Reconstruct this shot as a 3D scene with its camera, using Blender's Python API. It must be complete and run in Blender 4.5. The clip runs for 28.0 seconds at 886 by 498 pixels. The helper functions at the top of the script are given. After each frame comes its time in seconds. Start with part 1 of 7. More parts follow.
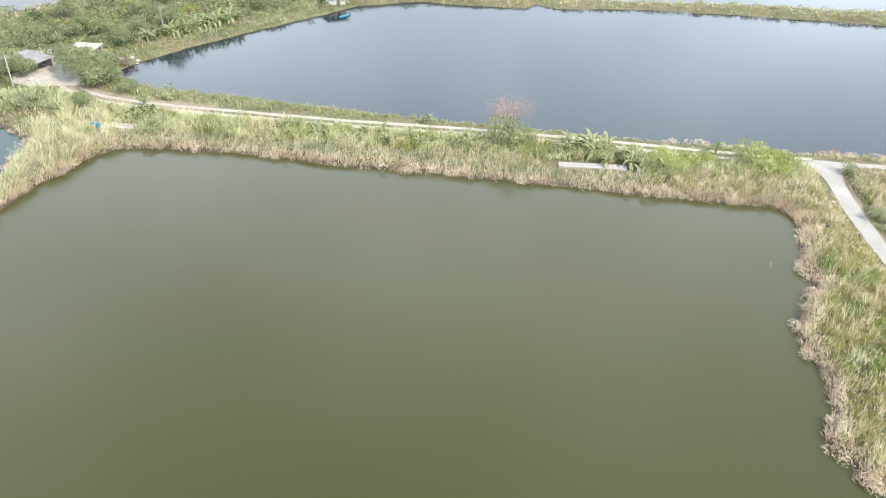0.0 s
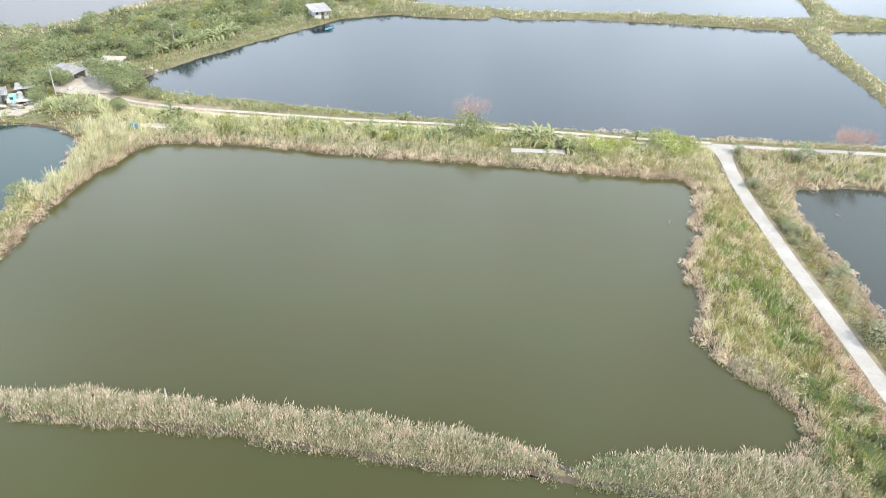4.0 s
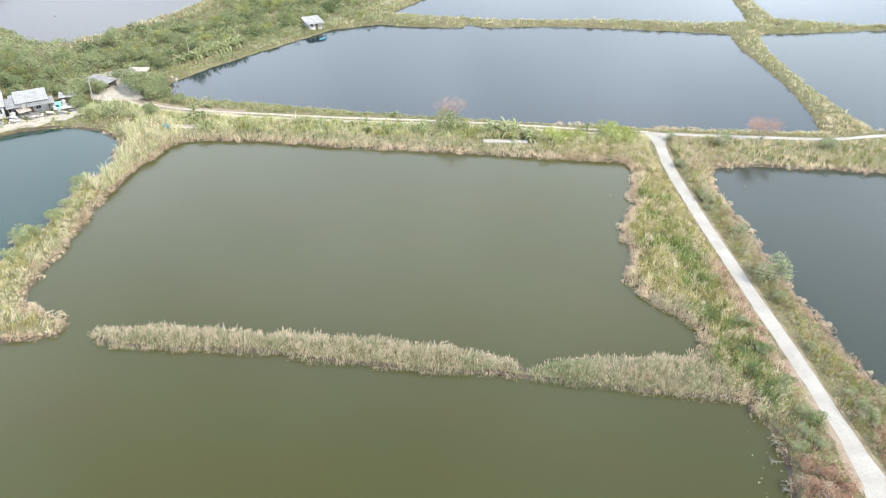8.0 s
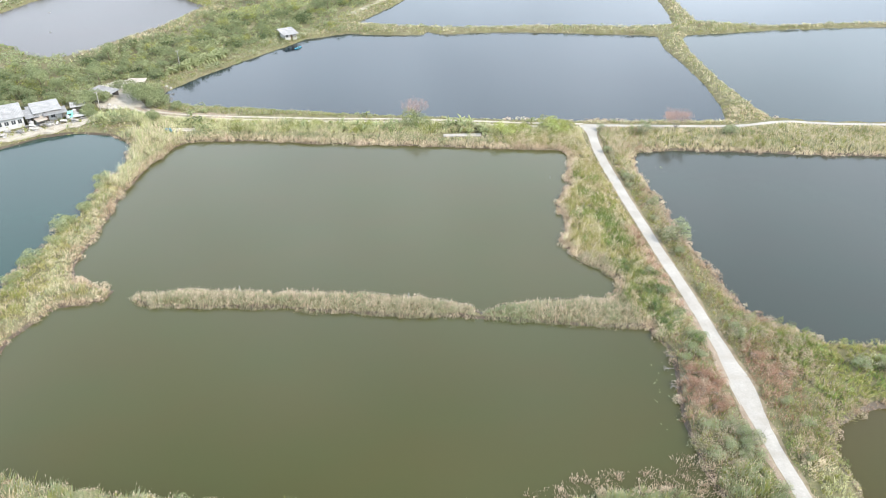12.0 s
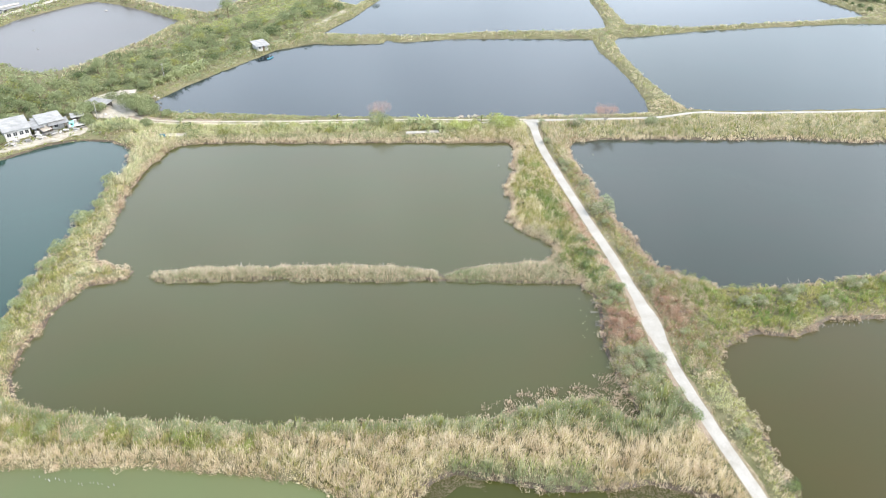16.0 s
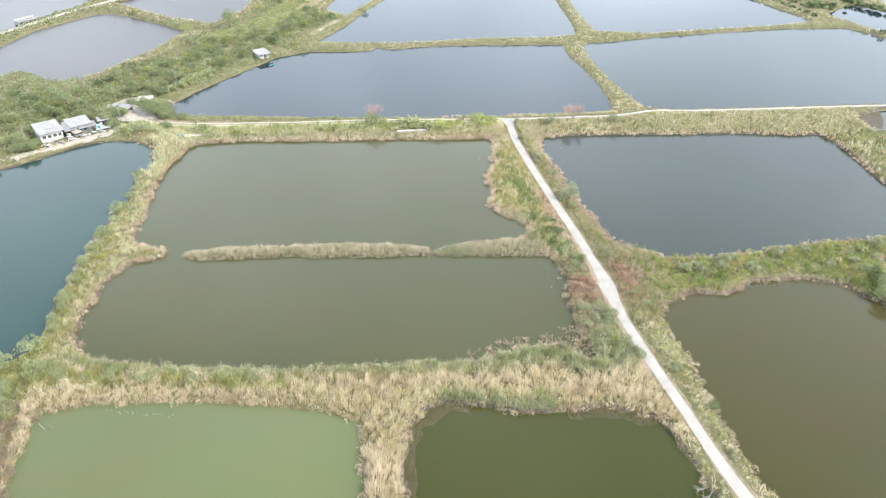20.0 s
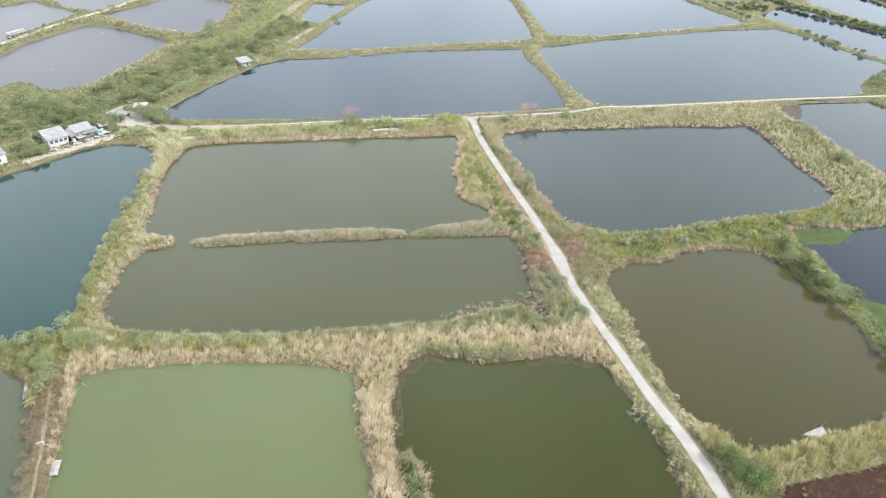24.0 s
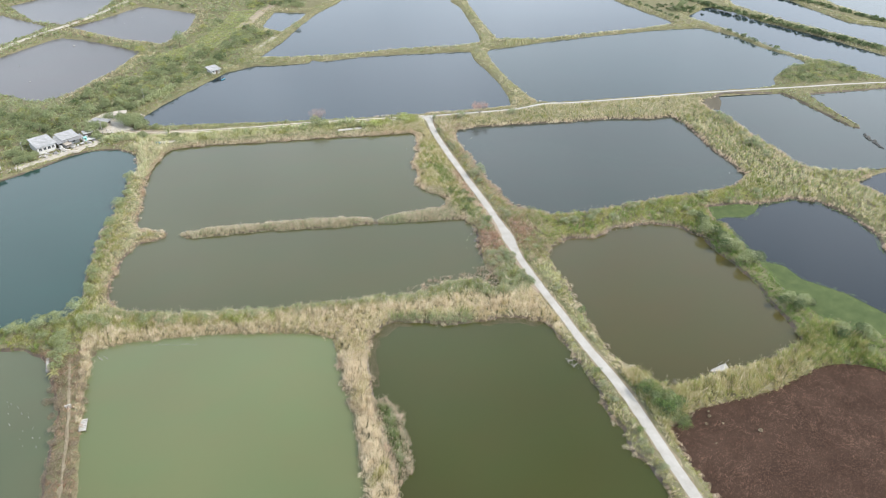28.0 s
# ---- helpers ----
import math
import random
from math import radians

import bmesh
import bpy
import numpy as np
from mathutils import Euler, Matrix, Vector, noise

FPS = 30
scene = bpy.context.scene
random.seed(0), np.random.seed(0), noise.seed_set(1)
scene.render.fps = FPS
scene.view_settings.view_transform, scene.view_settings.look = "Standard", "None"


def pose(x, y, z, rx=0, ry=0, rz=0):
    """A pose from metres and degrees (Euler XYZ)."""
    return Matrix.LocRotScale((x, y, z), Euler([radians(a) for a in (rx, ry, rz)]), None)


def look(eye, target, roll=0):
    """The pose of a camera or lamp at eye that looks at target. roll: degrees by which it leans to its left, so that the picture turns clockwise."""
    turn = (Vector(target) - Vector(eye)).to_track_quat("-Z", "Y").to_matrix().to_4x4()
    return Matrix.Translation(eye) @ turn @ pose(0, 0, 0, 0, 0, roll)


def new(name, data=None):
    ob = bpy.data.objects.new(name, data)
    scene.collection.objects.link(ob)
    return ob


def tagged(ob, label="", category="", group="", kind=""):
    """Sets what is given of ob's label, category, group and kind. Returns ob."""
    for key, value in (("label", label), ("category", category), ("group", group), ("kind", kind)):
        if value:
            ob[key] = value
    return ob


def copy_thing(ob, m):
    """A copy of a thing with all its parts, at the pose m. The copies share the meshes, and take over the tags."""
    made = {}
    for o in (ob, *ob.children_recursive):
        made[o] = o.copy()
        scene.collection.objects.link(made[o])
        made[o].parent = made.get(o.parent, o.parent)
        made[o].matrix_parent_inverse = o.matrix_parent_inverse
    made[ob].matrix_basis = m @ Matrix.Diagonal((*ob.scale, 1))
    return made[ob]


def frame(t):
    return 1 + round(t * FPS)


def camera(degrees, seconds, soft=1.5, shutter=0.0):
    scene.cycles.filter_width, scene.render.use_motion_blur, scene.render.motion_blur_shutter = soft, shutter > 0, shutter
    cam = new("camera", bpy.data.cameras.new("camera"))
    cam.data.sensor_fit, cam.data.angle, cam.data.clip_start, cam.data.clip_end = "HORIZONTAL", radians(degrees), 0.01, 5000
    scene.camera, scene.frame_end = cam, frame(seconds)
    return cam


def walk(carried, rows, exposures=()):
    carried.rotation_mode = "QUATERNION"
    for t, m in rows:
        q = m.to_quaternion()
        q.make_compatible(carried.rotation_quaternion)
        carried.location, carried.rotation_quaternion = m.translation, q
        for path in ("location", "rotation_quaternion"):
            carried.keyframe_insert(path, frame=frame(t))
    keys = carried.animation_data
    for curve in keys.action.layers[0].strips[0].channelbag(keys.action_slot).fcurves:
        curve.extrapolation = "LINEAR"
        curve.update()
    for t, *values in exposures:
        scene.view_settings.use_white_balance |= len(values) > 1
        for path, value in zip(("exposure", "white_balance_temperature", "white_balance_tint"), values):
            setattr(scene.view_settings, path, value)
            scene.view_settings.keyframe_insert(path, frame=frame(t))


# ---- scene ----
# t, x, y, z, pitch, yaw, roll
ROWS = [
    (0, 0.00, 0.00, 44.00, -32.54, 0.00, 1.00),
    (1, -0.28, -5.91, 46.33, -32.55, -1.17, 1.12),
    (2, -0.55, -11.77, 48.68, -32.55, -1.95, 1.17),
    (2.5, -0.69, -14.70, 49.87, -32.55, -2.18, 1.17),
    (4.5, -1.34, -26.29, 54.81, -32.65, -2.70, 1.02),
    (5.5, -1.77, -32.09, 57.23, -32.70, -3.11, 0.87),
    (6.5, -2.21, -37.92, 59.67, -32.72, -3.46, 0.77),
    (7.5, -2.68, -43.83, 62.17, -32.75, -3.86, 0.66),
    (8.5, -3.18, -49.77, 64.76, -32.83, -4.50, 0.57),
    (9.5, -3.71, -55.70, 67.44, -32.90, -5.34, 0.52),
    (10.5, -4.29, -61.69, 70.14, -32.96, -6.04, 0.47),
    (11.5, -4.97, -67.75, 72.83, -33.02, -6.75, 0.37),
    (12.5, -5.72, -73.83, 75.49, -33.03, -7.48, 0.28),
    (14.5, -7.55, -85.89, 80.66, -33.06, -9.04, 0.10),
    (15.5, -8.74, -91.90, 83.29, -33.05, -9.94, 0.06),
    (16.5, -10.06, -97.94, 85.94, -33.06, -10.93, -0.02),
    (17, -10.76, -100.99, 87.27, -33.06, -11.38, -0.06),
    (17.5, -11.48, -104.04, 88.59, -33.06, -11.80, -0.08),
    (18, -12.22, -107.09, 89.91, -33.06, -11.86, -0.09),
    (18.5, -12.96, -110.12, 91.22, -33.04, -11.86, -0.08),
    (19.5, -14.42, -116.13, 93.85, -33.04, -11.82, -0.06),
    (20.5, -15.88, -122.07, 96.48, -33.02, -11.89, -0.06),
    (22.5, -18.87, -133.92, 101.96, -33.09, -12.94, -0.15),
    (23.5, -20.53, -139.87, 104.73, -33.14, -13.91, -0.14),
    (24.5, -22.28, -145.80, 107.45, -33.17, -15.02, -0.15),
    (25.5, -24.08, -151.71, 110.16, -33.19, -15.97, -0.16),
    (26.5, -25.91, -157.64, 112.86, -33.20, -16.67, -0.17),
    (27.5, -27.78, -163.58, 115.56, -33.23, -17.55, -0.21),
    (28, -28.73, -166.55, 116.91, -33.25, -18.04, -0.23),
]
cam = camera(60.0, 28.0, soft=0.95)
walk(cam, [(t, pose(x, y, z, 90 + p, 0, yaw) @ pose(0, 0, 0, 0, 0, roll)) for t, x, y, z, p, yaw, roll in ROWS],
     [(0, 0.56), (6, 0.59), (12, 0.57), (17, 0.63), (20, 0.65), (23, 0.50), (25, 0.41), (28, 0.31)])
# shores of the ponds, in metres
MAIN_WEST = [
    (-43, 92.5), (-45.5, 89.5), (-47.5, 85.5), (-49.5, 81), (-51, 73.5), (-52.5, 65.5), (-52.5, 59.5),
    (-53, 54.5), (-54, 48.5), (-54.5, 44.5), (-53, 39.5), (-49.5, 37.5), (-47, 36.5), (-46, 36), (-46.5, 34),
    (-49.5, 33), (-54, 32.5), (-56.5, 28.5), (-58.5, 25), (-59.5, 19.5), (-61, 15.5), (-61, 7.5), (-58.5, 2),
    (-57, 0.5), (-44.5, -4.5),
]
MAIN_SOUTH = [
    (-32.5, -7.5), (-22, -10), (-12, -11.5), (-2, -13), (4.5, -13.5), (12.5, -15), (22, -13), (30.5, -14),
    (33, -19), (35.5, -18.5), (35, -11), (35, -6.5), (35.5, -2), (37, 3.5), (39, 10.5), (37.5, 16),
]
ISLAND_SHORE = [
    (38, 17), (29.5, 18), (23.5, 19.5), (17, 21), (12, 22), (9, 23), (0, 24), (-7, 25.5), (-14.5, 27),
    (-19, 28.5), (-28.5, 29.5), (-39, 31), (-41.5, 32.5), (-42.5, 34), (-41, 34), (-34, 34), (-25, 33),
    (-18, 31.5), (-10.5, 30.5), (-3.5, 29.5), (1.5, 28), (7, 26.5), (11, 24.5), (12.5, 23), (17.5, 24.5),
    (24.5, 24.5), (33.5, 24),
]
MAIN_EAST = [
    (36, 27), (37, 30), (36, 31), (35, 33.5), (33, 34.5), (32, 37), (31, 39), (30, 42.5), (32, 45.5),
    (33, 50), (32.5, 56), (34.5, 58.5), (37.5, 63), (37.5, 67), (39.5, 72), (40.5, 77.5), (39.5, 79.5),
    (29, 81), (18.5, 83), (8, 85), (-2.5, 87), (-13.5, 88.5), (-24.5, 91), (-35.5, 92.5),
]
PONDS = {"main": MAIN_WEST + MAIN_SOUTH + ISLAND_SHORE + MAIN_EAST}
PONDS["east"] = [
    (56, 76), (62.5, 76.5), (79, 74), (95.5, 70.5), (112, 68), (127.5, 63), (136, 62), (137, 55),
    (136, 44.5), (134, 34.5), (134.5, 24), (133, 16), (134, 13.5), (125, 8), (112, 7.5), (100.5, 8.5),
    (89, 8.5), (77.5, 8), (66.5, 9), (62.5, 10), (60.5, 12.5), (57, 15.5), (54, 19.5), (53.5, 27.5),
    (53, 34.5), (52.5, 42), (53, 50), (53, 56.5), (52.5, 65.5), (53.5, 72.5),
]
PONDS["north"] = [
    (-54.5, 122), (-49.5, 115), (-23.5, 108.5), (7, 101.5), (38, 95.5), (59.5, 92.5), (83, 90.5),
    (85.5, 99.5), (87.5, 113), (88, 130.5), (87.5, 143.5), (89.5, 155.5), (76.5, 158), (56, 162), (41, 164),
    (23, 163.5), (19, 167.5), (16.5, 163.5), (5.5, 165), (-6.5, 167.5), (-19, 163), (-26.5, 155), (-36, 145),
    (-45, 135.5), (-51.5, 126.5),
]
PONDS["northeast"] = [
    (94.5, 89.5), (93.5, 101.5), (93, 118), (94, 139.5), (96.5, 153), (99.5, 155), (108, 155), (126.5, 157),
    (153, 157), (183, 156), (209, 152), (217, 135.5), (219, 117), (223.5, 103.5), (225, 93.5), (213, 92),
    (199, 83.5), (193.5, 75.5), (181.5, 75), (162.5, 78), (126.5, 82.5), (104, 86),
]
PONDS["lower_east"] = [
    (54, -6), (62.5, -3), (68.5, -5.5), (77.5, -2), (88, -3.5), (95, -7.5), (97, -12.5), (98.5, -14.5),
    (97.5, -20.5), (98.5, -29.5), (98.5, -39), (96.5, -46), (96, -54), (94.5, -59.5), (94, -61), (87, -63.5),
    (80.5, -64.5), (72.5, -64.5), (65.5, -64.5), (59, -65.5), (55, -65), (49, -51.5), (49.5, -46), (50, -40),
    (50.5, -33), (51, -27.5), (52, -23), (52, -15.5), (52, -11), (54, -6.5),
]
PONDS["lower_mid"] = [
    (-1, -27.5), (1.5, -25), (5.5, -24), (11, -26), (17, -29), (24.5, -30.5), (31, -30.5), (37, -33),
    (40, -35.5), (40.5, -39), (41, -49), (41, -54), (41, -60.5), (39.5, -68), (40.5, -72.5), (39, -77.5),
    (40.5, -83), (40.5, -89), (40, -98), (-9.5, -84), (-7.6, -75), (-7, -71), (-6.6, -63.5), (-6.3, -55.5),
    (-6, -47.5), (-5, -43), (-4.3, -36), (-2.6, -29.5),
]
# the cattails that stand out into that pond
BULGE = [(-7.2, -47.5), (-2.7, -49.2), (-1.5, -54), (-1.8, -60), (-2.5, -66), (-4.0, -70), (-7.4, -72.5), (-7.6, -60)]
PONDS["lower_west"] = [
    (-64, -12.5), (-59.5, -11.5), (-53, -12), (-44.5, -13.5), (-36.5, -15), (-30, -17), (-21, -19.5),
    (-15, -22), (-10, -25.5), (-10.5, -34), (-11, -41.5), (-11, -50.5), (-12, -60), (-13, -68.5),
    (-13.5, -72.5), (-16, -83), (-65.5, -66.5), (-64.5, -56), (-65, -44), (-65, -34), (-65, -25.5),
    (-64, -18),
]
PONDS["far_lower_west"] = [
    (-99, -1), (-84.5, -5.5), (-79.5, -7), (-75, -11), (-73.5, -13), (-71.5, -23), (-70, -31), (-70, -37.5),
    (-71, -46.5), (-71, -53.5), (-72, -66), (-104.5, -55), (-111, -12),
]
PONDS["west"] = [
    (-56.5, 94.5), (-61, 98.2), (-67, 99.8), (-71, 100), (-76, 98.6), (-84, 92.9), (-91, 88.7), (-98, 84.9), (-115, 73.5),
    (-126.5, 43), (-111, 10), (-85, 3), (-73.5, 2), (-69.2, 4.5), (-67.4, 8), (-67, 22), (-65.2, 31), (-63.4, 43), (-61, 48),
    (-60.6, 57), (-58, 61), (-57.4, 67), (-57, 75), (-54.8, 78.5), (-54.3, 81), (-54.6, 88), (-55, 91.5),
]
PONDS["far_north"] = [
    (-3, 178.5), (10, 196.5), (21.5, 217.5), (33.5, 237), (49, 254), (65, 282), (111.5, 266), (107.5, 234),
    (108.5, 222.5), (104.5, 197), (102, 179), (98.5, 166), (84, 165.5), (58, 169.5), (31.5, 170), (7, 175),
]
PONDS["far_northeast"] = [
    (108, 168), (108.5, 176.5), (111, 200), (114.5, 226), (122, 262.5), (191.5, 238.5), (193, 210.5),
    (194, 203.5), (197, 184.5), (201, 169.5), (200.5, 162.5), (186, 160.5), (155.5, 161.5), (128.5, 161.5),
]
PONDS["strip"] = [
    (213.5, 170.5), (233, 182), (241.5, 169.5), (244, 150), (250, 136), (255, 122.5), (264, 90), (272, 57.5),
    (244, 32.5), (242.5, 67.5), (239, 76), (236.5, 90), (229.5, 99), (224, 111.5), (220.5, 140.5),
    (216, 159.5),
]
PONDS["strip_far"] = [
    (249, 180), (257.5, 145), (268, 118), (272.5, 99), (280, 65.5), (308.5, 91), (295.5, 122.5),
    (284.5, 136), (282.5, 163), (283.5, 192), (257, 201),
]
PONDS["strip_last"] = [
    (304.5, 184.5), (300.5, 162.5), (304.5, 132), (315.5, 97.5), (372, 149.5), (378.5, 178.5),
]
PONDS["beyond_east"] = [
    (154.5, 70.5), (168, 74.5), (190, 68), (191.5, 62), (192, 48.5), (193, 33.5), (195, 30.5), (197, 33.5),
    (197.5, 49), (200, 63.5), (234, 59), (266.5, 53), (208, -0.5), (195.5, 1.5), (180, 3), (166, 4.5), (158.5, 8.5), (154, 14.5), (155, 24), (154.5, 38.5), (155.5, 55.5),
    (153, 62),
]
PONDS["weed"] = [
    (109.5, -0.5), (116.5, -1), (126.5, -4), (137, -4), (143.5, -8.5), (146.5, -17.5), (146, -29),
    (142, -36.5), (138, -56), (117, -76), (113.5, -66), (105, -57.5), (103, -48), (104, -38), (105.5, -29),
    (107, -21), (108, -12), (106.5, -7),
]
PONDS["small_corner"] = [
    (163, -2.5), (176.5, 1), (199.5, -8.5), (167.5, -37.5), (165, -12.5),
]
PONDS["mud_west"] = [
    (-137, 164), (-114, 215.5), (-101, 228.5), (-91, 237), (-79, 229.5), (-66, 216.5), (-53.5, 203),
    (-64, 181.5), (-73.5, 169), (-79.5, 159.5), (-89.5, 153.5), (-98, 158), (-107.5, 169), (-121.5, 152.5),
]
PONDS["mud_north"] = [
    (-88, 253), (-73, 262.5), (-53.5, 281), (-25.5, 257), (-31.5, 229), (-43.5, 210.5), (-61, 223.5),
    (-82.5, 246.5),
]
PONDS["mud_far"] = [
    (-121.5, 304), (-104.5, 316), (-65.5, 306.5), (-77.5, 271.5), (-91.5, 259), (-105.5, 271),
]
PONDS["mud_left"] = [
    (-158.5, 267.5), (-123.5, 287.5), (-98, 258), (-116.5, 233.5), (-134, 202),
]
PONDS["small_far"] = [
    (4, 223.5), (13, 247), (29.5, 239.5), (20, 224), (11.5, 211.5),
]
PONDS["lotus"] = [
    (52, -74), (57.5, -72.5), (64, -72.5), (74, -73), (82, -72), (91.5, -69.5), (96, -70), (102.5, -73.5),
    (104.5, -76), (117, -91), (90.5, -119.5), (45, -106.5), (48, -93), (48.5, -88), (48.5, -81),
    (49.5, -75.5),
]
ROAD_NS = [
    (49, 90), (47.7, 81.5), (46.8, 74), (46.6, 67), (46.3, 56), (46.2, 45), (46.1, 35), (46.2, 26), (46.1, 19), (46, 12),
    (45.8, 6), (45.3, 1), (44.7, -5), (44.4, -10), (44.3, -16), (44.3, -24), (44.5, -32), (44.6, -38), (44.6, -45),
    (45, -52), (45.4, -57), (45.7, -65), (45.3, -73), (44.8, -81), (44.5, -88), (44.2, -97), (43.6, -108),
]
ROAD_EW = [
    (-60.5, 115), (-54.5, 109), (-46.5, 106), (-37, 104), (-25.5, 102), (-14, 100), (3.5, 98), (20.5, 95),
    (37, 91.5), (49, 90), (55.5, 89), (64, 88), (75, 86.5), (83.5, 85.5), (96, 87.5), (103, 85), (126, 81.5),
    (149.5, 78.5), (173, 75), (197, 70.5), (221.5, 66.5), (237.5, 63), (280.5, 52.5),
]
DUCKWEED_SOUTH = [
    (105.5, -29.5), (110.5, -33.5), (111, -40.5), (117.5, -49.5), (120.5, -59), (123.5, -70), (117, -76),
    (113.5, -66.5), (104.5, -58), (102.5, -48.5), (103.5, -39),
]
DUCKWEED_NORTH = [
    (110, 0), (117, -0.5), (126, -3.5), (120.5, -8), (116, -9), (110.5, -7), (106, -8),
]
YARD = [
    (-72.5, 126), (-66.5, 131.5), (-59.5, 132), (-59, 119.5), (-55.5, 112.5), (-63, 111.5), (-67, 113),
]

# ---- sky and sun ----
SUN_DIR = Vector((0.70, -0.50, 0.85)).normalized()
world = bpy.data.worlds.new("world")
scene.world = world
world.use_nodes = True
wn = world.node_tree.nodes
sky = wn.new("ShaderNodeTexSky")
sky.sky_type = "NISHITA"
sky.sun_disc = False
sky.sun_elevation = math.asin(SUN_DIR.z)
sky.sun_rotation = math.atan2(SUN_DIR.x, SUN_DIR.y)
sky.air_density, sky.dust_density, sky.ozone_density = 1.3, 1.5, 1.0
# a veil of uneven thin cloud over the blue, thicker towards the horizon
veil = wn.new("ShaderNodeMix")
veil.data_type = "RGBA"
cloud = wn.new("ShaderNodeTexNoise")
cloud.inputs["Scale"].default_value, cloud.inputs["Detail"].default_value, cloud.inputs["Roughness"].default_value = 2.8, 3.0, 0.5
thick = wn.new("ShaderNodeMapRange")
thick.inputs["From Min"].default_value, thick.inputs["From Max"].default_value = 0.35, 0.65
thick.inputs["To Min"].default_value, thick.inputs["To Max"].default_value = -0.16, 0.16
world.node_tree.links.new(cloud.outputs[0], thick.inputs["Value"])
way_up = wn.new("ShaderNodeSeparateXYZ")
world.node_tree.links.new(wn.new("ShaderNodeTexCoord").outputs["Generated"], way_up.inputs[0])
haze = wn.new("ShaderNodeMapRange")
haze.interpolation_type = "SMOOTHSTEP"
for socket, value in (("From Min", 0.42), ("From Max", 0.86), ("To Min", 0.82), ("To Max", 0.16)):
    haze.inputs[socket].default_value = value
world.node_tree.links.new(way_up.outputs[2], haze.inputs["Value"])
deep = wn.new("ShaderNodeMath")
deep.operation, deep.use_clamp = "ADD", True
world.node_tree.links.new(haze.outputs[0], deep.inputs[0])
world.node_tree.links.new(thick.outputs[0], deep.inputs[1])
world.node_tree.links.new(deep.outputs[0], veil.inputs[0])
veil.inputs[7].default_value = (13.7, 15.2, 17.3, 1)
world.node_tree.links.new(sky.outputs[0], veil.inputs[6])
world.node_tree.links.new(veil.outputs[2], wn["Background"].inputs[0])
wn["Background"].inputs[1].default_value = 0.15
sun = new("sun", bpy.data.lights.new("sun", "SUN"))
sun.data.energy, sun.data.angle, sun.data.color = 4.6, radians(1.2), (1.0, 0.93, 0.83)
sun.matrix_world = look(SUN_DIR * 300, (0, 0, 0))


# ---- materials ----
def material(name, rough=0.7, metal=0.0):
    m = bpy.data.materials.new(name)
    m.use_nodes = True
    b = m.node_tree.nodes["Principled BSDF"]
    b.inputs["Roughness"].default_value = rough
    b.inputs["Metallic"].default_value = metal
    return m, m.node_tree.nodes, m.node_tree.links, b


def ramp(nodes, stops):
    r = nodes.new("ShaderNodeValToRGB")
    e = r.color_ramp.elements
    while len(e) < len(stops):
        e.new(0.5)
    for k, (at, c) in enumerate(stops):
        e[k].position, e[k].color = at, (*c, 1)
    return r


def noise_node(nodes, links, scale, detail=4.0, rough=0.55, stretch=None):
    tc = nodes.new("ShaderNodeTexCoord")
    n = nodes.new("ShaderNodeTexNoise")
    n.inputs["Scale"].default_value = scale
    n.inputs["Detail"].default_value = detail
    n.inputs["Roughness"].default_value = rough
    if stretch:
        mp = nodes.new("ShaderNodeMapping")
        mp.inputs["Scale"].default_value = stretch
        links.new(tc.outputs["Object"], mp.inputs["Vector"])
        links.new(mp.outputs[0], n.inputs["Vector"])
    else:
        links.new(tc.outputs["Object"], n.inputs["Vector"])
    return n


def mixed(nodes, links, a, b, fac, mode="MIX"):
    m = nodes.new("ShaderNodeMix")
    m.data_type, m.blend_type = "RGBA", mode
    for socket, v in ((m.inputs[6], a), (m.inputs[7], b), (m.inputs[0], fac)):
        if isinstance(v, bpy.types.NodeSocket):
            links.new(v, socket)
        elif isinstance(v, tuple):
            socket.default_value = (*v, 1)
        else:
            socket.default_value = v
    return m.outputs[2]


def bumped(nodes, links, bsdf, height, strength, distance):
    b = nodes.new("ShaderNodeBump")
    b.inputs["Strength"].default_value = strength
    b.inputs["Distance"].default_value = distance
    links.new(height, b.inputs["Height"])
    links.new(b.outputs[0], bsdf.inputs["Normal"])


def surface(name, dark, light, scale=1.0, fine=8.0, rough=0.8, metal=0.0, bump=0.3, depth=0.02, grain=0.28):
    """A matt surface with stains at one scale and grain at another."""
    m, n, l, b = material(name, rough, metal)
    b.inputs["Specular IOR Level"].default_value = 0.12 if rough > 0.75 else 0.4
    big, small = noise_node(n, l, scale, 5), noise_node(n, l, fine, 6, 0.7)
    r = ramp(n, [(0.3, dark), (0.7, light)])
    l.new(big.outputs[0], r.inputs[0])
    g = ramp(n, [(0.3, (1 - grain,) * 3), (0.7, (1 + grain / 2,) * 3)])
    l.new(small.outputs[0], g.inputs[0])
    l.new(mixed(n, l, r.outputs[0], g.outputs[0], 1.0, "MULTIPLY"), b.inputs["Base Color"])
    bumped(n, l, b, small.outputs[0], bump, depth)
    return m


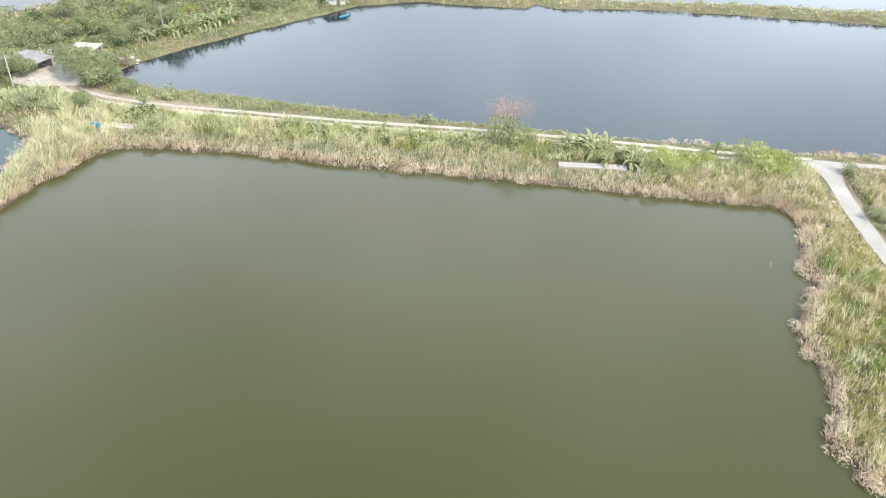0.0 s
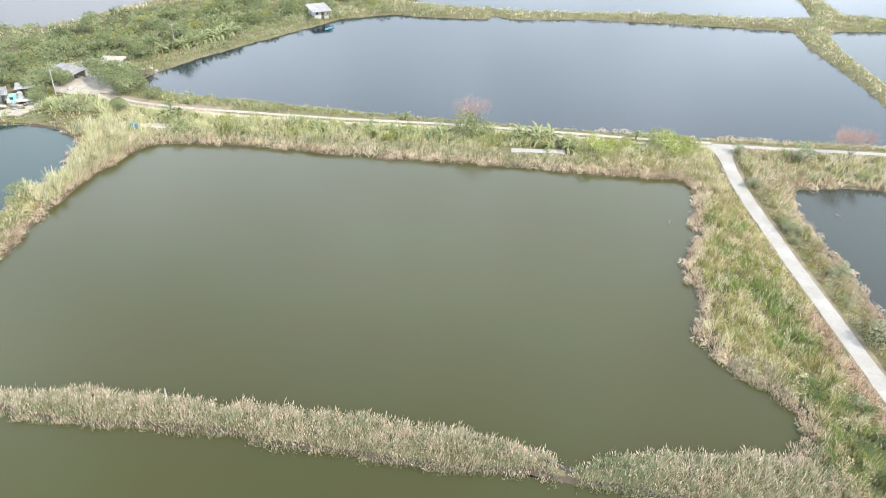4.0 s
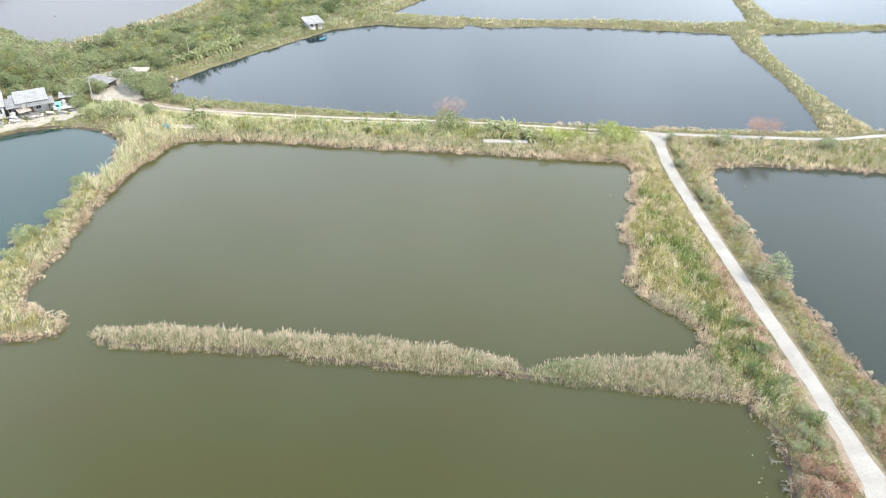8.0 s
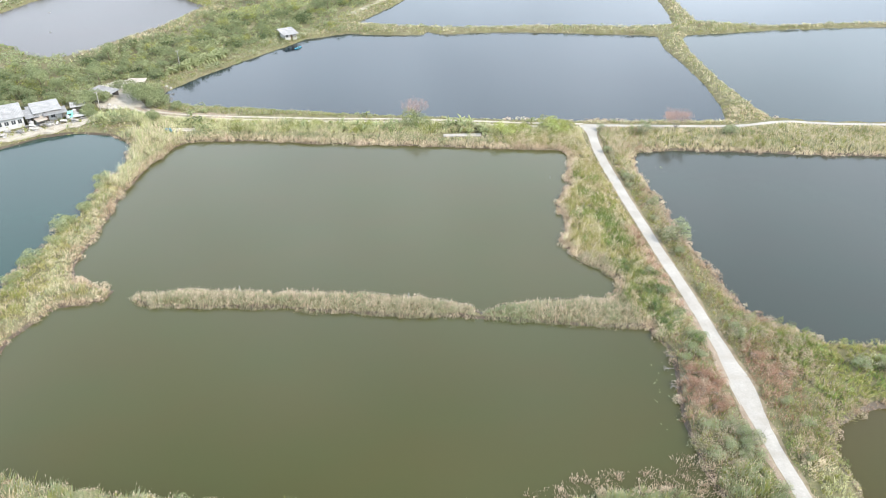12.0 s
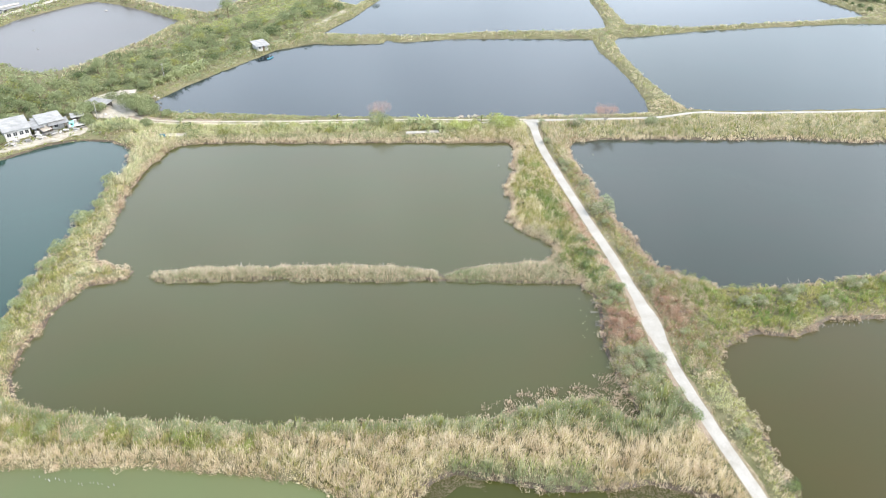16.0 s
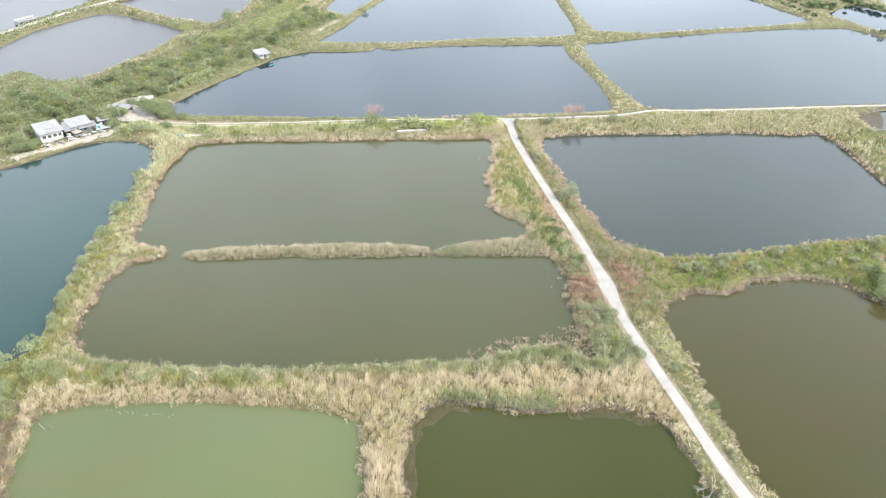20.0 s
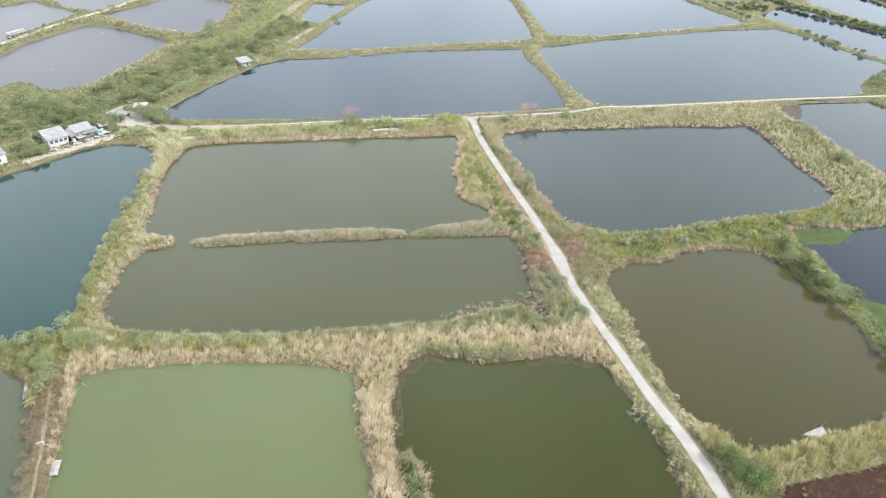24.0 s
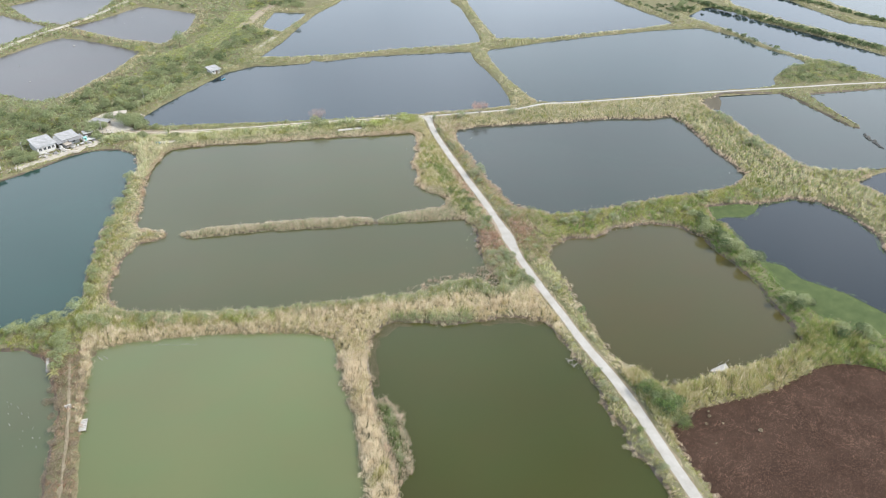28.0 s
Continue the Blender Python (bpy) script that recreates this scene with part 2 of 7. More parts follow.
def leafy(name, colours, patch=0.15, rough=0.65, through_light=0.4):
    """Leaves and blades: each differs a little, and drifts of them differ more."""
    m, n, l, b = material(name, rough)
    geo = n.new("ShaderNodeNewGeometry")
    k = len(colours)
    r = ramp(n, [((i + 0.5) / k, c) for i, c in enumerate(colours)])
    total = None
    for source, gain, lift in ((noise_node(n, l, patch, 3).outputs[0], 1.1, 0.0), (noise_node(n, l, 0.75, 2).outputs[0], 0.7, 0.0), (geo.outputs["Random Per Island"], 0.24, -0.52)):
        ad = n.new("ShaderNodeMath")
        ad.operation = "MULTIPLY_ADD"
        ad.inputs[1].default_value, ad.inputs[2].default_value = gain, lift
        l.new(source, ad.inputs[0])
        if total is None:
            total = ad.outputs[0]
        else:
            both_ = n.new("ShaderNodeMath")
            both_.operation = "ADD"
            l.new(total, both_.inputs[0])
            l.new(ad.outputs[0], both_.inputs[1])
            total = both_.outputs[0]
    l.new(total, r.inputs[0])
    l.new(r.outputs[0], b.inputs["Base Color"])
    b.inputs["Specular IOR Level"].default_value = 0.25
    tr = n.new("ShaderNodeBsdfTranslucent")
    l.new(r.outputs[0], tr.inputs[0])
    ms = n.new("ShaderNodeMixShader")
    ms.inputs[0].default_value = through_light
    l.new(b.outputs[0], ms.inputs[1])
    l.new(tr.outputs[0], ms.inputs[2])
    l.new(ms.outputs[0], n["Material Output"].inputs[0])
    return m


def water_material(name, colour, variation=0.10, ripple=0.10, rough=0.09):
    m, n, l, b = material(name, rough)
    b.inputs["IOR"].default_value = 1.33
    big = noise_node(n, l, 0.014, 2)
    lo, hi = tuple(c * (1 - variation) for c in colour), tuple(c * (1 + variation) for c in colour)
    r = ramp(n, [(0.35, lo), (0.65, hi)])
    l.new(big.outputs[0], r.inputs[0])
    cloudy = ramp(n, [(0.34, (0.97, 1.02, 1.0)), (0.66, (1.03, 0.985, 0.985))])
    l.new(noise_node(n, l, 0.055, 3, 0.5, (1.0, 1.6, 1.0)).outputs[0], cloudy.inputs[0])
    l.new(mixed(n, l, r.outputs[0], cloudy.outputs[0], 1.0, "MULTIPLY"), b.inputs["Base Color"])
    fine = noise_node(n, l, 1.6, 3, 0.6, (1.0, 2.2, 1.0))
    bumped(n, l, b, fine.outputs[0], ripple, 0.05)
    return m


STRAW = leafy("straw_reed", [(0.49, 0.40, 0.265), (0.61, 0.515, 0.365), (0.70, 0.615, 0.455), (0.62, 0.55, 0.38)])
GOLD = leafy("golden_reed", [(0.325, 0.265, 0.13), (0.41, 0.35, 0.175), (0.435, 0.39, 0.195), (0.34, 0.34, 0.145)])
GREEN = leafy("green_reed", [(0.162, 0.184, 0.05), (0.238, 0.259, 0.073), (0.319, 0.324, 0.106), (0.41, 0.383, 0.162)])
LUSH = leafy("lush_grass", [(0.101, 0.164, 0.045), (0.148, 0.223, 0.059), (0.201, 0.286, 0.085), (0.286, 0.339, 0.122)])
CATTAIL = leafy("cattail_leaf", [(0.25, 0.265, 0.155), (0.33, 0.335, 0.21), (0.43, 0.395, 0.285), (0.30, 0.335, 0.20)])
RUSSET = leafy("russet_scrub", [(0.225, 0.128, 0.088), (0.325, 0.195, 0.137), (0.41, 0.275, 0.20), (0.315, 0.228, 0.135)])
DRY = leafy("dry_scrub", [(0.15, 0.112, 0.082), (0.21, 0.165, 0.12), (0.275, 0.225, 0.165), (0.20, 0.18, 0.105)])
SEDGE = leafy("sedge_leaf", [(0.20, 0.245, 0.125), (0.26, 0.30, 0.165), (0.33, 0.36, 0.215), (0.41, 0.405, 0.27)])
CANE = leafy("pale_cane", [(0.353, 0.364, 0.182), (0.449, 0.46, 0.246), (0.556, 0.546, 0.332), (0.492, 0.503, 0.268)])
LEAF = leafy("tree_leaf", [(0.125, 0.155, 0.08), (0.17, 0.205, 0.104), (0.22, 0.255, 0.13), (0.275, 0.295, 0.165)], 0.3)
LEAF_LIGHT = leafy("bright_leaf", [(0.19, 0.22, 0.11), (0.245, 0.28, 0.14), (0.30, 0.325, 0.175), (0.355, 0.365, 0.22)], 0.3)
LIT_LEAF = leafy("pale_lit_leaf", [(0.34, 0.37, 0.20), (0.45, 0.46, 0.29), (0.54, 0.53, 0.37)], 0.5)
BANANA = leafy("banana_leaf", [(0.19, 0.225, 0.10), (0.26, 0.295, 0.145), (0.35, 0.365, 0.205), (0.43, 0.415, 0.265)], 0.4)
RED_TWIG = leafy("red_twig", [(0.33, 0.20, 0.165), (0.39, 0.26, 0.215), (0.44, 0.31, 0.26)], 0.5)
DEEP_LEAF = leafy("dark_leaf", [(0.05, 0.078, 0.034), (0.075, 0.108, 0.045), (0.105, 0.142, 0.06)], 0.3)
WITHERED = leafy("withered_leaf", [(0.065, 0.050, 0.030), (0.10, 0.08, 0.05), (0.16, 0.13, 0.085)], 0.4, 0.8, 0.1)
YELLOWED = leafy("yellowed_leaf", [(0.24, 0.235, 0.10), (0.31, 0.29, 0.13), (0.37, 0.345, 0.19)], 0.4)
LIME = leafy("lime_grass", [(0.29, 0.345, 0.11), (0.37, 0.42, 0.15), (0.45, 0.48, 0.20)])
PINK_EARTH = surface("bare_tan_earth", (0.20, 0.16, 0.122), (0.30, 0.25, 0.195), 0.7, 5.0, 0.95, 0, 0.4, 0.03)
ROCK = surface("dark_rock", (0.06, 0.06, 0.056), (0.13, 0.128, 0.12), 1.0, 8, 0.9)
BARK = surface("bark", (0.10, 0.075, 0.05), (0.22, 0.18, 0.13), 2.0, 15, 0.9)
GREY_WOOD = surface("grey_wood", (0.17, 0.155, 0.14), (0.31, 0.29, 0.265), 2.0, 15, 0.85)
PLUME = leafy("reed_plume", [(0.496, 0.386, 0.287), (0.606, 0.485, 0.374), (0.695, 0.573, 0.463)])
TAN_PINK = leafy("tan_pink_reed", [(0.33, 0.245, 0.17), (0.42, 0.325, 0.235), (0.50, 0.40, 0.30), (0.39, 0.33, 0.22)])
STALK = leafy("withered_stalk", [(0.075, 0.040, 0.026), (0.12, 0.068, 0.045), (0.18, 0.108, 0.074), (0.27, 0.175, 0.12)], 0.1, 0.9, 0.0)
MUD = surface("dark_mud", (0.032, 0.019, 0.013), (0.055, 0.034, 0.024), 0.15, 2.0, 0.95)
SILT = surface("brown_silt", (0.075, 0.066, 0.048), (0.11, 0.098, 0.072), 0.3, 2.0, 0.8)
# wet mud, coloured dark to hold the waterline shade too
MUD_AND_SHADE = surface("shaded_bank_mud", (0.045, 0.034, 0.022), (0.085, 0.065, 0.044), 0.8, 5.0, 0.6)
WATERS = {
    "main": water_material("olive_water", (0.0440, 0.0456, 0.0165), 0.06),
    "green": water_material("pale_green_water", (0.090, 0.104, 0.048), 0.07),
    "dark": water_material("dark_olive_water", (0.032, 0.036, 0.0085), 0.08),
    "brown": water_material("brown_water", (0.043, 0.0385, 0.0125), 0.05),
    "teal": water_material("teal_water", (0.013, 0.035, 0.030), 0.06),
    "blue": water_material("blue_grey_water", (0.012, 0.021, 0.026), 0.08),
    "deep": water_material("deep_water", (0.005, 0.009, 0.012), 0.08),
    "slate": water_material("slate_water", (0.026, 0.033, 0.027), 0.06),
    "grey": water_material("grey_green_water", (0.018, 0.029, 0.028), 0.08),
    "milky": water_material("milky_brown_water", (0.066, 0.076, 0.043), 0.15),
    "mud": water_material("muddy_water", (0.034, 0.029, 0.026), 0.2, 0.2, 0.3),
}


def ground_material():
    m, n, l, b = material("bank_soil", 0.95)
    b.inputs["Specular IOR Level"].default_value = 0.12
    big, mid, small = noise_node(n, l, 0.06, 5), noise_node(n, l, 0.6, 5), noise_node(n, l, 5.0, 6, 0.7)
    soil = ramp(n, [(0.3, (0.125, 0.112, 0.068)), (0.7, (0.195, 0.175, 0.112))])
    l.new(mid.outputs[0], soil.inputs[0])
    grass = ramp(n, [(0.3, (0.10, 0.102, 0.050)), (0.7, (0.158, 0.152, 0.082))])
    l.new(mid.outputs[0], grass.inputs[0])
    f = ramp(n, [(0.30, (0, 0, 0)), (0.66, (1, 1, 1))])
    l.new(big.outputs[0], f.inputs[0])
    g = ramp(n, [(0.3, (0.6, 0.6, 0.6)), (0.7, (1.2, 1.2, 1.2))])
    l.new(small.outputs[0], g.inputs[0])
    c = mixed(n, l, soil.outputs[0], grass.outputs[0], f.outputs[0])
    l.new(mixed(n, l, c, g.outputs[0], 1.0, "MULTIPLY"), b.inputs["Base Color"])
    bumped(n, l, b, small.outputs[0], 0.6, 0.08)
    return m


SOIL = ground_material()
CONCRETE = surface("pale_road_concrete", (0.274, 0.262, 0.236), (0.344, 0.335, 0.311), 0.35, 4.0, 0.85, 0, 0.1, 0.01, 0.16)
GRAVEL = surface("pale_gravel", (0.30, 0.275, 0.23), (0.41, 0.385, 0.33), 0.8, 6.0, 0.95, 0, 0.5, 0.03)
PATH = surface("trodden_earth", (0.19, 0.158, 0.112), (0.29, 0.248, 0.185), 0.6, 5.0, 0.95, 0, 0.4, 0.03)
VERGE = surface("worn_verge", (0.15, 0.125, 0.085), (0.25, 0.215, 0.15), 0.9, 5.0, 0.95, 0, 0.4, 0.03)
DUCKWEED = surface("duckweed", (0.045, 0.066, 0.026), (0.082, 0.105, 0.042), 0.3, 4.5, 0.95, 0, 0.5, 0.05, 0.4)


# ---- ground arithmetic ----
ROAD_NS = ROAD_NS + [(42.5, -125), (38, -190), (30, -300)]
X0, X1, Y0, Y1 = -160, 330, -125, 330


def wobble(x, y, size, seed=0.0):
    """A smooth wave pattern between about -1 and 1."""
    a, b = x / size + seed, y / size - seed * 1.7
    return (np.sin(a * 1.9 + 1.3 * np.sin(b * 1.1)) + np.sin(b * 2.3 + 1.7 * np.sin(a * 1.3)) + np.sin(a * 4.1 - b * 3.3) * 0.5) / 2.5


def polygon_distance(poly, x, y):
    """Distance to a closed shore, negative over the water."""
    d2, inside = np.full(x.shape, 1e9), np.zeros(x.shape, bool)
    for (ax, ay), (bx, by) in zip(poly, poly[1:] + poly[:1]):
        ex, ey = bx - ax, by - ay
        k = np.clip(((x - ax) * ex + (y - ay) * ey) / (ex * ex + ey * ey + 1e-9), 0, 1)
        d2 = np.minimum(d2, (x - ax - k * ex) ** 2 + (y - ay - k * ey) ** 2)
        if ey:
            inside ^= ((ay > y) != (by > y)) & (x < ex * (y - ay) / ey + ax)
    return np.sqrt(d2) * np.where(inside, -1, 1)


def line_distance(line, x, y):
    d2 = np.full(x.shape, 1e9)
    for (ax, ay), (bx, by) in zip(line, line[1:]):
        ex, ey = bx - ax, by - ay
        k = np.clip(((x - ax) * ex + (y - ay) * ey) / (ex * ex + ey * ey + 1e-9), 0, 1)
        d2 = np.minimum(d2, (x - ax - k * ex) ** 2 + (y - ay - k * ey) ** 2)
    return np.sqrt(d2)


RX, RY = np.meshgrid(np.arange(X0, X1 + 1.0), np.arange(Y0, Y1 + 1.0), indexing="ij")
SHORE = np.full(RX.shape, 1e9)
for key, poly in PONDS.items():
    SHORE = np.minimum(SHORE, polygon_distance(poly, RX, RY))
SHORE = SHORE + 0.35 * wobble(RX, RY, 2.6) + 0.2 * wobble(RX, RY, 1.1, 4.0)
LANE = np.minimum(line_distance(ROAD_NS, RX, RY), line_distance(ROAD_EW, RX, RY))
# the ground is trodden bare along the western side of the track
TRACK_X = np.interp(RY, [p[1] for p in ROAD_NS[::-1]], [p[0] for p in ROAD_NS[::-1]])
LANE = LANE - np.where(RX < TRACK_X, 0.75, 0.0) * np.exp(-((RY + 2) / 26) ** 4) * (0.75 + 0.35 * wobble(RX, RY, 3.5, 2.0))
SLOPE_X, SLOPE_Y = np.gradient(SHORE)


def looked_up(table, x, y):
    i, j = np.clip(x - X0, 0, X1 - X0 - 1.001), np.clip(y - Y0, 0, Y1 - Y0 - 1.001)
    a, b = i.astype(int), j.astype(int)
    u, v = i - a, j - b
    return (table[a, b] * (1 - u) + table[a + 1, b] * u) * (1 - v) + (table[a, b + 1] * (1 - u) + table[a + 1, b + 1] * u) * v


def ground_height(x, y):
    s, lane = looked_up(SHORE, x, y), looked_up(LANE, x, y)
    h = np.where(s < 0, np.maximum(-1.4, 0.45 * s), 0.85 * (1 - np.exp(-np.maximum(s, 0) / 1.2)))
    h = h + np.clip(s - 1, 0, 1) * 0.12 * wobble(x, y, 1.7, 2.0)
    k = np.clip((3.0 - lane) / 1.0, 0, 1)
    return h * (1 - k) + 0.78 * k


def height_at(x, y):
    return float(ground_height(np.array([float(x)]), np.array([float(y)]))[0])


# ---- mesh helpers ----
def mesh_from_arrays(name, verts, faces_flat, sizes, mat_index=None, smooth=False):
    me = bpy.data.meshes.new(name)
    me.vertices.add(len(verts))
    me.vertices.foreach_set("co", np.asarray(verts, np.float32).ravel())
    me.loops.add(len(faces_flat))
    me.loops.foreach_set("vertex_index", np.asarray(faces_flat, np.int32))
    starts = np.concatenate([[0], np.cumsum(sizes)[:-1]])
    me.polygons.add(len(sizes))
    me.polygons.foreach_set("loop_start", np.asarray(starts, np.int32))
    if mat_index is not None:
        me.polygons.foreach_set("material_index", np.asarray(mat_index, np.int32))
    me.polygons.foreach_set("use_smooth", np.full(len(sizes), smooth))
    me.update(calc_edges=True)
    me.validate()
    return me


def part(name, bm, mat, parent=None, label=""):
    me = bpy.data.meshes.new(name)
    bm.to_mesh(me)
    bm.free()
    for m in mat if isinstance(mat, (list, tuple)) else (mat,):
        me.materials.append(m)
    ob = new(name, me)
    ob.parent = parent
    if label:
        ob["label"] = label
    return ob


def box(bm, x0, x1, y0, y1, z0, z1, bevel=0.0):
    r = bmesh.ops.create_cube(bm, size=1.0)
    for v in r["verts"]:
        v.co = Vector(((x0 + x1) / 2 + v.co.x * (x1 - x0), (y0 + y1) / 2 + v.co.y * (y1 - y0), (z0 + z1) / 2 + v.co.z * (z1 - z0)))
    if bevel:
        edges = {e for v in r["verts"] for e in v.link_edges}
        bmesh.ops.bevel(bm, geom=list(edges), offset=bevel, segments=1, affect="EDGES")
    return bm


def tube(bm, points, radii, sides=6):
    """A tapered limb through the points."""
    rings = []
    for i, p in enumerate(points):
        a, b = points[max(i - 1, 0)], points[min(i + 1, len(points) - 1)]
        d = (Vector(b) - Vector(a)).normalized()
        u = d.orthogonal().normalized()
        w = d.cross(u)
        rings.append([bm.verts.new(Vector(p) + radii[i] * (math.cos(k * math.tau / sides) * u + math.sin(k * math.tau / sides) * w)) for k in range(sides)])
    for r0, r1 in zip(rings, rings[1:]):
        d = min(range(sides), key=lambda s: (r0[0].co - r1[s].co).length)
        r1[:] = r1[d:] + r1[:d]
        for k in range(sides):
            bm.faces.new((r0[k], r0[(k + 1) % sides], r1[(k + 1) % sides], r1[k]))
    bm.faces.new(rings[0][::-1])
    bm.faces.new(rings[-1])
    return bm


# ---- the ground, one sheet to the horizon ----
def axis(lo, hi, fine_lo, fine_hi, fine, mid):
    inner = np.arange(fine_lo, fine_hi, fine)
    a = np.arange(lo, fine_lo, mid)
    b = np.arange(fine_hi, hi + mid, mid)
    far = np.array([30, 90, 220, 500, 1100, 2200, 4200.0])
    return np.concatenate([(lo - far)[::-1], a, inner, b, hi + mid + far])


gx, gy = axis(-150, 320, -76, 150, 1.25, 3.0), axis(-115, 320, -112, 112, 1.25, 3.0)
GX, GY = np.meshgrid(gx, gy, indexing="ij")
GZ = ground_height(GX, GY)
nx, ny = GX.shape
ids = np.arange(nx * ny).reshape(nx, ny)
quads = np.stack([ids[:-1, :-1], ids[1:, :-1], ids[1:, 1:], ids[:-1, 1:]], -1).reshape(-1, 4)
me = mesh_from_arrays("ground", np.stack([GX, GY, GZ], -1).reshape(-1, 3), quads.ravel(), np.full(len(quads), 4), smooth=True)
me.materials.append(SOIL)
tagged(new("ground", me), "low earth banks between fish ponds, grown with grass", "ground", kind="structure")


# ---- water ----
def widened(poly, by):
    """The outline moved outwards, so that the water runs in under the banks."""
    area = sum(a[0] * b[1] - b[0] * a[1] for a, b in zip(poly, poly[1:] + poly[:1]))
    out, n = [], len(poly)
    for i in range(n):
        a, p, b = Vector(poly[i - 1]), Vector(poly[i]), Vector(poly[(i + 1) % n])
        d = ((b - p).normalized() + (p - a).normalized())
        d = d.normalized() if d.length > 1e-3 else (b - p).normalized()
        nrm = Vector((d.y, -d.x)) * (1 if area > 0 else -1)
        out.append(p + nrm * by)
    return out


def sheet(name, outline, z, mat):
    bm = bmesh.new()
    f = bm.faces.new([bm.verts.new((p[0], p[1], z)) for p in outline])
    bmesh.ops.triangulate(bm, faces=[f])
    for f in bm.faces:
        if f.normal.z < 0:
            f.normal_flip()
    return part(name, bm, mat)


POND_LOOKS = {
    "main": ("main", "murky olive-green water of the large fish pond"), "east": ("slate", "grey-blue pond water beside the track"),
    "north": ("blue", "blue-grey water of the long pond"), "northeast": ("grey", "calm grey-green pond water"),
    "lower_east": ("brown", "murky brown-green pond water"), "lower_mid": ("dark", "dark olive-green pond water"),
    "lower_west": ("green", "pale milky green pond water"), "far_lower_west": ("milky", "milky brown-green water with old stakes"),
    "west": ("teal", "dark teal pond water below the house"), "far_north": ("blue", "blue-grey water of a far pond"),
    "far_northeast": ("blue", "blue-grey water of a far pond"), "strip": ("blue", "narrow far pond water"),
    "strip_far": ("blue", "narrow far pond water"), "strip_last": ("slate", "narrow far pond water"),
    "beyond_east": ("slate", "slate-grey pond water"),
    "weed": ("deep", "deep blue pond water edged with duckweed"), "small_corner": ("deep", "deep blue pond water"),
    "mud_west": ("mud", "shallow grey-brown water of a silted pond"), "mud_north": ("mud", "shallow grey water of a silted pond"),
    "mud_far": ("mud", "shallow grey water of a silted pond"), "mud_left": ("mud", "shallow grey water of a silted pond"),
    "small_far": ("blue", "small pond water"),
}
for key, (look_key, label) in POND_LOOKS.items():
    tagged(sheet("water", widened(PONDS[key], 1.1), 0.0, WATERS[look_key]), label, "pond", kind="structure")


def mud_shade_margin(poly):
    """A strip of wet mud along a shore, following the slope of the bank. Its dark colour also paints the shade under
    the reeds.
    """
    pts = [Vector(p) for p in poly] + [Vector(poly[0])]
    line = []
    for a, c in zip(pts, pts[1:]):
        k = max(int((c - a).length / 1.2), 1)
        line += [a.lerp(c, i / k) for i in range(k)]
    m = len(line)
    rows = []
    for i, p in enumerate(line):
        d = (line[(i + 1) % m] - line[i - 1]).normalized()
        side = Vector((d.y, -d.x))
        rows.append([p + side * o for o in (-0.6, -0.2, 0.12, 0.4)])
    flat = np.array([[(q.x, q.y) for q in r] for r in rows])
    z = ground_height(flat[..., 0], flat[..., 1]) + 0.05
    v = np.concatenate([flat, z[..., None]], -1).reshape(-1, 3)
    f = [(4 * i + k, 4 * i + k + 1, 4 * ((i + 1) % m) + k + 1, 4 * ((i + 1) % m) + k) for i in range(m) for k in range(3)]
    me = mesh_from_arrays("mud_shade_margin", v, np.array(f).ravel(), np.full(len(f), 4), smooth=True)
    me.materials.append(MUD_AND_SHADE)
    tagged(new("mud_shade_margin", me), "wet mud and painted shade along the waterline of the pond", "mud", kind="structure")


for key in ("main", "east", "lower_east", "lower_mid", "far_lower_west", "west", "weed", "beyond_east"):
    mud_shade_margin(PONDS[key])


# ---- roads ----
def smooth_line(line, step=2.0, rounds=3):
    pts = [Vector(p) for p in line]
    for _ in range(rounds):
        q = [pts[0]]
        for a, b in zip(pts, pts[1:]):
            q += [a.lerp(b, 0.25), a.lerp(b, 0.75)]
        pts = q + [pts[-1]]
    out, left = [pts[0]], step
    for a, b in zip(pts, pts[1:]):
        d = (b - a).length
        while left <= d:
            out.append(a.lerp(b, left / d))
            left += step
        left -= d
    return out


def ribbon(name, line, offset, width, z, mat, thick=0.3, rag=0.07, parent=None, label="", seed=0.0):
    """A strip of road with a worn edge, laid along a line."""
    bm, rows, n = bmesh.new(), [], len(line)
    for i, p in enumerate(line):
        d = (line[min(i + 1, n - 1)] - line[max(i - 1, 0)]).normalized()
        s = Vector((d.y, -d.x))
        w0, w1 = (width(p) if callable(width) else width) / 2 + rag * random.uniform(-1, 1), (width(p) if callable(width) else width) / 2 + rag * random.uniform(-1, 1)
        o = p + s * offset
        a, b = o - s * w0, o + s * w1
        rows.append([bm.verts.new((a.x, a.y, z - thick)), bm.verts.new((a.x, a.y, z)), bm.verts.new((o.x, o.y, z + 0.03)), bm.verts.new((b.x, b.y, z)), bm.verts.new((b.x, b.y, z - thick))])
    for r0, r1 in zip(rows, rows[1:]):
        for k in range(4):
            bm.faces.new((r0[k], r0[k + 1], r1[k + 1], r1[k]))
    bmesh.ops.recalc_face_normals(bm, faces=bm.faces)
    return part(name, bm, mat, parent, label)


NS = smooth_line(ROAD_NS, 1.5)
EW = smooth_line(ROAD_EW, 1.5)


def track_width(p):
    """Wide at the junction and at the bend."""
    return 1.95 + 0.35 / (1 + math.exp((p.y + 50) / 4)) + 1.35 * math.exp(-((p.y - 1.5) / 5) ** 2) + 3.2 * math.exp(-((p.y - 91.5) / 4.0) ** 2)


